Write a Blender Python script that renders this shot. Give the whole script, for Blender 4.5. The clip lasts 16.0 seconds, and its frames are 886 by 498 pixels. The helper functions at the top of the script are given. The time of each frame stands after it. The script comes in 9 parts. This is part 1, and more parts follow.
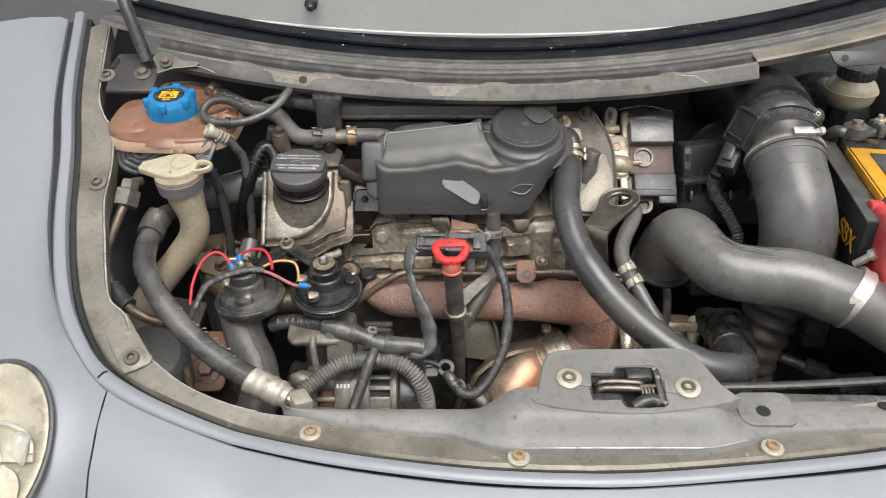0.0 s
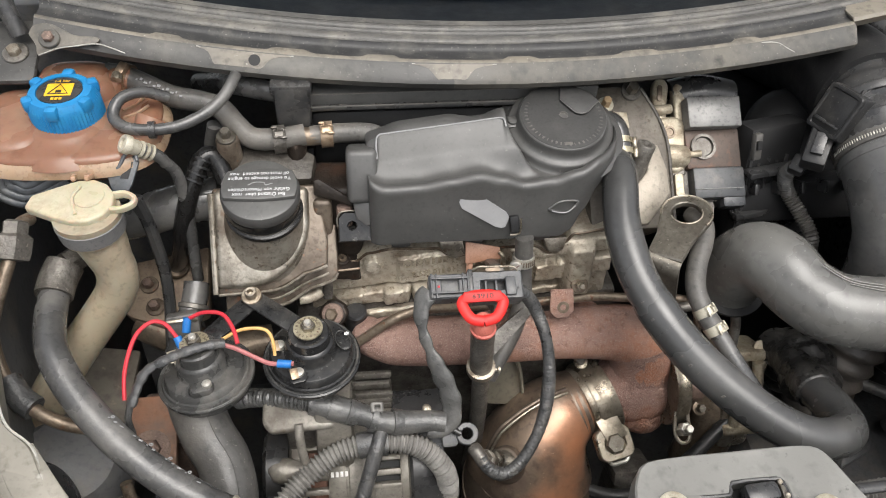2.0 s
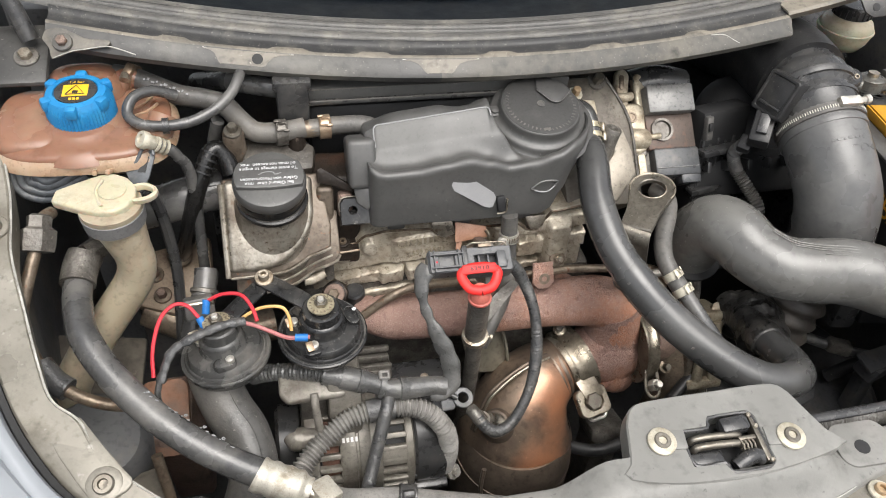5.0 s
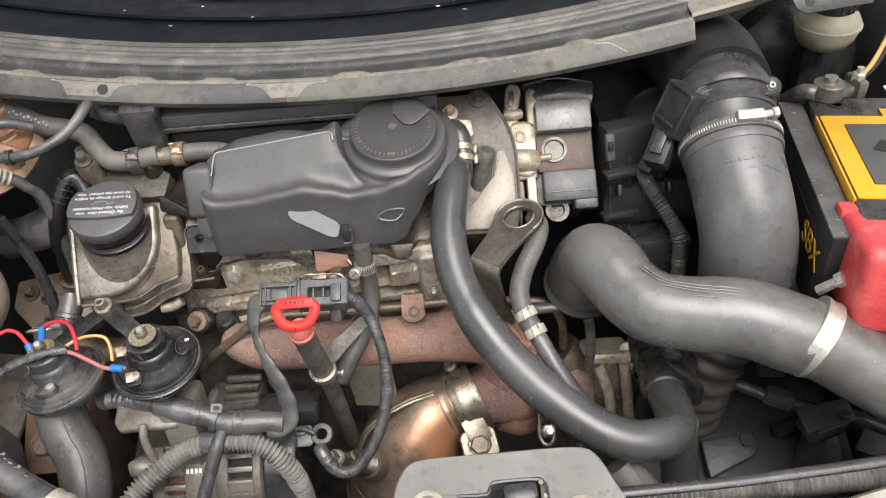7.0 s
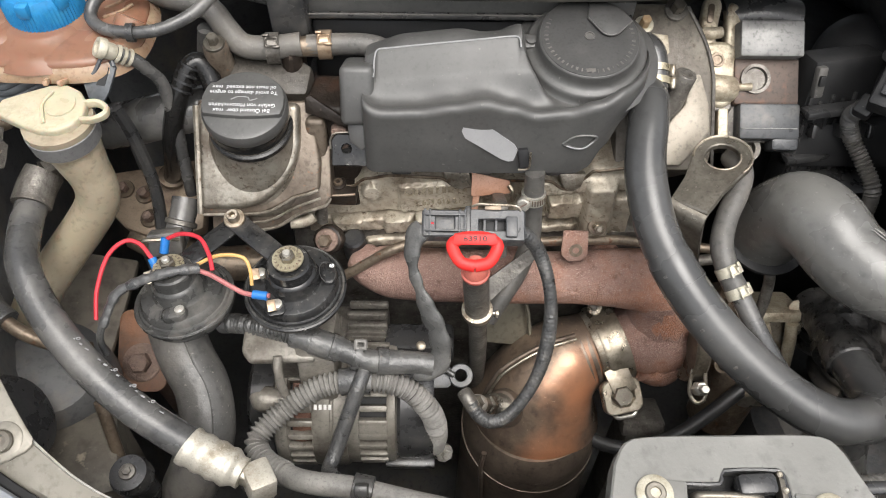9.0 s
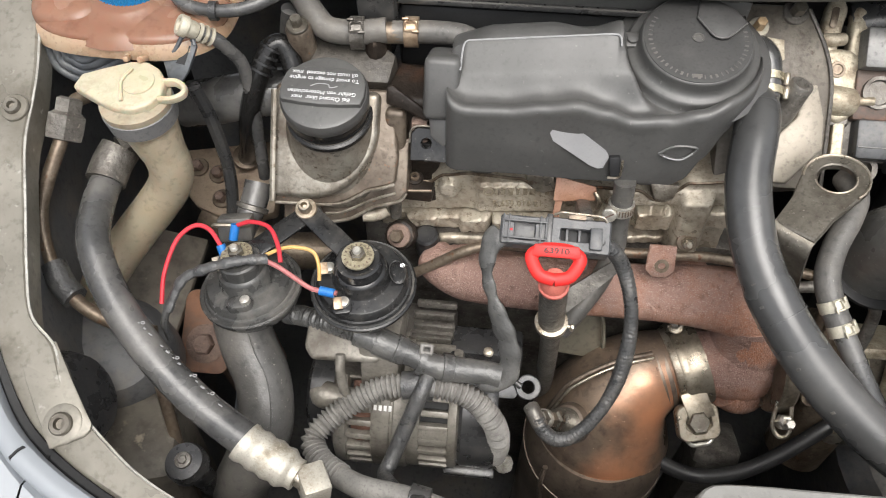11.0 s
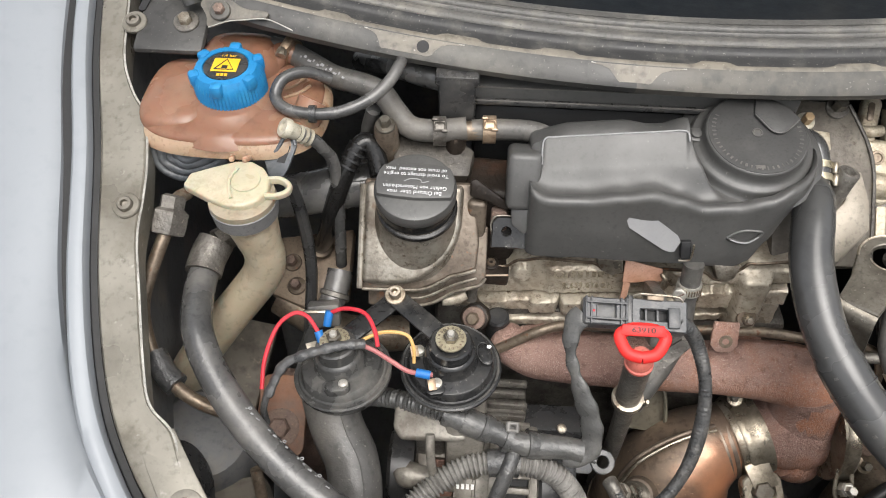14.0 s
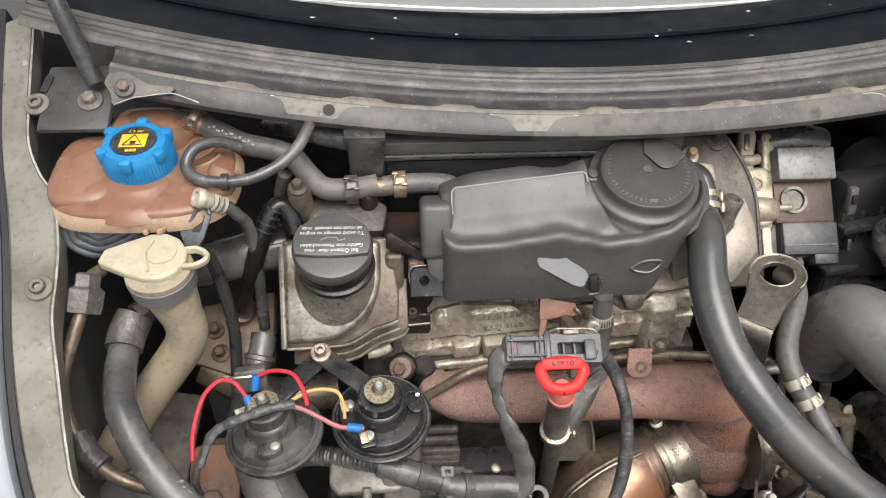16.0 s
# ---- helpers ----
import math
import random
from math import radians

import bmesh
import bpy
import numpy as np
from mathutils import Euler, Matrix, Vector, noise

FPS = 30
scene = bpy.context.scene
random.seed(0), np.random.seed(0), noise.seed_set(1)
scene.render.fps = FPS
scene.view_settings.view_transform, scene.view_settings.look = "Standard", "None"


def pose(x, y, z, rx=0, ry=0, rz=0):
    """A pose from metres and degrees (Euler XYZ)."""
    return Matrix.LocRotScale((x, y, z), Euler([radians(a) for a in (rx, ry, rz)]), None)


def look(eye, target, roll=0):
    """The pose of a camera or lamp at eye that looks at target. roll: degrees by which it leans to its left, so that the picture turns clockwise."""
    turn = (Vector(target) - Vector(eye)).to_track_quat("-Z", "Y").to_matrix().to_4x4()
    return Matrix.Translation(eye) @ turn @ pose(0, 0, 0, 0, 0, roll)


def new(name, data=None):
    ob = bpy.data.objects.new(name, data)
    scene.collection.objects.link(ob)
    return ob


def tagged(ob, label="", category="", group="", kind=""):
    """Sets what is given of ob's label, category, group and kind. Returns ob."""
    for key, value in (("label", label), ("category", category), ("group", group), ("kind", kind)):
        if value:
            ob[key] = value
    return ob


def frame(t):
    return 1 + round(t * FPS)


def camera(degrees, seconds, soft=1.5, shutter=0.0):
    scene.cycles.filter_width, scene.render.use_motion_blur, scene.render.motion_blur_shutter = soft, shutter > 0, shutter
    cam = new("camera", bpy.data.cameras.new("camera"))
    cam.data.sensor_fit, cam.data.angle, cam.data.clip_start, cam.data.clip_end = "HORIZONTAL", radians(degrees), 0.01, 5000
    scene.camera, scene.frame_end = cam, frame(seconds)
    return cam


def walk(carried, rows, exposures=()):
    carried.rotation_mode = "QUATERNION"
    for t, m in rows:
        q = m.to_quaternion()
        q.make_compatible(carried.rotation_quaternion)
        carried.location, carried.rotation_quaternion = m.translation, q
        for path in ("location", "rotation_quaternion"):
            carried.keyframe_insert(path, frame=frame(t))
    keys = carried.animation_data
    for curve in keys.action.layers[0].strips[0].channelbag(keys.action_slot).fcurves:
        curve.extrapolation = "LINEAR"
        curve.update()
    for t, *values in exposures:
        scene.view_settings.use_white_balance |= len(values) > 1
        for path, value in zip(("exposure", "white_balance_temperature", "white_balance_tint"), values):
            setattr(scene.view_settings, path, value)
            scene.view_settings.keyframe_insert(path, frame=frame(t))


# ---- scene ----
cam = camera(60.2, 16.0, soft=1.0, shutter=0.25)
METRES, EYE, TILT, LEAN, TURN = 1.25, 1.4, -31.0, 0.0, 0.0
ROWS = [
    (0.0, 0.0, 0.0, 0.0, -0.0, 0.0, 0.0),
    (0.5, -0.0613, 0.0349, 0.0137, -1.72, -0.66, 0.23),
    (1.0, -0.0632, 0.1316, 0.0777, -0.45, -3.81, -0.46),
    (1.5, -0.0661, 0.1911, 0.1077, -2.55, -7.87, 0.49),
    (2.0, -0.0767, 0.2102, 0.1227, -6.5, -8.77, 1.96),
    (2.5, -0.106, 0.1688, 0.123, -6.46, -7.75, 1.06),
    (3.0, -0.127, 0.1517, 0.1226, -5.21, -7.05, 0.45),
    (5.5, -0.0879, 0.1619, 0.1102, -10.58, -8.31, 3.08),
    (6.0, 0.0439, 0.1602, 0.1145, -3.92, -7.14, 1.37),
    (6.5, 0.091, 0.1629, 0.1208, 0.93, -7.46, 2.4),
    (7.0, 0.1342, 0.1764, 0.1182, 0.64, -8.17, 4.48),
    (7.5, 0.1098, 0.176, 0.1102, 0.66, -10.37, 0.92),
    (8.0, 0.0438, 0.1825, 0.1191, 1.3, -12.1, -1.89),
    (8.5, -0.01, 0.2202, 0.1296, -0.24, -14.12, -1.44),
    (11.0, -0.0272, 0.2926, 0.1483, 5.45, -18.34, -3.17),
    (11.5, -0.0424, 0.2942, 0.1516, 5.18, -17.91, -3.29),
    (12.0, -0.0564, 0.2834, 0.15, 5.29, -17.13, -3.87),
    (12.5, -0.0728, 0.2706, 0.1481, 5.44, -16.01, -4.14),
    (13.0, -0.0804, 0.2644, 0.1537, 4.61, -14.66, -3.41),
    (13.5, -0.0933, 0.2642, 0.1563, 3.83, -13.41, -2.95),
    (14.0, -0.1006, 0.2571, 0.1583, 3.44, -12.49, -2.53),
    (14.5, -0.1028, 0.2513, 0.1558, 2.45, -11.4, -1.31),
    (15.0, -0.1018, 0.2492, 0.1607, 0.02, -10.15, -0.24),
    (15.5, -0.0997, 0.2452, 0.1587, -1.65, -8.97, -0.35),
    (16.0, -0.097, 0.2401, 0.1612, -3.12, -8.54, 1.27),
]
PATH = [(t, pose(0, 0, EYE, TILT, LEAN, TURN) @ pose(METRES * x, METRES * y, METRES * z, 90 + pitch, roll, yaw)) for t, x, y, z, yaw, pitch, roll in ROWS]
PATH += [(5.3, look((-0.164, 0.248, 1.419), (0.217, 1.741, 0.145), 3.8)),
         (7.2, look((0.166, 0.259, 1.400), (0.144, 1.804, 0.129), -4.2)),
         (8.7, look((-0.022, 0.345, 1.384), (0.010, 1.726, -0.062), 1.4)),
         (10.8, look((-0.026, 0.408, 1.373), (-0.164, 1.709, -0.140), -0.3))]
walk(cam, sorted(PATH, key=lambda row: row[0]), [(0.0, 0.54), (2.5, 0.74), (6.5, 0.84), (11.0, 0.83), (13.5, 0.77), (16.0, 0.74)])

# ---- world and light: bright overcast sky ----
world = bpy.data.worlds.new("overcast_sky")
scene.world = world
world.use_nodes = True
wn, wl = world.node_tree.nodes, world.node_tree.links
wn.clear()
w_out, w_bg, w_sky = wn.new("ShaderNodeOutputWorld"), wn.new("ShaderNodeBackground"), wn.new("ShaderNodeTexSky")
w_sky.sky_type = "NISHITA"
w_sky.sun_disc = False
w_sky.sun_elevation, w_sky.sun_rotation = radians(62), radians(163)
w_sky.dust_density, w_sky.air_density = 4.0, 1.0
w_hsv = wn.new("ShaderNodeHueSaturation")
w_hsv.inputs["Saturation"].default_value = 0.22
w_bg.inputs["Strength"].default_value = 0.15
wl.new(w_sky.outputs[0], w_hsv.inputs["Color"])
wl.new(w_hsv.outputs[0], w_bg.inputs["Color"])
wl.new(w_bg.outputs[0], w_out.inputs["Surface"])
sun_data = bpy.data.lights.new("sun", "SUN")
sun_data.energy, sun_data.angle, sun_data.color = 1.6, radians(52), (1.0, 0.955, 0.895)
sun = new("sun", sun_data)
sun.matrix_world = look((0.55, -0.55, 4.0), (0.1, 0.9, 0.9))

# ---- helpers of this scene ----
V = Vector


def thing(name, loc, label, category, group=""):
    root = new(name)
    root.location = loc
    root.empty_display_size = 0.02
    return tagged(root, label, category, group)


def origin_of(ob):
    p = V((0, 0, 0))
    while ob:
        p += ob.location
        ob = ob.parent
    return p


def to_mesh(name, bm, mat, sharp=38):
    me = bpy.data.meshes.new(name)
    bmesh.ops.recalc_face_normals(bm, faces=bm.faces)
    bm.to_mesh(me)
    bm.free()
    me.shade_smooth()
    me.set_sharp_from_angle(angle=radians(sharp))
    me.materials.append(mat)
    return me


def part(name, bm, mat, parent, label="", sharp=38):
    off = origin_of(parent)
    bmesh.ops.translate(bm, verts=bm.verts, vec=-off)
    ob = new(name, to_mesh(name, bm, mat, sharp))
    ob.parent = parent
    return tagged(ob, label) if label else ob


def solo(name, bm, mat, label, category, group="", kind="", sharp=38):
    lo = V([min(v.co[i] for v in bm.verts) for i in range(3)])
    hi = V([max(v.co[i] for v in bm.verts) for i in range(3)])
    base = V(((lo.x + hi.x) / 2, (lo.y + hi.y) / 2, lo.z))
    bmesh.ops.translate(bm, verts=bm.verts, vec=-base)
    ob = new(name, to_mesh(name, bm, mat, sharp))
    ob.location = base
    return tagged(ob, label, category, group, kind)


def frame_of(origin, z_axis, x_hint=(1, 0, 0)):
    """A pose whose z is z_axis and whose x lies near x_hint."""
    z = V(z_axis).normalized()
    x = V(x_hint)
    x = (x - z * x.dot(z)).normalized()
    y = z.cross(x)
    m = Matrix((x, y, z)).transposed().to_4x4()
    m.translation = V(origin)
    return m


def box(size, m=None, bevel=0.0, seg=2):
    bm = bmesh.new()
    bmesh.ops.create_cube(bm, size=1.0)
    bmesh.ops.scale(bm, vec=size, verts=bm.verts)
    if bevel:
        bmesh.ops.bevel(bm, geom=list(bm.edges), offset=bevel, segments=seg, affect="EDGES", profile=0.5)
    if m is not None:
        bmesh.ops.transform(bm, matrix=m, verts=bm.verts)
    return bm


def smooth_path(pts, n=6):
    """Catmull-Rom through the points."""
    p = [V(q) for q in pts]
    p = [2 * p[0] - p[1]] + p + [2 * p[-1] - p[-2]]
    out = []
    for i in range(1, len(p) - 2):
        for k in range(n):
            t = k / n
            a, b, c, d = p[i - 1], p[i], p[i + 1], p[i + 2]
            out.append(0.5 * (2 * b + (c - a) * t + (2 * a - 5 * b + 4 * c - d) * t * t + (3 * b - a - 3 * c + d) * t ** 3))
    out.append(p[-2])
    return out


def sweep(pts, r, seg=14, n=6, smooth=True, flat=1.0, hint=(0, 0, 1), caps=True):
    """A tube along the points; r is a number, or a function of (share of the way, metres gone). flat squeezes it across hint."""
    path = smooth_path(pts, n) if smooth else [V(q) for q in pts]
    bm = bmesh.new()
    length = [0.0]
    for a, b in zip(path, path[1:]):
        length.append(length[-1] + (b - a).length)
    side = None
    rings = []
    for i, q in enumerate(path):
        d = (path[min(i + 1, len(path) - 1)] - path[max(i - 1, 0)]).normalized()
        if side is None:
            h = V(hint)
            h = h - d * h.dot(d)
            side = h.normalized() if h.length > 1e-4 else d.orthogonal().normalized()
        else:
            side = (side - d * side.dot(d)).normalized()
        other = d.cross(side)
        rad = r(length[i] / max(length[-1], 1e-9), length[i]) if callable(r) else r
        rings.append([bm.verts.new(q + side * (flat * rad * math.cos(2 * math.pi * k / seg)) + other * (rad * math.sin(2 * math.pi * k / seg))) for k in range(seg)])
    for a, b in zip(rings, rings[1:]):
        for k in range(seg):
            bm.faces.new((a[k], a[(k + 1) % seg], b[(k + 1) % seg], b[k]))
    if caps:
        bm.faces.new(rings[0][::-1])
        bm.faces.new(rings[-1])
    return bm


def lathe(profile, m, seg=36, cap=True):
    """Turns (radius, height) pairs about the z of the pose m."""
    bm = bmesh.new()
    rings = []
    for rad, h in profile:
        rings.append([bm.verts.new(m @ V((rad * math.cos(2 * math.pi * k / seg), rad * math.sin(2 * math.pi * k / seg), h))) for k in range(seg)])
    for a, b in zip(rings, rings[1:]):
        for k in range(seg):
            bm.faces.new((a[k], a[(k + 1) % seg], b[(k + 1) % seg], b[k]))
    if cap:
        bm.faces.new(rings[0][::-1])
        bm.faces.new(rings[-1])
    return bm


def plate(poly, thick, m, bevel=0.0, seg=2):
    """A flat outline (x, y in the pose m) made thick downwards from its top face."""
    bm = bmesh.new()
    top = [bm.verts.new((x, y, 0)) for x, y in poly]
    low = [bm.verts.new((x, y, -thick)) for x, y in poly]
    bm.faces.new(top)
    bm.faces.new(low[::-1])
    for i in range(len(poly)):
        j = (i + 1) % len(poly)
        bm.faces.new((top[i], low[i], low[j], top[j]))
    bmesh.ops.recalc_face_normals(bm, faces=bm.faces)
    if bevel:
        bmesh.ops.bevel(bm, geom=list(bm.edges), offset=bevel, segments=seg, affect="EDGES", profile=0.5)
    bmesh.ops.transform(bm, matrix=m, verts=bm.verts)
    return bm


def loft(rows, close_ends=False, thick=0.0):
    """A sheet through rows of points, all rows of one length."""
    bm = bmesh.new()
    vs = [[bm.verts.new(p) for p in row] for row in rows]
    for a, b in zip(vs, vs[1:]):
        for k in range(len(a) - 1):
            bm.faces.new((a[k], a[k + 1], b[k + 1], b[k]))
    if close_ends:
        bm.faces.new(vs[0][::-1])
        bm.faces.new(vs[-1])
    bmesh.ops.recalc_face_normals(bm, faces=bm.faces)
    if thick:
        bmesh.ops.solidify(bm, geom=list(bm.faces), thickness=thick)
    return bm


def round_poly(w, h, r, n=4):
    """A rectangle with rounded corners about the origin."""
    out = []
    for cx, cy, a0 in ((w / 2 - r, h / 2 - r, 0), (-w / 2 + r, h / 2 - r, 90), (-w / 2 + r, -h / 2 + r, 180), (w / 2 - r, -h / 2 + r, 270)):
        for k in range(n + 1):
            a = radians(a0 + 90 * k / n)
            out.append((cx + r * math.cos(a), cy + r * math.sin(a)))
    return out

def ease(v):
    v = max(0.0, min(1.0, v))
    return v * v * (3 - 2 * v)


def bolt(parent, loc, axis, r, washer_mat, head_mat, height=0.006, name="bolt", torx=False, label=""):
    """A flanged bolt: washer disc and a hexagon head, or a round head with a recess."""
    m = frame_of(loc, axis)
    w = part(name, lathe([(r * 0.3, -0.001), (r, -0.001), (r, 0.0012), (r * 0.93, 0.002), (r * 0.55, 0.0024)], m, 24), washer_mat, parent, label)
    if torx:
        prof = [(r * 0.58, 0.001), (r * 0.58, height * 0.8), (r * 0.5, height), (r * 0.3, height), (r * 0.26, height * 0.45), (r * 0.05, height * 0.4)]
        part("head", lathe(prof, m, 18), head_mat, w)
    else:
        part("head", lathe([(r * 0.56, 0.001), (r * 0.56, height * 0.85), (r * 0.47, height)], m, 6), head_mat, w, sharp=20)
    return w


def lettering(text, size, m, mat, parent, name="lettering", depth=0.0002, sx=1.0, bend=0.0):
    cu = bpy.data.curves.new(name, "FONT")
    cu.body, cu.size, cu.align_x, cu.align_y, cu.extrude = text, size, "CENTER", "CENTER", depth
    tmp = bpy.data.objects.new(name, cu)
    scene.collection.objects.link(tmp)
    dg = bpy.context.evaluated_depsgraph_get()
    me = bpy.data.meshes.new_from_object(tmp.evaluated_get(dg))
    bpy.data.objects.remove(tmp)
    bpy.data.curves.remove(cu)
    bm = bmesh.new()
    bm.from_mesh(me)
    bpy.data.meshes.remove(me)
    bmesh.ops.scale(bm, vec=(sx, 1, 1), verts=bm.verts)
    if bend:
        for v in bm.verts:
            a, r = v.co.x / bend, bend + v.co.z
            v.co.x, v.co.z = r * math.sin(a), r * math.cos(a) - bend
    bmesh.ops.transform(bm, matrix=m, verts=bm.verts)
    return part(name, bm, mat, parent)


# ---- materials ----
def mat(name, base, alt=None, rough=0.5, metal=0.0, scale=60.0, mix=0.5, spots=None, spot_amount=0.45, spot_scale=25.0,
        bump=0.15, bump_scale=400.0, rough_var=0.12, spec=0.5, coat=0.0, trans=0.0, sub=0.0, ior=1.45, grain=0.2, specks=None, speck_amount=0.4, speck_scale=350.0):
    """base and alt mingle at two scales; spots lie over them in patches of their own."""
    mt = bpy.data.materials.new(name)
    mt.use_nodes = True
    nt = mt.node_tree
    nd, lk = nt.nodes, nt.links
    bs = nd["Principled BSDF"]
    tc = nd.new("ShaderNodeTexCoord")
    alt = alt or tuple(min(1, c * 1.35) for c in base)

    def noise_node(sc, detail=4.0, rg=0.55):
        n = nd.new("ShaderNodeTexNoise")
        n.inputs["Scale"].default_value, n.inputs["Detail"].default_value, n.inputs["Roughness"].default_value = sc, detail, rg
        lk.new(tc.outputs["Object"], n.inputs["Vector"])
        return n

    def ramp(src, a, b):
        r = nd.new("ShaderNodeMapRange")
        r.inputs["From Min"].default_value, r.inputs["From Max"].default_value = a, b
        lk.new(src, r.inputs["Value"])
        return r.outputs["Result"]

    def mixer(fac, ca, cb):
        x = nd.new("ShaderNodeMix")
        x.data_type = "RGBA"
        lk.new(fac, x.inputs["Factor"])
        for sock, c in ((x.inputs["A"], ca), (x.inputs["B"], cb)):
            if isinstance(c, tuple):
                sock.default_value = (*c, 1)
            else:
                lk.new(c, sock)
        return x.outputs["Result"]

    big = noise_node(scale)
    col = mixer(ramp(big.outputs["Fac"], 0.5 - mix * 0.4, 0.5 + mix * 0.4), base, alt)
    fine = noise_node(scale * 9, 3.0)
    if grain:
        dark = tuple(c * (1 - grain * 1.6) for c in base)
        col = mixer(ramp(fine.outputs["Fac"], 0.52, 0.8), col, dark)
    if spots:
        sp = noise_node(spot_scale, 6.0, 0.65)
        broken = nd.new("ShaderNodeMath")
        broken.operation = "MULTIPLY"
        lk.new(ramp(sp.outputs["Fac"], 0.60 - spot_amount * 0.3, 0.82 - spot_amount * 0.2), broken.inputs[0])
        lk.new(ramp(noise_node(spot_scale * 7, 5.0, 0.7).outputs["Fac"], 0.24, 0.46), broken.inputs[1])
        col = mixer(broken.outputs[0], col, spots)
    if specks:
        col = mixer(ramp(noise_node(speck_scale, 3.0, 0.6).outputs["Fac"], 0.66 - speck_amount * 0.2, 0.74 - speck_amount * 0.15), col, specks)
    lk.new(col, bs.inputs["Base Color"])
    rr = nd.new("ShaderNodeMapRange")
    rr.inputs["From Min"].default_value, rr.inputs["From Max"].default_value = 0.3, 0.7
    rr.inputs["To Min"].default_value, rr.inputs["To Max"].default_value = max(0.02, rough - rough_var), min(1, rough + rough_var)
    lk.new(big.outputs["Fac"], rr.inputs["Value"])
    lk.new(rr.outputs["Result"], bs.inputs["Roughness"])
    bs.inputs["Metallic"].default_value = metal
    bs.inputs["Specular IOR Level"].default_value = spec
    bs.inputs["Coat Weight"].default_value = coat
    bs.inputs["Coat Roughness"].default_value = 0.08
    bs.inputs["Transmission Weight"].default_value = trans
    bs.inputs["IOR"].default_value = ior
    if sub:
        bs.inputs["Subsurface Weight"].default_value = sub
        bs.inputs["Subsurface Scale"].default_value = 0.01
    if bump:
        bn = noise_node(bump_scale, 4.0, 0.6)
        b = nd.new("ShaderNodeBump")
        b.inputs["Strength"].default_value, b.inputs["Distance"].default_value = bump, 0.002
        both = nd.new("ShaderNodeMath")
        both.operation = "MULTIPLY_ADD"
        both.inputs[1].default_value = 1.6
        lk.new(noise_node(bump_scale * 0.22, 3.0).outputs["Fac"], both.inputs[0])
        lk.new(bn.outputs["Fac"], both.inputs[2])
        lk.new(both.outputs[0], b.inputs["Height"])
        lk.new(b.outputs["Normal"], bs.inputs["Normal"])
    return mt


M_PAINT = mat("silver_blue_paint", (0.235, 0.252, 0.271), (0.248, 0.264, 0.284), 0.42, 0.15, 8, coat=0.2, bump=0.004, bump_scale=900, rough_var=0.04, grain=0.02)
M_FLANGE = mat("weathered_grey_flange_paint", (0.170, 0.157, 0.130), (0.240, 0.224, 0.190), 0.36, 0.25, 18, spots=(0.110, 0.096, 0.072), spot_amount=0.40, spot_scale=14, bump=0.12, bump_scale=200, grain=0.16, specks=(0.33, 0.315, 0.28), speck_amount=-0.02, speck_scale=70)
M_HOODIN = mat("hood_underside_paint", (0.74, 0.735, 0.70), (0.78, 0.775, 0.74), 0.45, 0.0, 12, bump=0.02, grain=0.03)
M_BLACK = mat("black_plastic", (0.024, 0.024, 0.025), (0.043, 0.043, 0.043), 0.30, 0.0, 50, spots=(0.08, 0.076, 0.07), spot_amount=0.3, spot_scale=30, bump=0.06, specks=(0.14, 0.13, 0.115), speck_amount=0.05, spec=0.65)
M_GAP = mat("black_seal_rubber", (0.012, 0.012, 0.013), (0.02, 0.02, 0.02), 0.6, 0.0, 60, bump=0.05)
M_COWL = mat("dusty_grey_cowl_plastic", (0.036, 0.035, 0.034), (0.064, 0.062, 0.058), 0.40, 0.0, 12, spots=(0.135, 0.126, 0.108), spot_amount=0.36, spot_scale=10, bump=0.1, bump_scale=180, grain=0.3, specks=(0.20, 0.19, 0.165), speck_amount=0.0)
M_SEAL = mat("dusty_rubber_seal", (0.065, 0.063, 0.060), (0.109, 0.106, 0.099), 0.42, 0.0, 30, spots=(0.19, 0.178, 0.155), spot_amount=0.35, spot_scale=26, bump=0.15, specks=(0.04, 0.039, 0.036), speck_amount=0.12)
M_COVER = mat("engine_cover_plastic", (0.061, 0.060, 0.058), (0.075, 0.074, 0.071), 0.42, 0.0, 30, spots=(0.088, 0.086, 0.083), spot_amount=0.25, spot_scale=26, bump=0.05, bump_scale=900, grain=0.12, spec=0.7, rough_var=0.08, specks=(0.16, 0.155, 0.145), speck_amount=-0.1, speck_scale=220)
M_DECAL = mat("grey_decal", (0.27, 0.27, 0.275), (0.3, 0.3, 0.3), 0.55, 0.0, 60, bump=0.0, grain=0.03)
M_ALU = mat("oily_cast_aluminium", (0.375, 0.330, 0.258), (0.56, 0.508, 0.418), 0.38, 0.35, 30, spots=(0.13, 0.092, 0.060), spot_amount=0.46, spot_scale=22, bump=0.16, bump_scale=260, grain=0.3, specks=(0.13, 0.092, 0.06), speck_amount=0.18, speck_scale=160)
M_ALUCLEAN = mat("bare_cast_aluminium", (0.26, 0.235, 0.193), (0.47, 0.435, 0.372), 0.32, 0.7, 26, spots=(0.085, 0.063, 0.044), spot_amount=0.65, spot_scale=20, bump=0.22, bump_scale=220, grain=0.2, specks=(0.13, 0.097, 0.068), speck_amount=0.25, speck_scale=110)
M_BRONZE = mat("brownish_aluminium", (0.20, 0.155, 0.112), (0.33, 0.275, 0.212), 0.40, 0.55, 30, spots=(0.05, 0.033, 0.022), spot_amount=0.7, spot_scale=16, bump=0.3, bump_scale=180, grain=0.2, specks=(0.16, 0.085, 0.05), speck_amount=0.25, speck_scale=120)
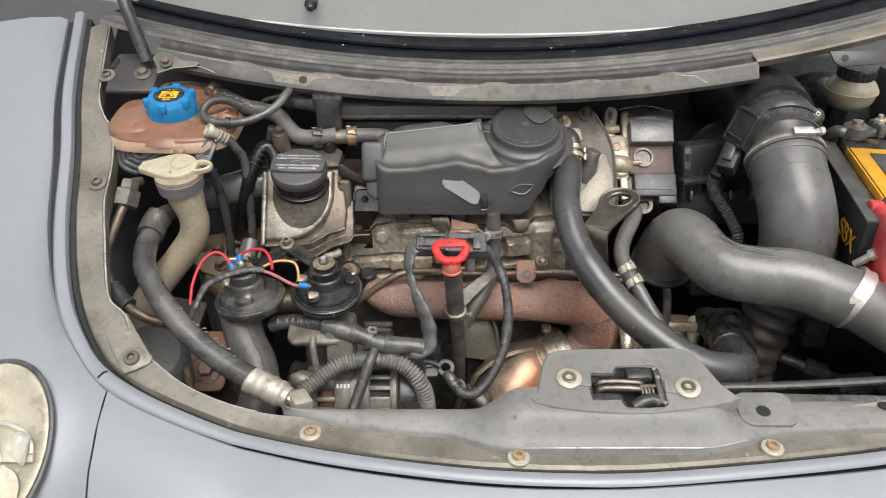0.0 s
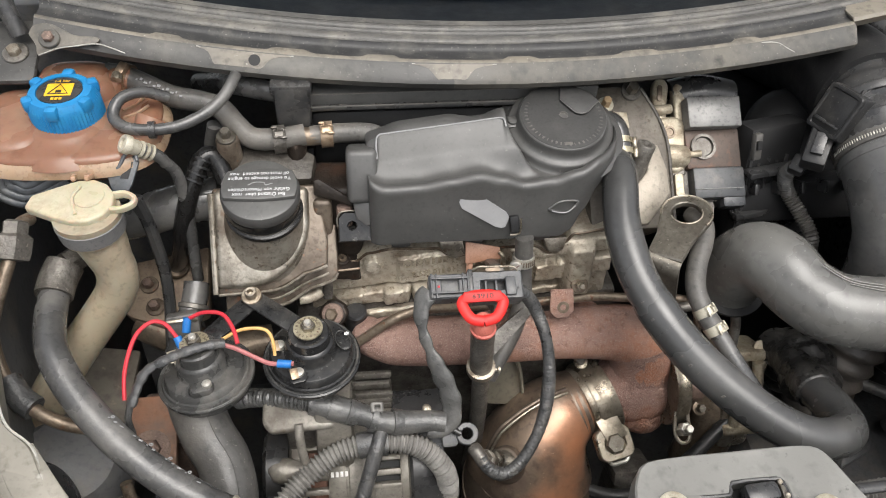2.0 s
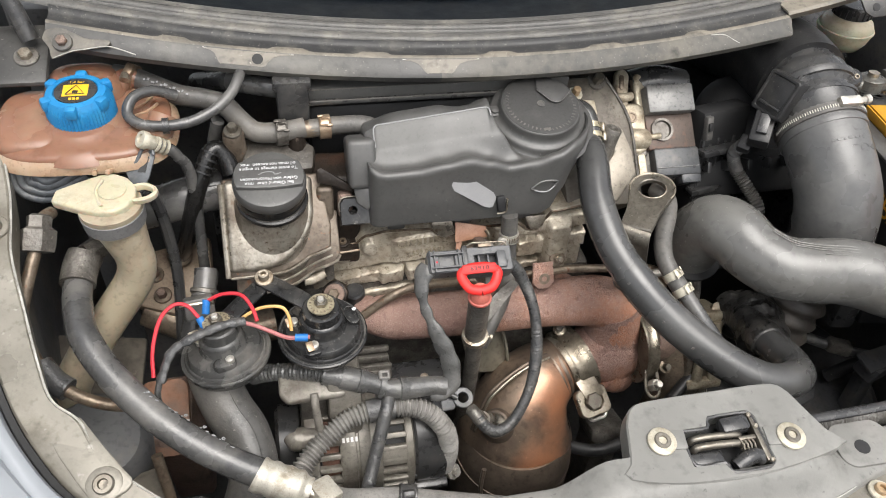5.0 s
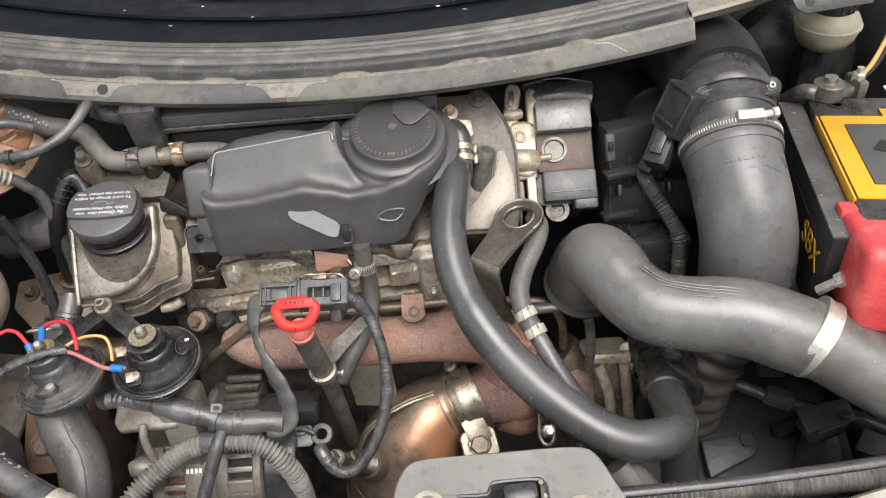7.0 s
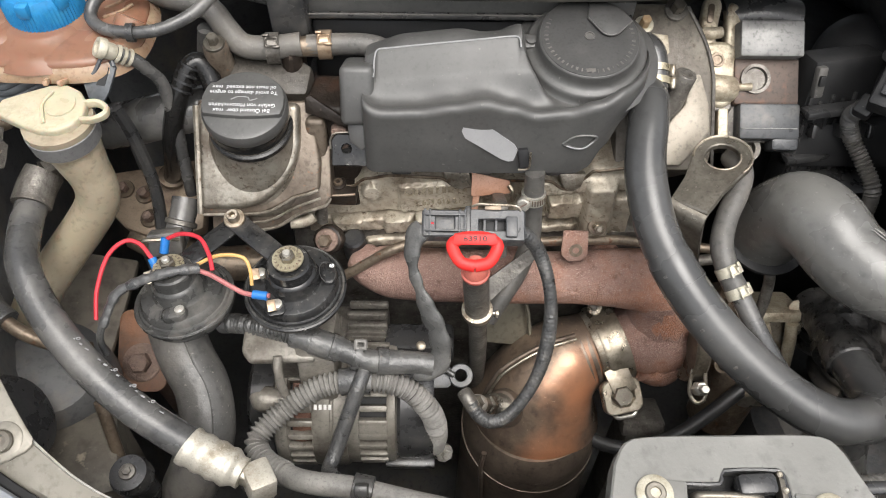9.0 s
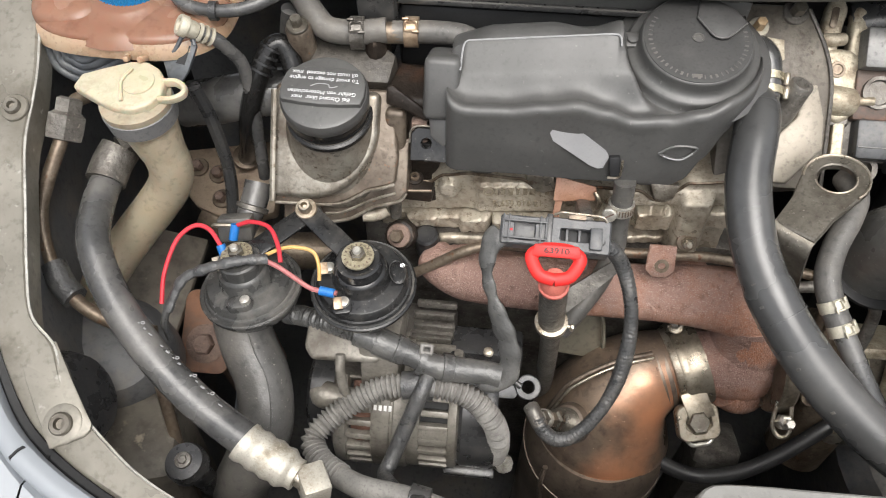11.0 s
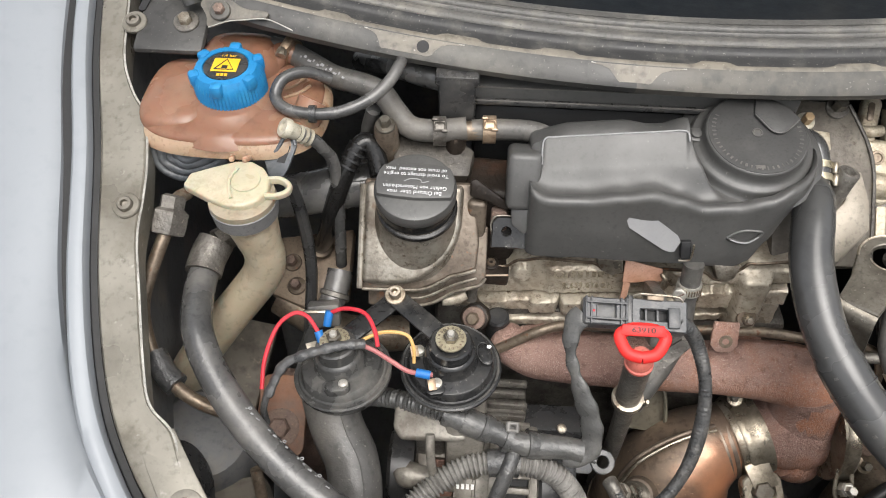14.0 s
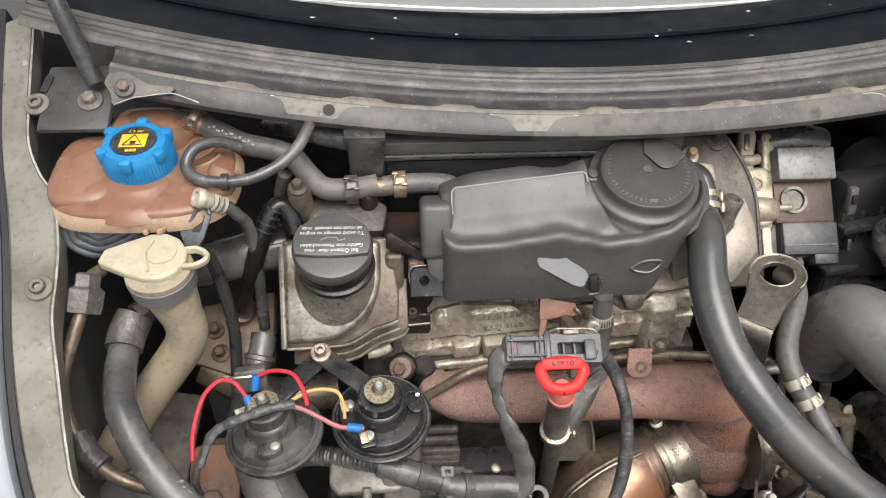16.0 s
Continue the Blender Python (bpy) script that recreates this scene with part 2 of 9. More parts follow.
M_RUST = mat("rusty_cast_iron", (0.265, 0.153, 0.125), (0.405, 0.265, 0.216), 0.56, 0.15, 14, spots=(0.50, 0.215, 0.115), spot_amount=0.36, spot_scale=8, bump=0.9, bump_scale=900, grain=0.25, specks=(0.52, 0.39, 0.34), speck_amount=0.5, speck_scale=900)
M_RUSTDARK = mat("dark_rusty_iron", (0.19, 0.135, 0.11), (0.30, 0.215, 0.175), 0.6, 0.35, 40, spots=(0.08, 0.06, 0.05), spot_amount=0.4, spot_scale=22, bump=0.6, bump_scale=380, specks=(0.32, 0.22, 0.17), speck_amount=0.2, speck_scale=420)
M_STEEL = mat("dull_steel", (0.36, 0.322, 0.258), (0.54, 0.492, 0.41), 0.34, 0.8, 60, spots=(0.15, 0.108, 0.07), spot_amount=0.55, spot_scale=40, bump=0.15, specks=(0.13, 0.096, 0.062), speck_amount=0.22)
M_ZINC = mat("bright_zinc", (0.52, 0.50, 0.45), (0.66, 0.64, 0.59), 0.38, 0.7, 110, spots=(0.32, 0.28, 0.22), spot_amount=0.35, spot_scale=160, bump=0.12)
M_RUSTBOLT = mat("rust_stained_bolt", (0.40, 0.27, 0.15), (0.52, 0.40, 0.26), 0.5, 0.6, 200, bump=0.2)
M_CREAMWASHER = mat("yellowed_washer_paint", (0.43, 0.40, 0.315), (0.52, 0.485, 0.40), 0.42, 0.25, 120, spots=(0.28, 0.24, 0.17), spot_amount=0.4, spot_scale=90, bump=0.15)
M_HOSE = mat("black_rubber_hose", (0.042, 0.042, 0.042), (0.078, 0.077, 0.075), 0.25, 0.0, 24, spots=(0.15, 0.143, 0.133), spot_amount=0.40, spot_scale=22, bump=0.10, bump_scale=400, spec=0.8, rough_var=0.18, grain=0.25)
M_HOSEGREY = mat("dusty_grey_hose", (0.066, 0.064, 0.061), (0.114, 0.109, 0.101), 0.42, 0.0, 16, spots=(0.165, 0.15, 0.13), spot_amount=0.4, spot_scale=12, bump=0.2, bump_scale=300, grain=0.28, specks=(0.21, 0.197, 0.175), speck_amount=0.08)
M_DUCT = mat("grey_black_intake_rubber", (0.070, 0.070, 0.069), (0.110, 0.109, 0.107), 0.33, 0.0, 16, spots=(0.16, 0.156, 0.148), spot_amount=0.38, spot_scale=14, bump=0.06, bump_scale=600, spec=0.75, rough_var=0.18, grain=0.15)
M_WIRE = mat("taped_black_wiring", (0.036, 0.037, 0.038), (0.075, 0.074, 0.072), 0.34, 0.0, 90, spots=(0.14, 0.132, 0.12), spot_amount=0.3, spot_scale=60, bump=0.5, bump_scale=300, spec=0.7)
M_CONDUIT = mat("dusty_grey_conduit", (0.165, 0.158, 0.148), (0.25, 0.24, 0.22), 0.55, 0.0, 50, spots=(0.085, 0.08, 0.072), spot_amount=0.4, spot_scale=40, bump=0.1)
M_REDPLASTIC = mat("red_plastic", (0.56, 0.022, 0.020), (0.64, 0.032, 0.027), 0.42, 0.0, 60, bump=0.06, grain=0.08, spec=0.35)
M_PINKPLASTIC = mat("faded_red_plastic", (0.44, 0.085, 0.065), (0.52, 0.17, 0.13), 0.34, 0.0, 60, bump=0.05)
M_REDWIRE = mat("red_wire", (0.47, 0.022, 0.036), (0.54, 0.036, 0.05), 0.42, 0.0, 90, bump=0.04)
M_PINKWIRE = mat("dusty_pink_wire", (0.33, 0.105, 0.105), (0.40, 0.15, 0.145), 0.45, 0.0, 90, bump=0.04)
M_YELWIRE = mat("yellow_wire", (0.52, 0.30, 0.09), (0.58, 0.37, 0.14), 0.45, 0.0, 90, bump=0.02)
M_BLUE = mat("blue_plastic_cap", (0.012, 0.165, 0.385), (0.018, 0.21, 0.45), 0.40, 0.0, 40, spots=(0.04, 0.25, 0.42), spot_amount=0.2, spot_scale=60, bump=0.06, grain=0.12)
M_BLUETERM = mat("blue_crimp_sleeve", (0.012, 0.125, 0.40), (0.02, 0.16, 0.46), 0.38, 0.0, 90, bump=0.04)
M_YELLOW = mat("yellow_label", (0.75, 0.42, 0.02), (0.8, 0.47, 0.03), 0.5, 0.0, 60, bump=0.0, grain=0.05)
M_TANK = mat("amber_brown_tank_plastic", (0.178, 0.083, 0.050), (0.265, 0.145, 0.096), 0.27, 0.0, 9, mix=0.5, spots=(0.345, 0.240, 0.165), spot_amount=0.34, spot_scale=10, bump=0.06, bump_scale=60, sub=0.2, grain=0.12, rough_var=0.10, spec=0.5)
M_CREAM = mat("yellowed_translucent_plastic", (0.41, 0.372, 0.262), (0.49, 0.45, 0.342), 0.38, 0.0, 26, spots=(0.28, 0.24, 0.16), spot_amount=0.35, spot_scale=25, bump=0.06, sub=0.3, grain=0.08)
M_NECK = mat("brownish_filler_tube_plastic", (0.255, 0.212, 0.148), (0.325, 0.278, 0.205), 0.42, 0.0, 18, spots=(0.15, 0.12, 0.082), spot_amount=0.4, spot_scale=14, bump=0.06, sub=0.15)
M_BEIGE = mat("dirty_body_primer", (0.125, 0.112, 0.092), (0.205, 0.182, 0.15), 0.5, 0.0, 8, spots=(0.055, 0.047, 0.038), spot_amount=0.6, spot_scale=9, bump=0.15, bump_scale=120, specks=(0.27, 0.23, 0.18), speck_amount=0.1, speck_scale=60)
# lifted towards blue-grey so the colour carries the haze over the bay
M_BAY = mat("grimy_bay_paint_with_haze", (0.072, 0.073, 0.076), (0.125, 0.124, 0.122), 0.5, 0.0, 16, spots=(0.17, 0.145, 0.115), spot_amount=0.3, spot_scale=14, bump=0.2, bump_scale=120)
M_DARKMETAL = mat("dark_greasy_metal", (0.12, 0.112, 0.10), (0.225, 0.21, 0.188), 0.4, 0.5, 45, spots=(0.045, 0.037, 0.03), spot_amount=0.5, spot_scale=40, bump=0.4, bump_scale=220, specks=(0.3, 0.27, 0.23), speck_amount=0.15)
M_HORN = mat("black_horn_enamel", (0.014, 0.014, 0.0145), (0.024, 0.024, 0.024), 0.20, 0.0, 40, spots=(0.055, 0.052, 0.048), spot_amount=0.22, spot_scale=50, bump=0.10, rough_var=0.10, spec=0.6, specks=(0.20, 0.19, 0.17), speck_amount=-0.08, speck_scale=200)
M_HORNOLD = mat("dusty_horn_enamel", (0.038, 0.038, 0.037), (0.068, 0.067, 0.064), 0.28, 0.0, 40, spots=(0.125, 0.117, 0.105), spot_amount=0.4, spot_scale=40, bump=0.10, grain=0.3)
M_COPPER = mat("brassy_clip", (0.38, 0.275, 0.185), (0.50, 0.385, 0.275), 0.40, 0.7, 120, spots=(0.22, 0.14, 0.09), spot_amount=0.38, spot_scale=110, bump=0.25)
M_WHITE = mat("white_print", (0.55, 0.56, 0.57), (0.6, 0.6, 0.6), 0.6, 0.0, 60, bump=0.0, grain=0.0)
M_WHITEPAPER = mat("white_label_plastic", (0.72, 0.72, 0.70), (0.78, 0.78, 0.76), 0.45, 0.0, 60, bump=0.0, grain=0.05)
M_BATYEL = mat("yellow_battery_label", (0.60, 0.30, 0.018), (0.68, 0.36, 0.03), 0.42, 0.0, 30, spots=(0.45, 0.24, 0.04), spot_amount=0.3, spot_scale=30, bump=0.02, grain=0.06)
M_GLASS = mat("clear_headlight_lens", (0.97, 0.965, 0.95), (0.98, 0.975, 0.965), 0.03, 0.0, 20, trans=1.0, bump=0.0, grain=0.0, ior=1.2, rough_var=0.02)
M_CHROME = mat("headlight_reflector", (0.50, 0.49, 0.44), (0.60, 0.59, 0.53), 0.25, 0.4, 20, bump=0.02)
M_REFLECTOR = mat("yellowed_reflector", (0.33, 0.305, 0.235), (0.44, 0.41, 0.325), 0.32, 0.2, 26, spots=(0.22, 0.195, 0.145), spot_amount=0.4, spot_scale=22, bump=0.04, grain=0.2)
M_ASPHALT = mat("asphalt", (0.05, 0.05, 0.05), (0.065, 0.064, 0.062), 0.9, 0.0, 5, bump=0.5, bump_scale=150)
M_TANKEDGE = mat("pale_tank_seam_plastic", (0.30, 0.195, 0.125), (0.38, 0.27, 0.185), 0.3, 0.0, 30, bump=0.05, sub=0.15)
M_ENDCAST = mat("dull_grey_brown_casting", (0.120, 0.106, 0.088), (0.200, 0.180, 0.150), 0.46, 0.15, 20, spots=(0.055, 0.043, 0.033), spot_amount=0.45, spot_scale=14, bump=0.26, bump_scale=260, grain=0.3, specks=(0.09, 0.072, 0.055), speck_amount=0.15, speck_scale=160)
M_CREAMCAST = mat("pale_yellowish_casting", (0.36, 0.315, 0.232), (0.50, 0.445, 0.345), 0.40, 0.4, 50, spots=(0.13, 0.085, 0.050), spot_amount=0.46, spot_scale=45, bump=0.34, bump_scale=240, grain=0.3)
M_OLDSTEEL = mat("greasy_grey_steel", (0.16, 0.145, 0.12), (0.26, 0.24, 0.205), 0.36, 0.75, 30, spots=(0.065, 0.053, 0.04), spot_amount=0.55, spot_scale=22, bump=0.08, specks=(0.42, 0.39, 0.33), speck_amount=0.05)
M_CRIMP = mat("dull_cream_aluminium", (0.44, 0.415, 0.355), (0.56, 0.53, 0.465), 0.48, 0.45, 60, spots=(0.26, 0.225, 0.17), spot_amount=0.5, spot_scale=60, bump=0.2)
M_BELLOWS = mat("dirty_brown_rubber", (0.040, 0.036, 0.032), (0.072, 0.064, 0.056), 0.46, 0.0, 30, spots=(0.12, 0.10, 0.082), spot_amount=0.35, spot_scale=20, bump=0.2)
M_CONNECT = mat("grey_connector_shell", (0.050, 0.052, 0.056), (0.082, 0.084, 0.087), 0.34, 0.0, 60, spots=(0.14, 0.135, 0.128), spot_amount=0.3, spot_scale=50, bump=0.08, grain=0.25)
# brown grime darkened further, so its colour carries the web's occlusion
M_GRIMESHADE = mat("grime_darkened_for_shade", (0.013, 0.010, 0.008), (0.030, 0.023, 0.018), 0.46, 0.0, 22, spots=(0.060, 0.030, 0.018), spot_amount=0.26, spot_scale=22, bump=0.6, bump_scale=140, spec=0.25, specks=(0.11, 0.085, 0.068), speck_amount=0.08, speck_scale=90)
M_MATTBLACK = mat("matt_black_plastic", (0.016, 0.016, 0.017), (0.028, 0.028, 0.028), 0.42, 0.0, 50, spots=(0.055, 0.052, 0.048), spot_amount=0.25, spot_scale=30, bump=0.08, spec=0.4, specks=(0.10, 0.095, 0.085), speck_amount=0.06)
M_GEARDARK = mat("blackened_gearbox_metal", (0.038, 0.040, 0.044), (0.085, 0.086, 0.088), 0.42, 0.3, 20, spots=(0.13, 0.115, 0.095), spot_amount=0.38, spot_scale=16, bump=0.3, bump_scale=160)
M_CHARGE = mat("dusty_charge_pipe_plastic", (0.094, 0.092, 0.087), (0.145, 0.142, 0.132), 0.33, 0.0, 12, spots=(0.050, 0.045, 0.039), spot_amount=0.45, spot_scale=9, bump=0.05, bump_scale=500, spec=0.8, rough_var=0.18, specks=(0.22, 0.215, 0.20), speck_amount=0.06, speck_scale=300)
M_OILWET = mat("oil_wet_black", (0.009, 0.0088, 0.0085), (0.017, 0.0165, 0.016), 0.20, 0.0, 40, bump=0.12, bump_scale=120, spec=0.45, rough_var=0.08)
M_LEAD = mat("dull_lead_terminal", (0.13, 0.126, 0.115), (0.235, 0.23, 0.21), 0.36, 0.55, 60, spots=(0.06, 0.054, 0.045), spot_amount=0.5, spot_scale=50, bump=0.25)
def heat_tint(name, spots_at, base, alt, hot, rough=0.36, metal=0.6):
    """Brown-grey steel with annealing colours that spread from given places of the part."""
    mt = mat(name, base, alt, rough, metal, 14, mix=0.5, spots=(0.085, 0.066, 0.055), spot_amount=0.5, spot_scale=11, bump=0.18, bump_scale=170, grain=0.2, rough_var=0.12, specks=(0.42, 0.31, 0.22), speck_amount=0.02, speck_scale=240)
    nd, lk = mt.node_tree.nodes, mt.node_tree.links
    bs = nd["Principled BSDF"]
    col = bs.inputs["Base Color"].links[0].from_socket
    tc = nd.new("ShaderNodeTexCoord")
    wob = nd.new("ShaderNodeTexNoise")
    wob.inputs["Scale"].default_value, wob.inputs["Detail"].default_value = 22.0, 5.0
    lk.new(tc.outputs["Object"], wob.inputs["Vector"])
    for (px, py, pz), reach in spots_at:
        dist = nd.new("ShaderNodeVectorMath")
        dist.operation = "DISTANCE"
        dist.inputs[1].default_value = (px, py, pz)
        lk.new(tc.outputs["Object"], dist.inputs[0])
        sway = nd.new("ShaderNodeMath")
        sway.operation = "MULTIPLY_ADD"
        sway.inputs[1].default_value = reach * 1.3
        lk.new(wob.outputs["Fac"], sway.inputs[0])
        lk.new(dist.outputs["Value"], sway.inputs[2])
        rp_ = nd.new("ShaderNodeMapRange")
        rp_.interpolation_type = "SMOOTHSTEP"
        rp_.inputs["From Min"].default_value, rp_.inputs["From Max"].default_value = reach * 0.75, reach * 1.75
        rp_.inputs["To Min"].default_value, rp_.inputs["To Max"].default_value = 1.0, 0.0
        lk.new(sway.outputs[0], rp_.inputs["Value"])
        mx = nd.new("ShaderNodeMix")
        mx.data_type = "RGBA"
        lk.new(rp_.outputs["Result"], mx.inputs["Factor"])
        lk.new(col, mx.inputs["A"])
        mx.inputs["B"].default_value = (*hot, 1)
        col = mx.outputs["Result"]
    lk.new(col, bs.inputs["Base Color"])
    return mt


# places are given from the foot of the converter
M_CAT = heat_tint("heat_tinted_steel", (((0.045, -0.005, 0.40), 0.052), ((0.018, -0.040, 0.335), 0.045)), (0.17, 0.125, 0.095), (0.30, 0.225, 0.165), (0.68, 0.31, 0.165))
M_CATDARK = mat("sooty_brown_steel", (0.125, 0.098, 0.078), (0.22, 0.175, 0.135), 0.40, 0.55, 16, spots=(0.07, 0.056, 0.046), spot_amount=0.5, spot_scale=12, bump=0.15, bump_scale=160, grain=0.2)
M_CLAMP = mat("browned_clamp_steel", (0.27, 0.235, 0.185), (0.42, 0.378, 0.305), 0.32, 0.75, 30, spots=(0.12, 0.09, 0.06), spot_amount=0.5, spot_scale=26, bump=0.12)
M_TAPE = mat("dull_grey_loom_tape", (0.050, 0.050, 0.049), (0.085, 0.084, 0.080), 0.30, 0.0, 40, spots=(0.14, 0.135, 0.125), spot_amount=0.35, spot_scale=35, bump=0.45, bump_scale=160, spec=0.7)
M_DARKALU = mat("dirty_olive_sheet_metal", (0.17, 0.155, 0.12), (0.27, 0.25, 0.20), 0.4, 0.5, 20, spots=(0.10, 0.08, 0.055), spot_amount=0.45, spot_scale=20, bump=0.1)
M_LID = mat("dark_lid_plastic", (0.030, 0.030, 0.029), (0.042, 0.041, 0.040), 0.44, 0.0, 40, spots=(0.060, 0.058, 0.055), spot_amount=0.25, spot_scale=30, bump=0.05, bump_scale=900, spec=0.55)
M_BROWNALU = mat("oil_browned_aluminium", (0.105, 0.080, 0.060), (0.21, 0.175, 0.138), 0.36, 0.35, 26, spots=(0.045, 0.032, 0.023), spot_amount=0.55, spot_scale=18, bump=0.3, bump_scale=180, grain=0.25, specks=(0.22, 0.11, 0.06), speck_amount=0.2, speck_scale=110)


# ---- setting: ground, bay walls ----
g = bmesh.new()
bmesh.ops.create_grid(g, x_segments=2, y_segments=2, size=300)
solo("ground", g, M_ASPHALT, "grey asphalt ground under the car", "ground", kind="structure")
solo("firewall", box((1.36, 0.03, 0.78), pose(0.1, 1.30, 0.62), 0.004), M_BAY, "dark grimy firewall behind the engine", "wall", kind="structure")
solo("bay_floor", box((1.36, 0.82, 0.02), pose(0.1, 0.88, 0.26), 0.004), M_BAY, "dark undertray below the engine", "floor", kind="structure")
solo("bay_wall_front", box((1.0, 0.03, 0.52), pose(0.16, 0.585, 0.53), 0.004), M_BAY, "dark radiator panel behind the front rail", "wall", kind="structure")
solo("bay_wall_right", box((0.03, 0.72, 0.75), pose(0.765, 0.94, 0.62), 0.004), M_BAY, "dark inner wing wall", "wall", kind="structure")


# ---- car body round the opening ----
def hood_z(y):
    return 0.846 + max(0.0, 0.486 * (y - 0.570))


# outer rim of the opening, from the cowl corner round to the nose
RIM = [(-0.515, 1.13), (-0.493, 1.0), (-0.466, 0.90), (-0.443, 0.80), (-0.416, 0.72), (-0.386, 0.668), (-0.346, 0.627), (-0.268, 0.590),
       (-0.136, 0.549), (0.0, 0.524), (0.11, 0.515), (0.224, 0.518), (0.44, 0.545), (0.60, 0.585), (0.70, 0.64), (0.76, 0.74)]
rim = [V((p.x, p.y, 0)) for p in smooth_path([(x, y, 0) for x, y in RIM], 6)]


def outward(i):
    d = (rim[min(i + 1, len(rim) - 1)] - rim[max(i - 1, 0)]).normalized()
    return V((-d.y, d.x, 0)) * -1.0


def rim_row(i, profile, blend=0.0):
    """Points across the rim: (metres outwards, metres up from the hood line). blend turns the way out towards the panel joint."""
    o, p = outward(i), rim[i]
    o = o.lerp(V((0.22, -1, 0)), blend).normalized()
    return [V((p.x + o.x * a, p.y + o.y * a, hood_z(p.y) + b)) for a, b in profile]


N_JOINT = next(i for i, p in enumerate(rim) if p.x > -0.352)
car = thing("car_body", (0.1, 0.0, 0.0), "pale silver-blue painted car body round the open engine bay", "car")
# the dark channel with its seal, then the painted lip and panel outside it
part("lip_joint", loft([[q + V((0.0, 0.0, 0.0022)) for q in rim_row(N_JOINT, [(0.006, -0.004), (0.010, 0.0045), (0.014, 0.0055), (0.0205, 0.0042), (0.0245, -0.006)])], [q + V((0.0016, -0.0010, 0.0022)) for q in rim_row(N_JOINT, [(0.006, -0.004), (0.010, 0.0045), (0.014, 0.0055), (0.0205, 0.0042), (0.0245, -0.006)])]], thick=0.001), M_GAP, car)
part("channel_seal", loft([rim_row(i, [(-0.005, -0.016), (-0.002, -0.006), (0.003, -0.005), (0.008, -0.010)]) for i in range(len(rim))], thick=0.003), M_GAP, car, "black rubber seal in the panel gap")
lip = [(0.004, -0.012), (0.0052, 0.001), (0.0075, 0.0048), (0.0130, 0.0066), (0.0205, 0.0054), (0.0236, 0.0022), (0.0243, 0.0002)]


def lip_row(i):
    k = 0.80 + 0.20 * max(0.0, min(1.0, i / N_JOINT)) ** 3
    return rim_row(i, [(0.004 + (a - 0.004) * k, b) for a, b in lip])


part("fender_lip", loft([lip_row(i) for i in range(0, N_JOINT + 1)], thick=0.0015), M_PAINT, car)
part("fender_channel", loft([rim_row(i, [(0.015, -0.007), (0.023, -0.009), (0.032, -0.008)]) for i in range(0, N_JOINT)], thick=0.002), M_GAP, car, "dark gap beside the fender lip")
part("nose_channel", loft([rim_row(i, [(0.012, -0.008), (0.020, -0.010), (0.030, -0.009)]) for i in range(N_JOINT, len(rim))], thick=0.002), M_GAP, car, "dark gap beside the nose lip")
lip_f = [(0.004, -0.012), (0.005, 0.000), (0.007, 0.0028), (0.012, 0.0036), (0.0175, 0.0018), (0.0190, -0.0004), (0.0196, -0.0016)]
def nose_lip_row(i):
    k = max(0.0, 1 - (i - N_JOINT) / 10)
    return rim_row(i, [(a * (1 - k) + c * k, b * (1 - k) + d * k) for (a, b), (c, d) in zip(lip_f, lip)])


part("nose_lip", loft([nose_lip_row(i) for i in range(N_JOINT, len(rim))], thick=0.0015), M_PAINT, car)
# outer guides, in plan, towards which the panels fall away
NG = smooth_path([(-0.335, 0.40, 0), (-0.12, 0.345, 0), (0.14, 0.32, 0), (0.42, 0.345, 0), (0.66, 0.42, 0), (0.90, 0.60, 0)], 12)


def panel_row(i, share, guide, start, prof, dx=0.0):
    k = share * (len(guide) - 1)
    a = int(min(k, len(guide) - 2))
    gq = guide[a].lerp(guide[a + 1], k - a)
    p = rim[i]
    d = (gq - p).length
    o = (gq - p).normalized()
    p = p + o * start
    return [V((p.x + dx + o.x * f * (d - start), p.y + o.y * f * (d - start), hood_z(rim[i].y) + z)) for f, z in prof]


fen = [(0.0, -0.010), (0.006, -0.002), (0.025, 0.003), (0.11, 0.007), (0.25, 0.005), (0.42, -0.008), (0.60, -0.034), (0.76, -0.075), (0.90, -0.15), (0.97, -0.25), (1.0, -0.45)]


def prof_at(prof, f):
    for (a, za), (b, zb) in zip(prof, prof[1:]):
        if a <= f <= b:
            return za + (zb - za) * (f - a) / max(b - a, 1e-9)
    return prof[-1][1]


nose = [(0.0, -0.010), (0.006, -0.003), (0.03, 0.0), (0.20, -0.010), (0.42, -0.035), (0.65, -0.08), (0.82, -0.15), (0.94, -0.25), (1.0, -0.45)]


def fen_at(i):
    k = max(0.0, (i - N_JOINT + 16) / 16)
    k = k * k * (3 - 2 * k)
    return [(f, z * (1 - k) + prof_at(nose, f) * k) for f, z in fen]


JOINT_DIR = (NG[0] - rim[N_JOINT])


def fender_row(i):
    """Rows that fan out from the rim, turning into the way of the panel joint at its end."""
    k = max(0.0, (i - N_JOINT + 30) / 30)
    k = k * k * (3 - 2 * k)
    o = outward(i).lerp(JOINT_DIR.normalized(), k).normalized()
    d = 0.52 * (1 - k) + JOINT_DIR.length * k
    start = 0.0285 - 0.0008 * max(0.0, (i - N_JOINT + 24) / 24)
    p = rim[i] + o * start
    return [V((p.x + o.x * f * (d - start), p.y + o.y * f * (d - start), hood_z((p.y + o.y * f * (d - start)) * (1 - k) + rim[i].y * k) + z)) for f, z in fen_at(i)]


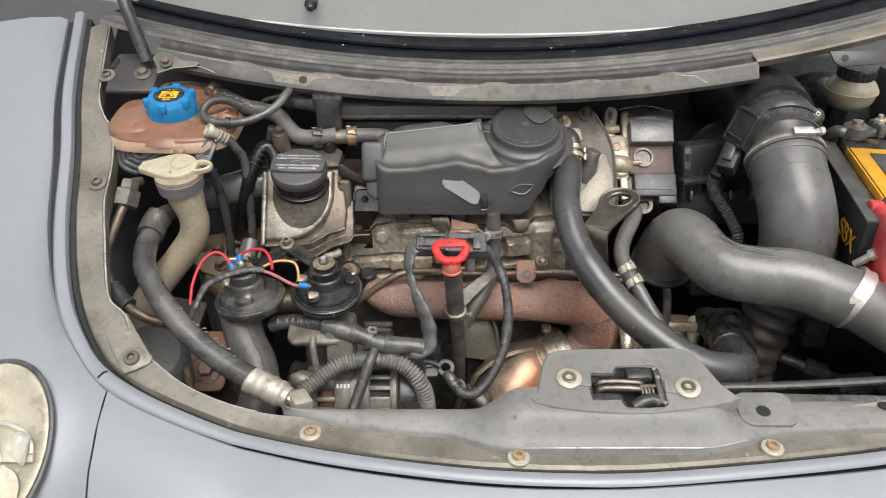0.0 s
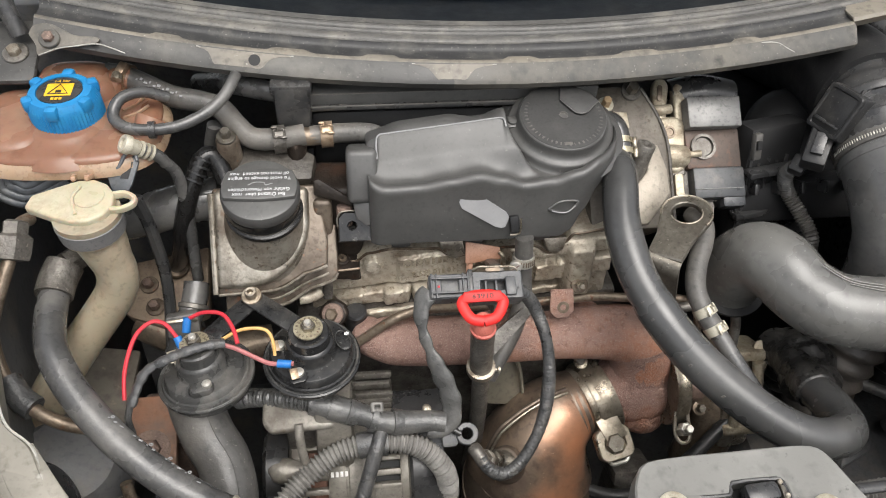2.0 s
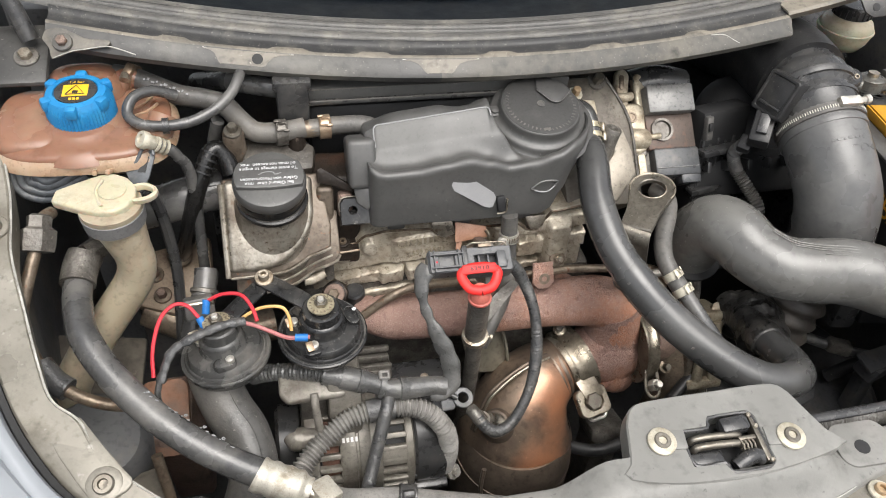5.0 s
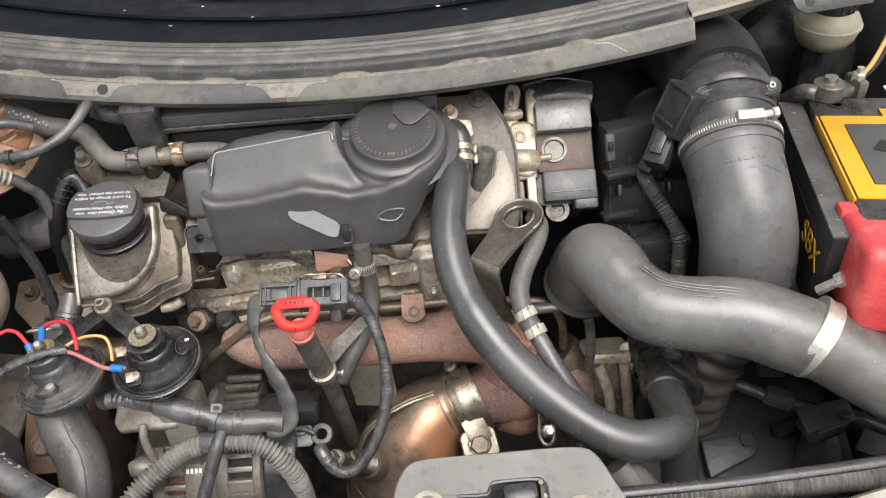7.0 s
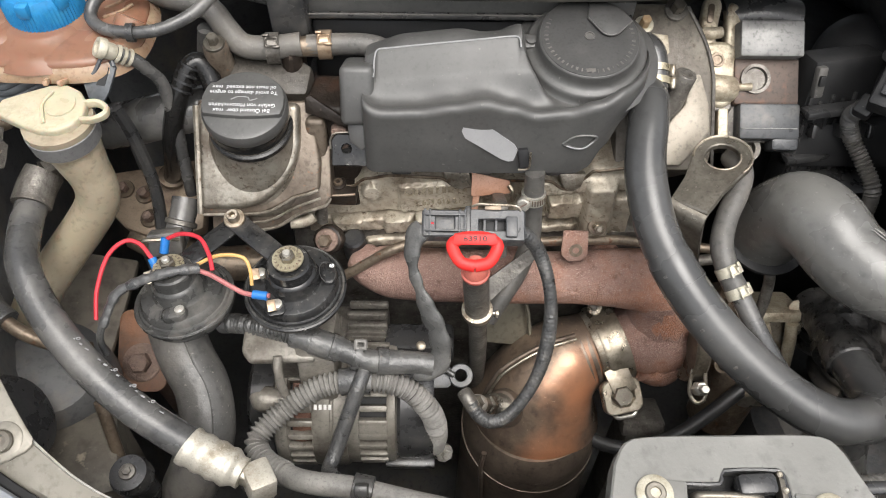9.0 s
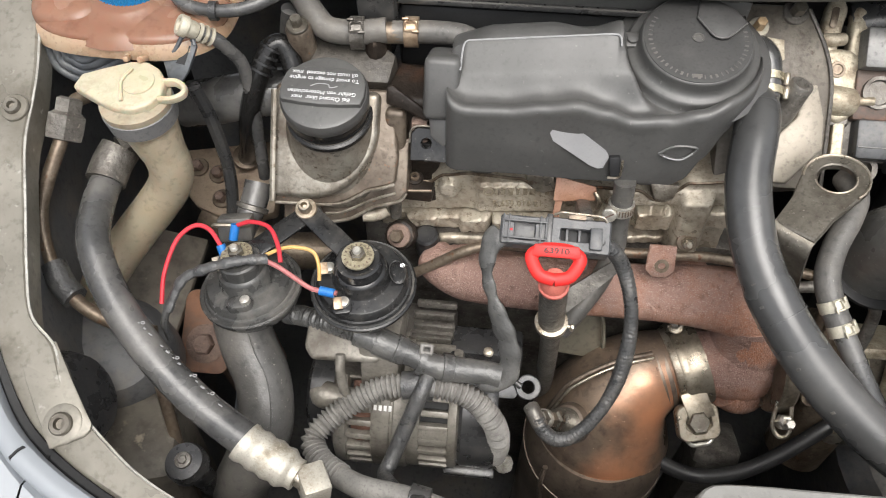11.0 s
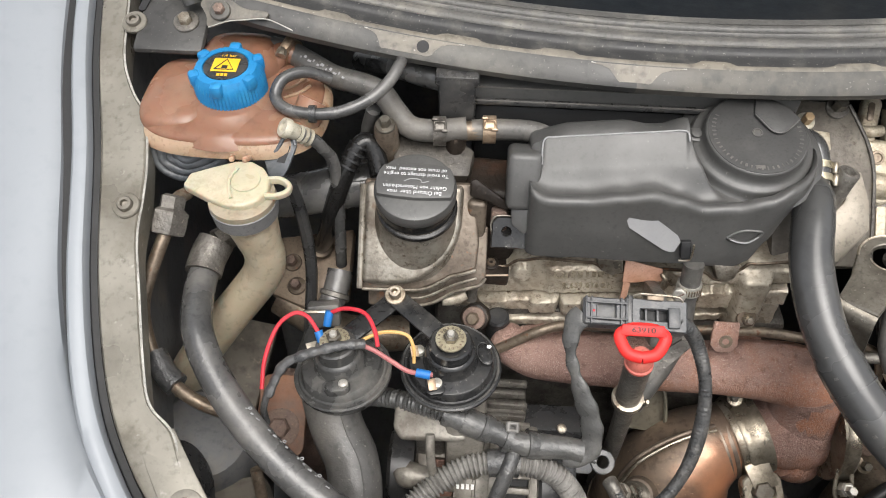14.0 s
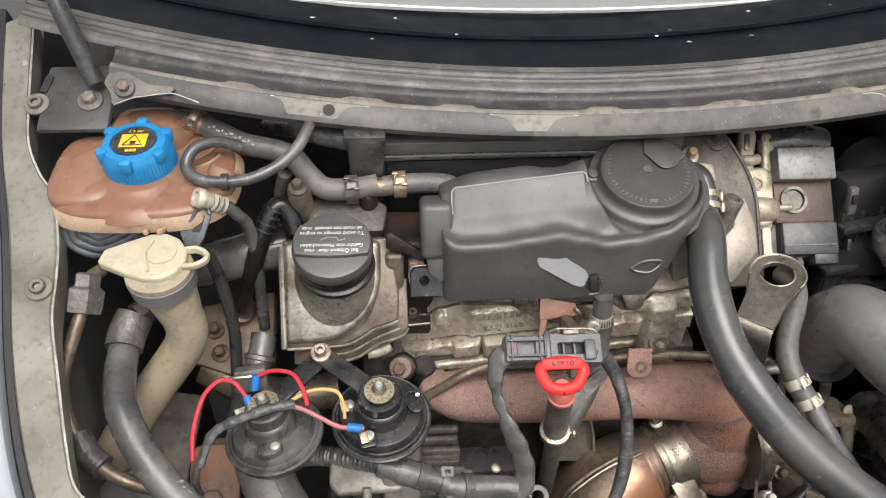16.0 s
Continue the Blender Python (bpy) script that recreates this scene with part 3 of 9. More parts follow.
part("fender", loft([fender_row(i) for i in range(0, N_JOINT + 1)], thick=0.0015), M_PAINT, car, "pale silver-blue painted front fender")
part("nose_panel", loft([panel_row(i, (i - N_JOINT) / (len(rim) - 1 - N_JOINT), NG, 0.0272 - 0.0048 * min(1.0, (i - N_JOINT) / 10), nose, 0.002 if i == N_JOINT else 0.0) for i in range(N_JOINT, len(rim))], thick=0.0015), M_PAINT, car, "pale silver-blue front bumper panel")
part("panel_gap", loft([[p + V((0, 0, -0.004)) for p in panel_row(N_JOINT, 0.0, NG, 0.006, nose, dx)] for dx in (-0.005, 0.0015, 0.008)], thick=0.002), M_GAP, car, "dark gap between fender and bumper")

# ---- the weathered flange inside the gap ----
M_EDGE = mat("bare_worn_paint_edge", (0.34, 0.33, 0.30), (0.50, 0.485, 0.445), 0.36, 0.2, 40, spots=(0.15, 0.14, 0.12), spot_amount=0.42, spot_scale=30, bump=0.1)
INNER = [(-0.482, 1.12), (-0.470, 1.03), (-0.462, 0.985), (-0.447, 0.955), (-0.430, 0.932), (-0.419, 0.890), (-0.4155, 0.86), (-0.413, 0.828), (-0.400, 0.782),
         (-0.386, 0.735), (-0.374, 0.706), (-0.352, 0.688), (-0.335, 0.660), (-0.302, 0.633), (-0.262, 0.609), (-0.205, 0.590), (-0.141, 0.582), (0.0, 0.575), (0.20, 0.575), (0.46, 0.60), (0.62, 0.64)]
inner = smooth_path([(x, y, 0) for x, y in INNER], 4)
flange = thing("front_flange", (-0.2, 0.6, 0.83), "weathered grey painted flange round the bay opening", "flange")


def near_rim(p):
    i = min(range(len(rim)), key=lambda k: (rim[k] - p).length)
    return rim[i] - outward(i) * 0.0030


rows = []
for p in inner:
    q = near_rim(p)
    zi, zo = hood_z(p.y), hood_z(q.y)
    mid = (p + q) / 2
    zm = hood_z(mid.y)
    step = 0.004 if p.y > 0.70 else 0.0
    rows.append([V((p.x, p.y, zi - 0.03)), V((p.x, p.y, zi - 0.004)), V((p.x * 0.93 + q.x * 0.07, p.y * 0.93 + q.y * 0.07, zi - 0.001)), V((mid.x, mid.y, zm - 0.001)),
                 V((q.x * 0.94 + p.x * 0.06, q.y * 0.94 + p.y * 0.06, zo - 0.001)), V((q.x, q.y, zo - 0.004)), V((q.x, q.y, zo - 0.02))])
part("flange_strip", loft(rows, thick=0.0015), M_FLANGE, flange)
part("flange_edge", sweep([r[1] + V((0, 0, 0.0016)) for r in rows if r[1].x < -0.19], 0.0011, 6, 2), M_EDGE, flange, "pale worn inner edge")
HN = (0, -0.437, 0.9)
part("slot_hole", plate(round_poly(0.007, 0.020, 0.002), 0.001, frame_of((-0.4545, 1.040, hood_z(1.040) + 0.0012), HN) @ pose(0, 0, 0, 0, 0, -12)), M_GAP, flange, "dark slot in the flange")
part("overlap_plate", plate([(-0.377, 0.680), (-0.352, 0.692), (-0.331, 0.665), (-0.317, 0.648), (-0.310, 0.640), (-0.310, 0.635), (-0.314, 0.631), (-0.336, 0.621), (-0.352, 0.642), (-0.366, 0.662)], 0.0025,
                             Matrix(((1, 0, 0, 0), (0, 1, 0, 0), (0, 0.396, 1, 0.846 - 0.486 * 0.570 + 0.0018 + 0.09 * 0.640), (0, 0, 0, 1))), 0.0012), M_FLANGE, flange)
for (x, y, z), n, r in (((-0.427, 0.852, 0.984), HN, 0.0115), ((-0.331, 0.638, 0.881), HN, 0.0145), ((-0.460, 1.019, 1.065), HN, 0.0118)):
    bolt(flange, (x, y, hood_z(y) + 0.0005), n, r, M_FLANGE, M_OLDSTEEL, 0.006, torx=True, label="torx screw with a broad washer")
for x, y in ((-0.133, 0.562), (0.073, 0.529), (0.323, 0.542)):
    bolt(flange, (x, y, hood_z(y) + 0.0005), (0, 0, 1), 0.011, M_CREAMWASHER, M_RUSTBOLT, 0.006, torx=True, label="rust-stained screw with a cream washer")

# ---- front rail with the latch plate ----
rail = thing("front_rail", (0.2, 0.58, 0.80), "dusty dark grey plastic panel along the front rail", "rail")
M_PLATE = mat("dusty_grey_latch_plate", (0.158, 0.156, 0.145), (0.198, 0.195, 0.182), 0.48, 0, 10, spots=(0.245, 0.24, 0.225), spot_amount=0.38, spot_scale=12, bump=0.10, grain=0.16, specks=(0.10, 0.098, 0.092), speck_amount=0.03, speck_scale=120)

rr_, worn = [], []
for k in range(109):
    x = -0.165 + k * 0.008
    yo = 0.560 - 0.023 * ease((x + 0.01) / 0.08) * ease((0.350 - x) / 0.10) + 0.05 * max(0, x - 0.32)
    tp = min(1.0, k / 18) ** 0.6
    yi = 0.592 + (0.012 * min(1, max(0, (x - 0.24) / 0.06)))
    yo = yi - (yi - yo) * tp
    lift = ease((x - 0.030) / 0.050) * ease((0.302 - x) / 0.040)
    row = [V((x, yi, 0.80)), V((x, yi, 0.846))]
    for j in range(13):
        y = yi - 0.002 + (yo - yi + 0.002) * j / 12
        z = 0.853 + 0.004 * math.sin(math.pi * j / 12)
        up_ = 0.8838 + 0.19 * (y - 0.595)
        under = ease((y - 0.566) / 0.008) * ease((0.088 - abs(x - 0.187)) / 0.01)
        row.append(V((x, y, z + (up_ - z) * lift * ease((y - yo) / 0.026) * (1 - under))))
    row += [V((x, yo - 0.002, 0.850)), V((x, yo - 0.003, 0.84))]
    rr_.append(row)
    if 0.07 < x < 0.30:
        worn.append(V((x, yo - 0.0012, 0.8528)))
part("rail_cover", loft(rr_, thick=0.002), M_PLATE, rail, sharp=60)
part("worn_edge", sweep(worn, lambda s, l: 0.0003 + 0.0009 * math.sin(math.pi * s), 6, 2), M_EDGE, rail, "pale worn front edge")
part("edge_bar", sweep([(0.275, 0.614, 0.862), (0.40, 0.619, 0.862), (0.56, 0.632, 0.866), (0.70, 0.66, 0.875)], 0.005, 10, flat=0.8), M_BLACK, rail, "thin black bar along the rail")
tabm = frame_of((0.329, 0.584, 0.8600), (0, -0.1, 1))
part("bracket_tab", plate(round_poly(0.058, 0.044, 0.013, 6), 0.004, tabm, 0.0012), M_PLATE, rail)
part("tab_hole_ring", lathe([(0.0072, -0.001), (0.0072, 0.0004), (0.001, 0.0005)], tabm @ pose(-0.004, -0.004, 0), 20), M_GAP, rail, "dark hole in the tab")
part("second_hole", lathe([(0.0068, -0.001), (0.0068, 0.0004), (0.001, 0.0005)], frame_of((0.4540, 0.5900, 0.8582), (0, 0.0, 1)), 20), M_GAP, rail, "dark round hole")

LN = (0, -0.19, 1)
LM = frame_of((0.187, 0.595, 0.885), LN)
latch = thing("hood_latch", (0.187, 0.595, 0.85), "hood latch in a dusty grey plastic plate on the front rail", "latch")
# plate built as a frame of four pieces round the slot, so that the slot goes through
outl = [(q.x, q.y) for q in smooth_path([(x, y, 0) for x, y in ((-0.084, 0.024), (-0.074, 0.040), (-0.052, 0.0440), (0.0, 0.0450), (0.058, 0.0455), (0.076, 0.039), (0.088, 0.014), (0.098, -0.008), (0.108, -0.022), (0.035, -0.036), (-0.045, -0.036), (-0.100, -0.024), (-0.093, -0.012), (-0.0885, 0.004), (-0.084, 0.024))], 4)[:-1]]
slot = [(-0.040, 0.0115), (-0.013, 0.0115), (-0.008, 0.021), (0.030, 0.0215), (0.035, 0.015), (0.036, -0.027), (0.028, -0.033), (-0.005, -0.033), (-0.010, -0.023), (-0.038, -0.022)]


def ring_plate(outer, hole, thick, m):
    """A plate with one hole, bridged by nearest angle."""
    bm = bmesh.new()
    n = 96
    cx = sum(p[0] for p in hole) / len(hole)
    cy = sum(p[1] for p in hole) / len(hole)

    def at(poly, a):
        d = V((math.cos(a), math.sin(a)))
        best = 0.0
        for i in range(len(poly)):
            p, q = V(poly[i]) - V((cx, cy)), V(poly[(i + 1) % len(poly)]) - V((cx, cy))
            e = q - p
            den = d.x * e.y - d.y * e.x
            if abs(den) < 1e-9:
                continue
            t = (p.x * e.y - p.y * e.x) / den
            s = (p.x * d.y - p.y * d.x) / den
            if t > 0 and -1e-6 <= s <= 1 + 1e-6:
                best = max(best, t)
        return V((cx + d.x * best, cy + d.y * best))
    rings = []
    for poly, z in ((outer, -thick), (outer, -0.0015), ("in", 0.0), ("hin", 0.0), (hole, -0.001), (hole, -thick)):
        row = []
        for k in range(n):
            a = 2 * math.pi * k / n
            if poly == "in":
                q = at(outer, a)
                q = q + (V((cx, cy)) - q).normalized() * 0.0015
            elif poly == "hin":
                q = at(hole, a)
                q = q - (V((cx, cy)) - q).normalized() * 0.001
            else:
                q = at(poly, a)
            row.append(bm.verts.new(m @ V((q.x, q.y, z))))
        rings.append(row)
    for a, b in zip(rings, rings[1:] + rings[:1]):
        for k in range(n):
            bm.faces.new((a[k], a[(k + 1) % n], b[(k + 1) % n], b[k]))
    return bm


part("latch_plate", ring_plate(outl, slot, 0.022, LM), M_PLATE, latch, "dusty grey plastic plate")
for x in (-0.0465, 0.0465):
    part("plate_step", plate(round_poly(0.020, 0.018, 0.002), 0.003, LM @ pose(x, -0.001 - 0.1 * x, 0.0016, 0, 0, -6), 0.0008), M_PLATE, latch)
part("latch_well", box((0.084, 0.060, 0.004), LM @ pose(0.0, -0.006, -0.021)), M_GAP, latch, "dark latch recess")
part("slot_rim", sweep([LM @ V((x * 0.95, y * 0.95, -0.002)) for x, y in slot + slot[:1]], 0.0020, 8, 3), M_BLACK, latch, "black plastic rim")
part("catch_block", box((0.028, 0.015, 0.014), LM @ pose(0.0135, 0.0105, -0.004, 0, 0, 3), 0.004), M_BLACK, latch)
for y, r in ((0.003, 0.0032), (-0.0050, 0.0034)):
    part("latch_bar", sweep([LM @ V(p) for p in ((-0.029, y, -0.010), (-0.026, y + 0.0005, -0.005), (-0.008, y, -0.003), (0.013, y - 0.001, -0.004), (0.016, y - 0.001, -0.009))], r, 10), M_OLDSTEEL, latch, "greasy steel bar")
part("lower_tray", box((0.030, 0.012, 0.008), LM @ pose(-0.020, -0.014, -0.010), 0.003), M_BLACK, latch)
part("side_cheek", plate([(-0.002, 0.016), (0.002, 0.014), (0.003, -0.024), (-0.002, -0.027)], 0.012, LM @ pose(0.031, 0.0, 0.0), 0.0008), M_OLDSTEEL, latch)
part("cross_bar", box((0.020, 0.004, 0.005), LM @ pose(0.0225, -0.0025, -0.004), 0.001), M_OLDSTEEL, latch)
part("pivot_lobe", sweep([LM @ V(p) for p in ((0.004, -0.024, -0.010), (0.014, -0.020, -0.006), (0.024, -0.018, -0.006), (0.030, -0.021, -0.008))], 0.0070, 14), M_BLACK, latch)
part("spring", sweep([LM @ V((0.0125 + 0.0005 * k, -0.0085 + 0.0045 * math.cos(k * 0.9), -0.004 + 0.0045 * math.sin(k * 0.9))) for k in range(26)], 0.0009, 6, smooth=False), M_STEEL, latch, "coiled steel spring")
for x, y in ((0.030, 0.017), (0.032, 0.006), (0.033, -0.026)):
    part("rivet", lathe([(0.0022, -0.002), (0.0022, 0.001), (0.0012, 0.002)], LM @ pose(x, y, 0.0), 10), M_STEEL, latch)
for x, y, z in ((0.128, 0.598, 0.8865), (0.246, 0.586, 0.8845)):
    bolt(latch, (x, y, z + 0.0006), LN, 0.0128, M_CREAMWASHER, M_OLDSTEEL, 0.004, torx=True, label="cream-painted torx bolt")

# ---- cowl panel with the ribbed seal ----
M_POCKET = mat("near_black_plastic", (0.022, 0.022, 0.023), (0.04, 0.04, 0.039), 0.5, 0.0, 40, spots=(0.10, 0.095, 0.085), spot_amount=0.3, spot_scale=40, bump=0.1, specks=(0.2, 0.19, 0.17), speck_amount=0.1)
cowl = thing("cowl_panel", (0.1, 1.02, 1.03), "dusty dark grey cowl panel below the windscreen", "cowl")


def bow(x):
    return (x - 0.09) ** 2


def cowl_row(x, prof):
    return [V((x, y + 0.165 * bow(x), z + 0.195 * bow(x) + 0.010 * x)) for y, z in prof]


# edge wear and sheen put together into one pale colour
M_BEAD = mat("worn_edge_and_sheen", (0.40, 0.385, 0.35), (0.52, 0.505, 0.465), 0.36, 0.0, 40, spots=(0.14, 0.13, 0.115), spot_amount=0.36, spot_scale=40, bump=0.1)
M_COWLDUST = mat("tan_dust_on_cowl_plastic", (0.158, 0.140, 0.113), (0.230, 0.207, 0.169), 0.5, 0.0, 14, spots=(0.060, 0.060, 0.058), spot_amount=0.46, spot_scale=16, bump=0.12, bump_scale=220, grain=0.35, specks=(0.34, 0.32, 0.28), speck_amount=0.0)
M_COWLTAN = mat("cowl_plastic_under_patchy_dust", (0.069, 0.065, 0.058), (0.132, 0.120, 0.099), 0.46, 0.0, 9, spots=(0.048, 0.048, 0.047), spot_amount=0.5, spot_scale=11, bump=0.12, bump_scale=200, grain=0.35, specks=(0.26, 0.245, 0.215), speck_amount=0.0)
xs = [-0.385 + k * 0.0051 for k in range(159)]
# stretches where the ledge widens towards the dark face
BULGES = ((-0.281, -0.254), (-0.172, -0.136), (-0.083, -0.051), (0.055, 0.085), (0.172, 0.208), (0.291, 0.315))


def face(x):
    """The cowl's section: lower dusty face, pale ledge, dark pocket face."""
    w = max(max(0.0, min(1.0, min(x - a, b - x) / 0.006 + 0.5)) for a, b in BULGES)
    return [(1.000, 1.034), (0.975, 1.0405), (0.9722, 1.0455), (0.974, 1.0488), (0.9795, 1.0545), (0.9838, 1.0586), (0.9850, 1.0604), (0.9862, 1.0614), (0.9885 + 0.003 * w, 1.0622 + 0.0012 * w), (0.9902 + 0.0042 * w, 1.0618 + 0.0012 * w), (0.9910 + 0.0042 * w, 1.0596), (1.0050, 1.0610), (1.0095, 1.0648), (1.0108, 1.0688), (1.0125, 1.0696), (1.0150, 1.0672)]


def sheet(name, rows_at, a, b, material, label="", x0=-9.0, x1=9.0):
    return part(name, loft([cowl_row(x, rows_at(x)[a:b]) for x in xs if x0 <= x <= x1], thick=0.0016), material, cowl, label)


SEAL = [(1.0140, 1.0650), (1.0160, 1.0690), (1.0190, 1.0708), (1.0225, 1.0715), (1.0255, 1.0706), (1.0266, 1.0686), (1.0272, 1.0640), (1.0290, 1.0640), (1.0298, 1.0698), (1.0316, 1.0717), (1.0334, 1.0712), (1.0341, 1.0690), (1.0346, 1.0640), (1.0364, 1.0640), (1.0374, 1.0710), (1.0400, 1.0735), (1.0422, 1.0738), (1.0428, 1.0700), (1.0438, 1.0700), (1.0444, 1.0738), (1.0490, 1.0752), (1.0525, 1.0750), (1.0545, 1.0735), (1.0552, 1.0660)]
sheet("cowl_sheet", face, 0, 7, M_COWL, "dark grey recessed cowl panel", x1=0.006)
sheet("cowl_sheet", face, 0, 7, M_COWLTAN, "cowl panel under patchy tan dust", x0=-0.0001)
sheet("cowl_ledge", face, 6, 11, M_COWLDUST, "worn pale ledge along the cowl")
sheet("pocket_band", face, 10, 14, M_POCKET, "dark face between ledge and seal")
sheet("upper_strip", face, 13, 16, M_SEAL)
part("edge_bead", sweep([cowl_row(x, [(0.9722, 1.0462)])[0] for x in xs[12:-1:3]], 0.0013, 8, 2), M_BEAD, cowl, "worn lower edge, paled with its sheen")
xr = [0.420 + k * 0.02 for k in range(15)]
part("cowl_end", loft([cowl_row(x, [(0.995, 1.052), (0.987, 1.0625), (0.990, 1.0655), (1.012, 1.067), (1.03, 1.068)]) for x in xr], thick=0.002), M_COWLDUST, cowl)
# raised dusty islands between the recessed panels; each row gives height share, left edge, right edge
for rows in (((0.0, -0.2230, -0.1840), (0.12, -0.2245, -0.1800), (0.45, -0.2262, -0.1760), (0.75, -0.2285, -0.1715), (0.92, -0.2330, -0.1640), (1.0, -0.2400, -0.1500)),
             ((0.0, -0.0120, 0.0120), (0.12, -0.0140, 0.0150), (0.45, -0.0178, 0.0190), (0.75, -0.0215, 0.0235), (0.92, -0.0285, 0.0325), (1.0, -0.0380, 0.0450)),
             ((0.0, 0.3520, 0.4180), (0.12, 0.3490, 0.4200), (0.45, 0.3425, 0.4212), (0.75, 0.3370, 0.4216), (0.92, 0.3290, 0.4216), (1.0, 0.3180, 0.4216))):
    net = []
    for u, xa, xb in rows:
        row = []
        for k in range(15):
            f = min(1.0, max(0.0, (k - 1) / 12))
            lift = -0.0010 if k in (0, 14) else 0.0011
            y, z = 0.9737 + 0.0106 * u, 1.0485 + 0.0108 * u
            row.append(cowl_row(xa + (xb - xa) * f, [(y - 0.72 * lift, z + 0.69 * lift)])[0])
        net.append(row)
    isl = part("dusty_island", loft(net, thick=0.0008), M_COWLDUST, cowl, "raised dusty land on the cowl", sharp=30)
    for side in (1, -2) if rows[0][2] < 0.4 else (1,):
        part("panel_line", sweep([r[side] + V((0, -0.0002, 0.0002)) for r in net], 0.0005, 6, 3), M_BEAD, isl)
part("ledge_line", sweep([cowl_row(x, [(0.9843, 1.0602)])[0] for x in xs[14:-2:2]], 0.0006, 6, 2), M_GAP, cowl, "thin dark line below the ledge")
# dusty bridges across the dark face
for x, w in ((-0.165, 0.012), (-0.035, 0.006), (0.063, 0.006), (0.172, 0.014), (0.305, 0.020)):
    part("dust_bridge", loft([cowl_row(x + w * k / 4, [(y, z + 0.0007) for y, z in face(x)[11:14]]) for k in range(-4, 5)], thick=0.0008), M_SEAL, cowl)
part("seal_strip", loft([cowl_row(x, SEAL) for x in [-0.475 + 0.025 * j for j in range(49)]], thick=0.0015), M_SEAL, cowl, "dusty ribbed rubber seal", sharp=60)
tbm_ = frame_of((0.545, 1.012, 1.089), (0, -0.8, 0.6))
part("end_tab", plate([(-0.024, 0.012), (-0.018, -0.004), (-0.008, -0.010), (0.06, -0.004), (0.06, 0.014)], 0.003, tbm_, 0.001), M_COWL, cowl)
part("tab_hole", lathe([(0.005, -0.001), (0.005, 0.0006), (0.001, 0.0007)], tbm_ @ pose(-0.004, 0.002, 0), 18), M_GAP, cowl, "round dark hole")
hm = frame_of(cowl_row(-0.1868, [(0.9779, 1.0551)])[0], (0, -0.72, 0.7))
part("drain_hole", lathe([(0.0052, -0.001), (0.0056, 0.0006), (0.001, 0.0007)], hm, 20), M_GAP, cowl, "round dark drain hole")
CB = frame_of((-0.369, 1.002, 1.0885), (0, -0.72, 0.69))
part("corner_plate", plate([(q.x, q.y) for q in smooth_path([V((x, y, 0)) for x, y in ((-0.0188, 0.0052), (-0.0153, 0.0125), (-0.0087, 0.0150), (0.0013, 0.0143), (0.0114, 0.0088), (0.0229, 0.0030), (0.0420, 0.0010), (0.0400, -0.0050), (0.0199, -0.0070), (0.0063, -0.0088), (-0.0103, -0.0147), (-0.0128, -0.0048), (-0.0188, 0.0052))], 4)[:-1]], 0.004, CB, 0.0010), M_COWLDUST, cowl, "dusty corner plate")
bolt(cowl, CB @ V((0, 0, 0.0004)), (0, -0.60, 0.80), 0.0095, M_COWLTAN, M_RUSTDARK, 0.007)
part("corner_edge", sweep([CB @ V((x, y, 0.0)) for x, y in ((-0.0103, -0.0152), (0.0063, -0.0093), (0.0199, -0.0075), (0.0400, -0.0056), (0.052, -0.0090), (0.066, -0.0150))], 0.0006, 6), M_EDGE, cowl)

tray = [cowl_row(-0.48 + 0.06 * j, [(1.050, 1.066), (1.09, 1.064), (1.16, 1.058), (1.30, 1.05)]) for j in range(21)]
M_TRAY = mat("black_scuttle_plastic", (0.0045, 0.0065, 0.0095), (0.008, 0.0105, 0.014), 0.42, 0.0, 30, bump=0.05, spec=0.06, spots=(0.016, 0.017, 0.018), spot_amount=0.3, spot_scale=16)
scuttle = thing("scuttle_tray", (0.1, 1.10, 1.05), "glossy black scuttle tray behind the cowl seal", "tray")
part("tray_floor", loft(tray, thick=0.004), M_TRAY, scuttle)
part("tray_lip", sweep([r[0] + V((0, 0.004, 0.0015)) for r in tray], 0.0022, 8, 3), M_TRAY, scuttle, "thin front lip of the tray")
part("tray_step", sweep([r[2] + V((0, -0.010, 0.0035)) for r in tray], 0.0030, 8, 3), M_TRAY, scuttle, "shallow moulded step")

# ---- raised hood ----
hood = thing("hood", (0.1, 1.24, 1.06), "raised hood, pale painted underside", "hood")
hr = []
for j in range(25):
    x = -0.56 + j * 0.055
    row = []
    for k in range(12):
        s = k / 11
        y = 1.235 + 0.10 * bow(x) - 0.30 * s
        z = 1.062 + 0.12 * bow(x) + 0.76 * s - 0.04 * s * s + 0.012 * math.sin(s * 9)
        row.append(V((x, y, z)))
    hr.append(row)
part("hood_panel", loft(hr, thick=0.004), M_HOODIN, hood)
part("hood_edge", sweep([(r[0].x, r[0].y, r[0].z) for r in hr], 0.006, 8, 2), M_HOODIN, hood)
part("bump_stop", lathe([(0.010, 0), (0.010, 0.012), (0.007, 0.014), (0.006, 0.022), (0.004, 0.024)], frame_of((-0.205, 1.222, 1.118), (0, -0.9, -0.3)), 16), M_BLACK, hood, "black rubber bump stop")
solo("prop_strut", sweep([(-0.405, 1.03, 1.08), (-0.425, 1.05, 1.14), (-0.45, 1.08, 1.21), (-0.50, 1.12, 1.36)], 0.0085, 12), M_BLACK, "black hood prop strut", "strut")

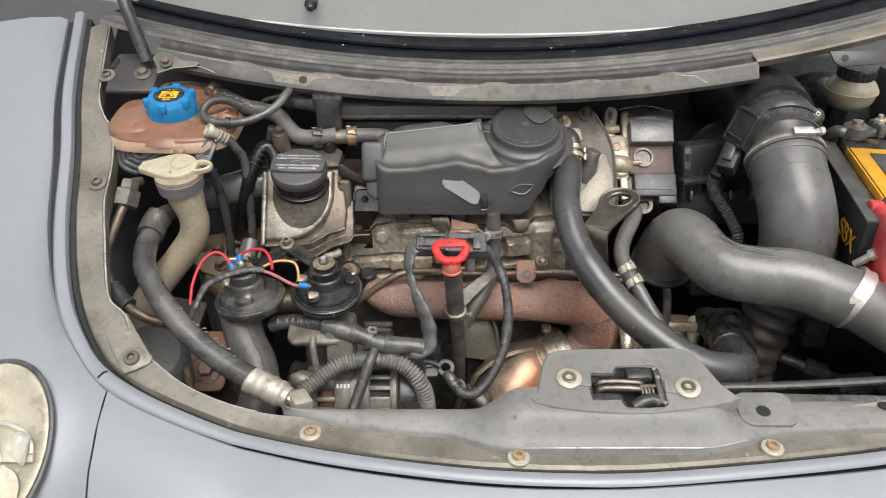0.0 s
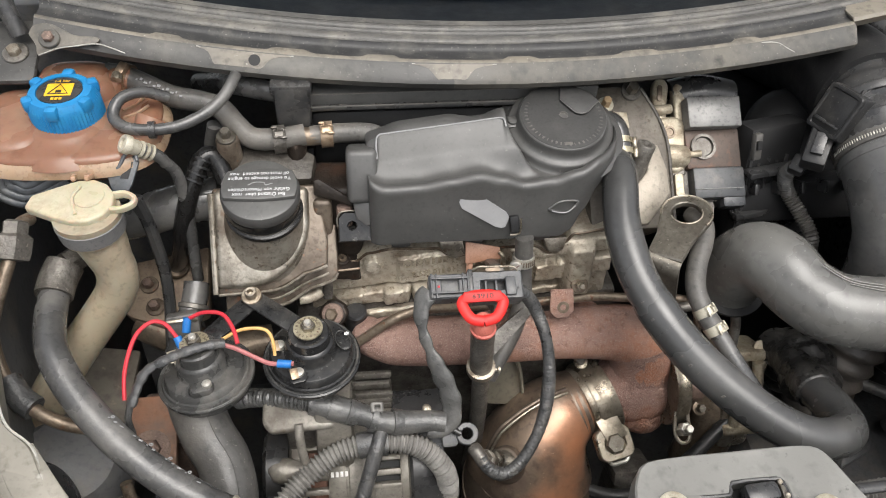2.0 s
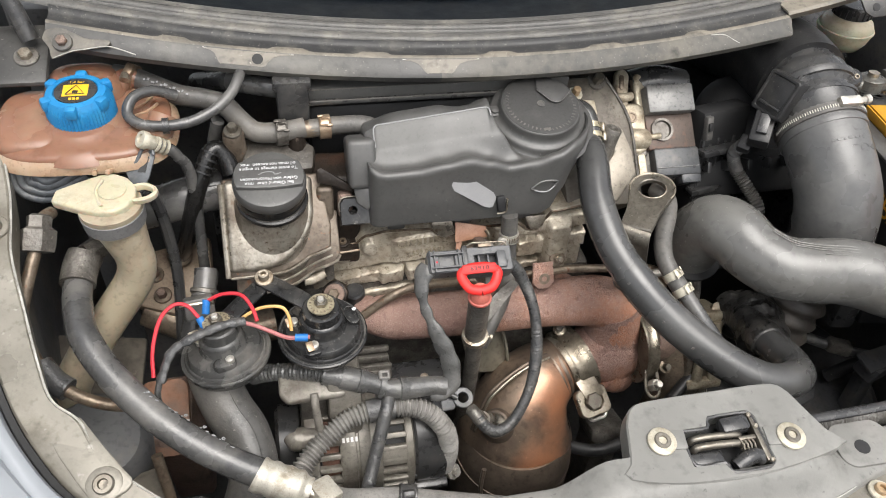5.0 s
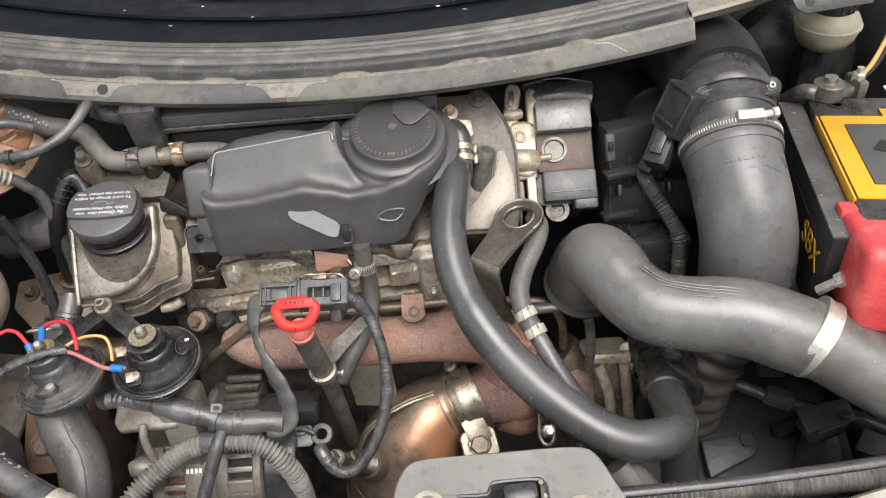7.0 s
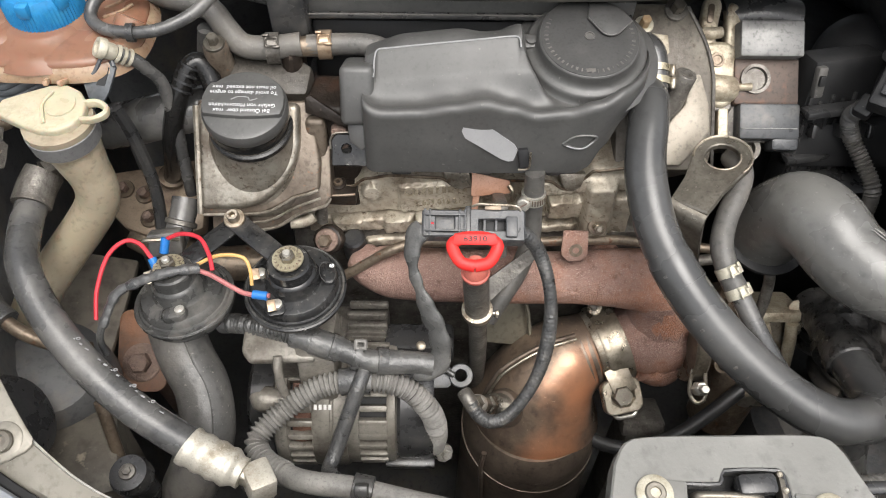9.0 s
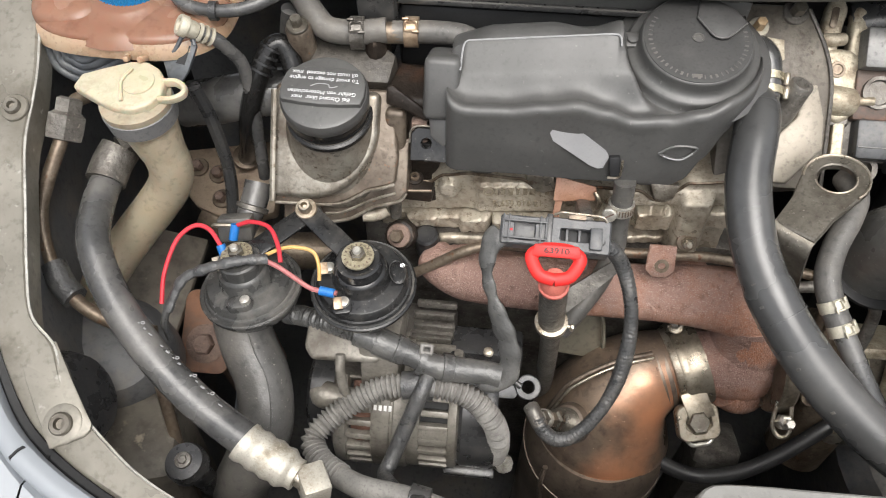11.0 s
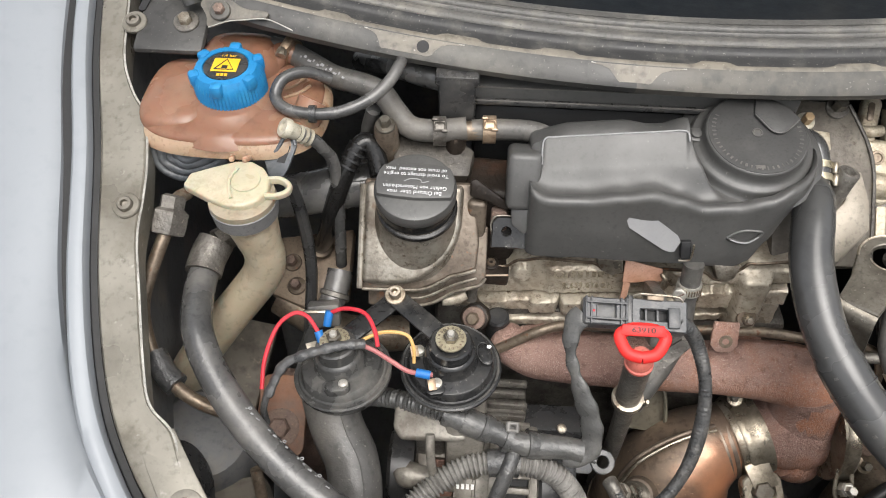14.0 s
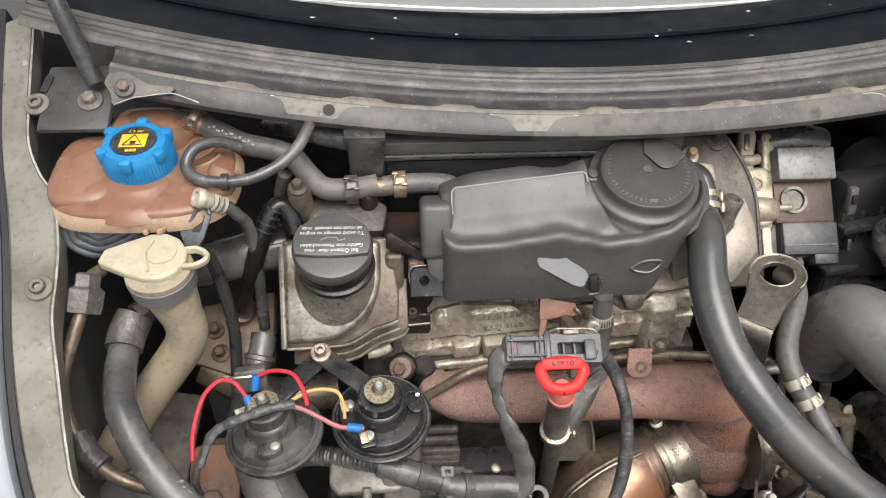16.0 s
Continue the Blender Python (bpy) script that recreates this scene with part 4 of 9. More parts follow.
flakes = bmesh.new()
for k in range(16):
    x = random.uniform(-0.3, 0.5)
    y, z = 1.10 + random.uniform(0, 0.10) + 0.165 * bow(x), 1.064 + 0.195 * bow(x)
    s = random.uniform(0.0012, 0.004)
    q = [flakes.verts.new((x + s * math.cos(a + k), y + s * 0.5 * math.sin(a + k), z + random.uniform(0.0, 0.001))) for a in (0, 1.3, 2.9, 4.4)]
    flakes.faces.new(q)
solo("dust_flakes", flakes, M_WHITEPAPER, "pale dust flakes on the black scuttle tray", "dust", kind="stuff")


# ================= engine =================
EN = (0, -0.8, 0.6)
engine = thing("engine", (0.0, 1.0, 0.272), "oily aluminium diesel engine block and cylinder head", "engine")
part("block", box((0.36, 0.22, 0.50), pose(0.01, 1.02, 0.57), 0.01), M_DARKMETAL, engine)


# the head's front face: cast bars, pads and grooves that follow a slightly rising line
FLANGE_LINE = [(-0.160, 0.880), (-0.133, 0.882), (-0.102, 0.884), (-0.089, 0.894), (-0.066, 0.898), (-0.018, 0.896), (-0.007, 0.888), (0.001, 0.884), (0.013, 0.886), (0.05, 0.893), (0.084, 0.893), (0.100, 0.883), (0.109, 0.883), (0.117, 0.897), (0.125, 0.906), (0.175, 0.913)]
RISE = 0.105


def along(table, x):
    for (a, za), (b, zb) in zip(table, table[1:]):
        if a <= x <= b:
            s = (x - a) / (b - a)
            return za + (zb - za) * s * s * (3 - 2 * s)
    return table[0][1] if x < table[0][0] else table[-1][1]


def window(x, a, b, soft):
    """1 between a and b, falling to 0 over a soft edge."""
    k = max(0.0, min(1.0, min(x - a, b - x) / soft + 0.5))
    return k * k * (3 - 2 * k)


# x from, x to, height from, height to, metres proud, softness
CASTINGS = [(-0.058, 0.052, 0.8525, 0.8855, 0.0032, 0.0022), (-0.125, 0.058, 0.8310, 0.8475, 0.0050, 0.0045), (-0.074, -0.046, 0.8290, 0.8480, 0.0085, 0.0050), (-0.042, -0.014, 0.8270, 0.8475, 0.0095, 0.0025),
            (-0.012, 0.052, 0.8330, 0.8465, 0.0080, 0.0040), (-0.094, -0.028, 0.8080, 0.8200, 0.0060, 0.0050), (-0.125, -0.094, 0.8340, 0.8500, 0.0070, 0.0060), (0.058, 0.180, 0.8640, 0.8840, 0.0060, 0.0060),
            (0.088, 0.120, 0.8340, 0.8560, 0.0075, 0.0020), (0.121, 0.151, 0.8080, 0.8800, 0.0140, 0.0100), (0.151, 0.180, 0.8330, 0.8540, 0.0050, 0.0040), (-0.028, 0.118, 0.8100, 0.8210, 0.0040, 0.0050)]
GROOVES = [(-0.130, 0.088, 0.8480, 0.8520, 0.0120, 0.0018), (-0.130, 0.118, 0.8215, 0.8290, 0.0130, 0.0024), (0.054, 0.086, 0.8330, 0.8620, 0.0090, 0.0030), (0.151, 0.180, 0.8550, 0.8630, 0.0100, 0.0024), (-0.125, 0.120, 0.8000, 0.8060, 0.0080, 0.0030), (-0.0450, -0.0425, 0.828, 0.848, 0.0080, 0.0012), (-0.0140, -0.0125, 0.828, 0.848, 0.0080, 0.0012)]
LOBES = [(-0.084, 0.8738, 0.0095), (-0.114, 0.8640, 0.0085), (0.128, 0.8860, 0.0100)]


def head_face(x, z):
    u = z - RISE * x
    proud = max(window(x, a, b, s) * window(u, c, d, s) * h for a, b, c, d, h, s in CASTINGS)
    sunk = sum(window(x, a, b, s) * window(u, c, d, s) * h for a, b, c, d, h, s in GROOVES)
    for lx, lz, r in LOBES:
        k = max(0.0, min(1.0, (r - math.hypot(x - lx, z - lz)) / 0.002 + 0.5))
        proud = max(proud, 0.0055 * k)
    rough = 0.0004 * math.sin(x * 210 + z * 90) * math.sin(z * 260 - x * 60) + 0.0004 * math.sin(x * 520 + z * 430)
    return 0.913 + 0.10 * max(0.0, 0.80 - z) - 1.35 * proud + sunk + rough


hrows = []
for j in range(176):
    x = -0.150 + 0.322 * j / 175
    top = along(FLANGE_LINE, x) - 0.0035
    hrows.append([V((x, head_face(x, 0.765 + (top - 0.765) * k / 84), 0.765 + (top - 0.765) * k / 84)) for k in range(85)] + [V((x, 0.906, top + 0.001)), V((x, 0.905, top + 0.0032)), V((x, 0.908, top + 0.0050)), V((x, 0.93, top + 0.007)), V((x, 1.03, top + 0.02))])
part("cylinder_head", loft(hrows), M_ALU, engine, "oily cast aluminium cylinder head", sharp=55)
part("gasket_edge", sweep([(x, 0.9045, along(FLANGE_LINE, x) + 0.0012) for x in [-0.135 + 0.305 * k / 60 for k in range(61)]], 0.0016, 6, 2), M_BRONZE, engine)
CAST = (1, 0, RISE)
# paler than the head: worn letter edges and their highlights in one colour
lettering("R 639 016 21", 0.0098, frame_of((-0.0205, 0.9084, 0.8620), (0, -1, 0.02), CAST), M_CREAMCAST, engine, "cast_number", 0.0010, 0.88)
for k in range(8):
    part("cast_mark", box((0.0030 + 0.0012 * (k % 3), 0.0018, 0.0078), frame_of((-0.041 + 0.0066 * k, 0.9084, 0.8755 + 0.0007 * k), (0, 0.02, 1), CAST), 0.0005), M_CREAMCAST, engine)
for x, z in ((-0.048, 0.8745), (0.0265, 0.8685)):
    part("cast_ring", lathe([(0.0034, 0.0), (0.0048, 0.0), (0.0048, 0.0010), (0.0034, 0.0010), (0.0034, 0.0)], frame_of((x, 0.9086, z), (0, -1, 0.02)), 18, cap=False), M_CREAMCAST, engine)
lettering("3", 0.0098, frame_of((0.0415, 0.9084, 0.8690), (0, -1, 0.02), CAST), M_CREAMCAST, engine, "cast_number", 0.0010, 0.9)
part("pale_pad", plate([(-0.016, 0.010), (0.008, 0.012), (0.012, -0.006), (0.0, -0.010), (-0.008, -0.006), (-0.014, 0.001)], 0.010, frame_of((0.0, 0.9025, 0.8955), (0, -0.94, 0.34)), 0.002), M_ALUCLEAN, engine, "clean bright casting pad")
part("pale_pad", plate([(-0.014, 0.010), (0.013, 0.010), (0.009, -0.005), (0.001, -0.009), (-0.008, -0.006)], 0.012, frame_of((0.106, 0.9010, 0.8945), (0, -0.94, 0.34)), 0.003), M_ALUCLEAN, engine)
bolt(engine, (0.136, 0.8930, 0.8455), (0, -0.85, 0.53), 0.0095, M_BRONZE, M_STEEL, 0.009, label="greasy flange nut")
part("nut_stud", lathe([(0.0035, 0.0), (0.0035, 0.013), (0.0025, 0.014)], frame_of((0.136, 0.8930, 0.8455), (0, -0.85, 0.53)), 10), M_STEEL, engine)
bolt(engine, (-0.1285, 0.880, 0.836), (-0.2, -0.75, 0.63), 0.0115, M_RUSTDARK, M_BRONZE, 0.010, label="oily rusted nut")
part("nut_collar", lathe([(0.015, -0.012), (0.0145, 0.0), (0.011, 0.002)], frame_of((-0.1285, 0.8815, 0.8345), (-0.2, -0.75, 0.63)), 10), M_GRIMESHADE, engine)
part("sensor_plug", lathe([(0.007, -0.03), (0.007, -0.008), (0.0125, -0.007), (0.0125, 0.006), (0.0115, 0.0075), (0.0115, 0.022), (0.009, 0.024)], frame_of((-0.1035, 0.899, 0.803), (-0.05, -0.25, 0.97)), 20), M_MATTBLACK, engine, "black sensor plug")
PINK = mat("pinkish_rusty_bracket", (0.50, 0.27, 0.19), (0.60, 0.39, 0.29), 0.6, 0.1, 60, spots=(0.38, 0.18, 0.10), spot_amount=0.4)
part("heat_shield_tab", plate([(-0.018, 0.012), (0.018, 0.004), (0.019, -0.009), (0.004, -0.010), (-0.008, -0.012), (-0.018, -0.012)], 0.002, frame_of((0.029, 0.9005, 0.8925), (0, -0.94, 0.34)), 0.0006), PINK, engine, "pinkish rusty bracket")
part("tab_strip", plate([(-0.0035, 0.0), (0.0030, 0.0), (0.0010, -0.026), (-0.0050, -0.027)], 0.002, frame_of((0.0165, 0.8995, 0.8820), (0, -0.98, 0.2)), 0.0004), PINK, engine)
part("tab_hook", sweep([(0.046, 0.899, 0.893), (0.050, 0.895, 0.888), (0.050, 0.894, 0.879), (0.053, 0.897, 0.884)], 0.0022, 8), M_STEEL, engine)
# greasy casting between the head and the end cover
part("grimy_web", box((0.050, 0.06, 0.115), pose(-0.117, 0.946, 0.905, -4, 0, -4), 0.007, 3), M_GRIMESHADE, engine, "greasy dark brown casting web")
part("web_column", box((0.018, 0.016, 0.060), pose(-0.131, 0.914, 0.928, -6), 0.005, 3), M_BROWNALU, engine)
part("web_column", box((0.016, 0.014, 0.030), pose(-0.110, 0.915, 0.934, -6), 0.004), M_RUSTDARK, engine)
part("web_shelf", box((0.042, 0.030, 0.014), pose(-0.1185, 0.9055, 0.8800, 3, 3, 0), 0.003), M_GRIMESHADE, engine, "rust-brown greasy shelf")
part("shelf_edge", sweep([(-0.139, 0.8905, 0.8850), (-0.118, 0.8900, 0.8862), (-0.098, 0.8905, 0.8875)], 0.0014, 6), M_BRONZE, engine)
bolt(engine, (-0.115, 0.905, 0.8875), (0, -0.25, 0.97), 0.0075, M_GRIMESHADE, M_BRONZE, 0.005, torx=True)
part("gusset", plate([(-0.022, 0.022), (-0.017, 0.024), (0.014, 0.002), (0.017, -0.003), (0.012, -0.005), (-0.008, 0.004), (-0.022, 0.008)], 0.006, frame_of((-0.116, 0.909, 0.9575), (0.05, -0.92, 0.38)), 0.0015), M_GRIMESHADE, engine, "greasy triangular rib")
part("web_rib", sweep([(-0.148, 0.897, 0.905), (-0.138, 0.893, 0.890), (-0.132, 0.892, 0.872), (-0.132, 0.890, 0.852)], 0.0055, 10), M_DARKMETAL, engine)
part("web_rib", sweep([(-0.160, 0.878, 0.862), (-0.148, 0.880, 0.862), (-0.138, 0.884, 0.866)], 0.006, 10), M_ALU, engine)
# dark box added to hide the head's bright reflecting top
part("head_top_mask", box((0.072, 0.09, 0.010), pose(-0.113, 0.990, 0.9405, -4), 0.004), M_GRIMESHADE, engine, "dark grimy box added over the bright head top")
# far end of the head
part("end_casting", plate([(-0.02, -0.070), (0.066, -0.070), (0.072, -0.05), (0.072, 0.020), (0.064, 0.050), (0.046, 0.085), (-0.02, 0.085)], 0.12, frame_of((0.165, 0.958, 0.955), (0, -0.7, 0.714)), 0.003), M_ENDCAST, engine, "pale cast aluminium head end")
# paler than the casting above: its tilt to the light is put into colour
part("lower_face", plate([(0.0500, 0.0190), (0.0590, 0.0200), (0.0665, -0.0076), (0.0670, -0.0341), (0.0397, -0.0661), (0.0060, -0.0654), (0.0100, -0.0464), (0.0240, -0.0324), (0.0361, -0.0176), (0.0439, -0.0097)], 0.004, frame_of((0.165, 0.9565, 0.9565), (0, -0.66, 0.751)) @ pose(0, 0, 0.0008), 0.002), mat("lit_casting", (0.235, 0.208, 0.168), (0.335, 0.302, 0.250), 0.45, 0.25, 26, spots=(0.23, 0.195, 0.155), spot_amount=0.42, spot_scale=18, bump=0.22, bump_scale=260, grain=0.3, specks=(0.20, 0.165, 0.13), speck_amount=0.08), engine, "casting face painted paler for the light it catches")
part("casting_edge", sweep([frame_of((0.165, 0.958, 0.955), (0, -0.7, 0.714)) @ V(p) for p in ((0.0705, -0.066, 0.0012), (0.0710, -0.02, 0.0012), (0.0705, 0.020, 0.0012), (0.063, 0.049, 0.0012), (0.046, 0.082, 0.0012))], 0.0016, 6), M_DARKMETAL, engine)
part("boss_tube", lathe([(0.0125, -0.050), (0.0112, -0.030), (0.0100, -0.010), (0.0098, 0.0), (0.0090, 0.0012), (0.0058, 0.0012), (0.0050, -0.004), (0.001, -0.005)], frame_of((0.204, 0.954, 0.981), (0.24, 0.02, 0.97)), 22), M_DARKMETAL, engine, "hollow dark cast boss")
bolt(engine, (0.168, 0.998, 1.004), (0, -0.5, 0.86), 0.009, M_CREAMWASHER, M_RUSTBOLT, 0.012)
part("bolt_tab", plate([(-0.010, 0.006), (0.016, 0.004), (0.018, -0.012), (0.008, -0.020), (-0.006, -0.010)], 0.003, frame_of((0.174, 0.985, 0.998), (0.1, -0.7, 0.7)), 0.0008), M_CREAMCAST, engine, "small pale bracket")
bolt(engine, (0.20, 1.015, 1.010), (0, -0.6, 0.8), 0.011, M_DARKMETAL, M_OLDSTEEL, 0.014)

# ---- front cover with the oil filler ----
# dark grey casting; the shadow behind the filler cap is in its colour
M_SHADECAST = mat("shaded_grey_casting", (0.055, 0.050, 0.043), (0.100, 0.090, 0.077), 0.46, 0.2, 30, spots=(0.026, 0.022, 0.018), spot_amount=0.45, spot_scale=24, bump=0.35, bump_scale=200, grain=0.3, specks=(0.18, 0.165, 0.14), speck_amount=0.08)
fc = thing("front_cover_casting", (-0.19, 0.92, 0.85), "pale oil-stained aluminium casting at the engine's end", "engine part")
FM = frame_of((-0.19, 0.8625, 0.8905), EN)
# local y runs up the slope
part("casting", plate([(-0.0455, -0.004), (0.0088, -0.002), (0.038, 0.0128), (0.0610, 0.0206), (0.0626, 0.045), (0.055, 0.10), (-0.0455, 0.10)], 0.13, FM @ pose(0, 0, -0.004), 0.003, 3), M_BROWNALU, fc)
part("raised_face", plate([(-0.0440, 0.003), (-0.010, 0.003), (0.0086, 0.0075), (0.0220, 0.0165), (0.0327, 0.0280), (0.0420, 0.0440), (0.0460, 0.0600), (0.0465, 0.098), (-0.0440, 0.098)], 0.02, FM @ pose(0, 0, 0.005), 0.006, 4), M_ALUCLEAN, fc)
ocax = V((0.02, -0.28, 0.96)).normalized()
OC = V((-0.1855, 0.8955, 0.986))
part("filler_neck", lathe([(0.056, -0.095), (0.049, -0.075), (0.0425, -0.055), (0.0375, -0.036), (0.0345, -0.024), (0.033, -0.010)], frame_of(OC, ocax), 40), M_ALUCLEAN, fc)
part("wet_ring", lathe([(0.0338, -0.0275), (0.0356, -0.022), (0.0352, -0.013), (0.031, -0.010)], frame_of(OC, ocax), 40), M_OILWET, fc, "wet black oily seal")
part("oil_smear", lathe([(0.0358, -0.0315), (0.0366, -0.0295), (0.0362, -0.0265), (0.0348, -0.0255)], frame_of(OC, ocax) @ pose(0.0012, -0.0022, 0.0), 40), M_OILWET, fc)
part("lower_step", plate([(-0.040, -0.020), (-0.006, -0.022), (0.018, -0.0164), (0.0415, -0.0034), (0.066, 0.005), (0.0705, 0.013), (0.0705, 0.06), (-0.04, 0.06)], 0.08, FM @ pose(0, 0, -0.016), 0.002), M_BROWNALU, fc)
for pts, dz, r in ((((-0.044, -0.0030), (0.0088, -0.0010), (0.030, 0.0082), (0.038, 0.0132), (0.050, 0.0165), (0.061, 0.0206)), -0.0030, 0.0016), (((-0.010, -0.0215), (0.018, -0.0160), (0.030, -0.0100), (0.0415, -0.0030), (0.055, 0.0010), (0.066, 0.0052), (0.0702, 0.012)), -0.0152, 0.0017),
                   (((0.000, -0.0105), (0.016, -0.0080), (0.040, 0.0042), (0.062, 0.0125)), -0.0085, 0.0012)):
    part("step_bead", sweep([FM @ V((x, y, dz)) for x, y in pts], r, 8, 4), M_ALUCLEAN, fc)
part("left_rib", sweep([FM @ V((-0.0462, y, -0.002)) for y in (-0.002, 0.02, 0.05, 0.095)], 0.0030, 8), M_ALUCLEAN, fc)
bolt(fc, (-0.219, 0.957, 1.0055), (0, -0.3, 0.95), 0.0095, M_OLDSTEEL, M_OLDSTEEL, 0.010)
part("boss", lathe([(0.013, -0.05), (0.011, 0.0), (0.009, 0.003)], frame_of((-0.219, 0.958, 1.002), (0, -0.3, 0.95)), 18), M_BROWNALU, fc)
part("back_plate", plate([(-0.024, -0.020), (0.050, -0.020), (0.054, 0.008), (0.030, 0.024), (-0.020, 0.022)], 0.03, frame_of((-0.190, 0.956, 0.975), (0, -0.45, 0.89)), 0.004), M_SHADECAST, fc)

cap = thing("oil_filler_cap", tuple(OC), "black round oil filler cap with white warning print", "cap")
CM = frame_of(OC, ocax)
part("cap_body", lathe([(0.030, -0.016), (0.0345, -0.015), (0.0362, -0.011), (0.0366, -0.004), (0.0350, -0.0005), (0.0320, 0.0008), (0.004, 0.001)], CM, 48), M_COVER, cap)
part("grip_bar", plate([(0.0347 * math.cos(radians(v)), 0.0347 * math.sin(radians(v))) for v in (-22, -8, 8, 22, 33)] + [(0.015, 0.0208), (0.0, 0.0215), (-0.015, 0.0208)] + [(0.0347 * math.cos(radians(v)), 0.0347 * math.sin(radians(v))) for v in (147, 158, 172, 188, 202)] + [(-0.016, -0.0148), (0.0, -0.0156), (0.016, -0.0148)], 0.010, CM @ pose(0, 0, 0.0052), 0.0015), M_COVER, cap)
TXT = ("Bei Ölstand über  max", "Gefahr von Motorschäden", "To avoid damage to engine", "oil must not exceed  max")
for k, s in enumerate(TXT):
    yy = (-0.0100, -0.0045, 0.0085, 0.0140)[k]
    lettering(s, 0.0052, CM @ pose(0.0, yy, 0.0054, 0, 0, 180), M_WHITE, cap, "print", 0.00012, 1.0)
part("oil_can_print", sweep([CM @ V(p) for p in ((-0.010, 0.0010, 0.0054), (-0.004, 0.0040, 0.0054), (0.004, 0.0035, 0.0054), (0.006, 0.0005, 0.0054), (0.012, 0.0025, 0.0054))], 0.0004, 5), M_DECAL, cap)

# ---- plastic engine cover ----
cover = thing("engine_cover", (0.03, 0.93, 0.93), "matt dark grey plastic engine cover", "engine cover")
RIDGE = [(-0.09, 0.986), (-0.065, 0.984), (-0.038, 0.985), (-0.008, 0.990), (0.018, 0.9945), (0.041, 0.9895), (0.063, 0.983), (0.089, 0.986), (0.113, 0.993), (0.136, 1.001), (0.165, 1.006)]
FOOT = [(-0.09, 0.921), (-0.03, 0.922), (0.02, 0.921), (0.10, 0.922), (0.112, 0.927), (0.125, 0.946), (0.14, 0.966), (0.165, 0.985)]
CC = V((0.109, 0.949, 1.0215))
LID_AXIS = (0.0, -0.30, 0.954)
RC = (0.104, 0.942, 0.0585)


def cover_front(x):
    """The wall in plan: straight, with a round far end about the lid and a small round near end."""
    if x > RC[0]:
        return RC[1] - math.sqrt(max(0.0, RC[2] ** 2 - (x - RC[0]) ** 2))
    k = max(0.0, min(1.0, (-0.074 - x) / 0.012))
    return 0.8835 + 0.010 * (1 - math.sqrt(max(0.0, 1 - k * k)))


crows = []
cxs = [-0.086 + 0.012 * (1 - math.cos(math.pi / 2 * k / 8)) for k in range(8)] + [-0.074 + 0.178 * k / 96 for k in range(97)] + [RC[0] + RC[2] * 0.9995 * math.sin(math.pi / 2 * k / 30) for k in range(1, 31)]
for x in cxs:
    yf = cover_front(x)
    r_ = along(RIDGE, x) + 0.30 * max(0.0, -0.072 - x)
    foot = along(FOOT, x)
    taper = 0.012 * max(0.0, min(1.0, (x - 0.105) / 0.05))
    yb = 0.982 if x <= RC[0] else RC[1] + max(0.0005, math.sqrt(max(0.0, RC[2] ** 2 - (x - RC[0]) ** 2)) * 0.70)
    crest = 1.0125 + 0.122 * (x + 0.073)
    side = window(x, -0.0765, 0.0480, 0.0024)

    def deck(y, lift):
        s = min(1.0, max(0.0, (y - yf - 0.014) / 0.042))
        even = 0.9835 + 0.080 * (x + 0.09)
        even += (min(crest, 1.026) - 0.0035 - even) * s
        z = r_ + (even - r_) * ease(s / 0.5) + 0.0035 * lift * s ** 3
        c = min(1.0, max(0.0, (0.060 - math.hypot(x - CC.x, y - CC.y)) / 0.010))
        c = c * c * (3 - 2 * c)
        return z * (1 - c) + min(z, CC.z - 0.0235 + (y - CC.y) * 0.314) * c
    prof = [(yf + taper + 0.001, foot), (yf + taper * 0.9, foot + 0.006), (yf + taper * 0.5 + 0.0002, foot * 0.4 + r_ * 0.6 - 0.004), (yf + 0.0014, r_ - 0.012), (yf + 0.0012, r_ - 0.0075), (yf + 0.0010, r_ - 0.0040), (yf + 0.0014, r_ - 0.0012), (yf + 0.0028, r_ + 0.0010), (yf + 0.0050, r_ + 0.0022), (yf + 0.0075, r_ + 0.0024), (yf + 0.0100, r_ + 0.0016), (yf + 0.0125, r_ + 0.0004)]
    y0, y1 = yf + 0.0150, max(yf + 0.0152, min(0.9400, yb - 0.004))
    prof += [(y0 + (y1 - y0) * k / 20, deck(y0 + (y1 - y0) * k / 20, side)) for k in range(21)]
    hump = 0.008 * window(x, -0.066, 0.008, 0.03) + 0.008 * window(x, 0.040, 0.075, 0.02)
    back = deck(y1 + 0.0012, 0.0) - 0.0025
    ys = [y1 + 0.0010 + (max(yb, y1 + 0.0015) - y1 - 0.0010) * f for f in (0.0, 0.12, 0.3, 0.5, 0.7, 0.85, 1.0)]
    fall = (0.0, 0.0005, 0.001, 0.002, 0.005, 0.010, 0.020)
    prof += [(y, back - f + hump * math.sin(math.pi * min(1.0, k / 5.5))) for k, (y, f) in enumerate(zip(ys, fall))]
    prof += [(max(yb, y1 + 0.002), 0.955)]
    crows.append([V((x, y, z)) for y, z in prof])
part("shell", loft(crows, close_ends=True), M_COVER, cover, sharp=42)
# pale line paints the sky highlight along the plateau's edge
part("plateau_edge", sweep([(-0.0765, 0.915, along(RIDGE, -0.0765) + 0.0165), (-0.0762, 0.934, 1.0085), (-0.0735, 0.9395, 1.0125)] + [(x, 0.9402, 1.0127 + 0.122 * (x + 0.073)) for x in (-0.065, -0.04, -0.01, 0.02, 0.040)] + [(0.0470, 0.9385, 1.0262), (0.0486, 0.932, 1.0215)], 0.0008, 6, 4), M_DECAL, cover, "thin pale line for the edge highlight")
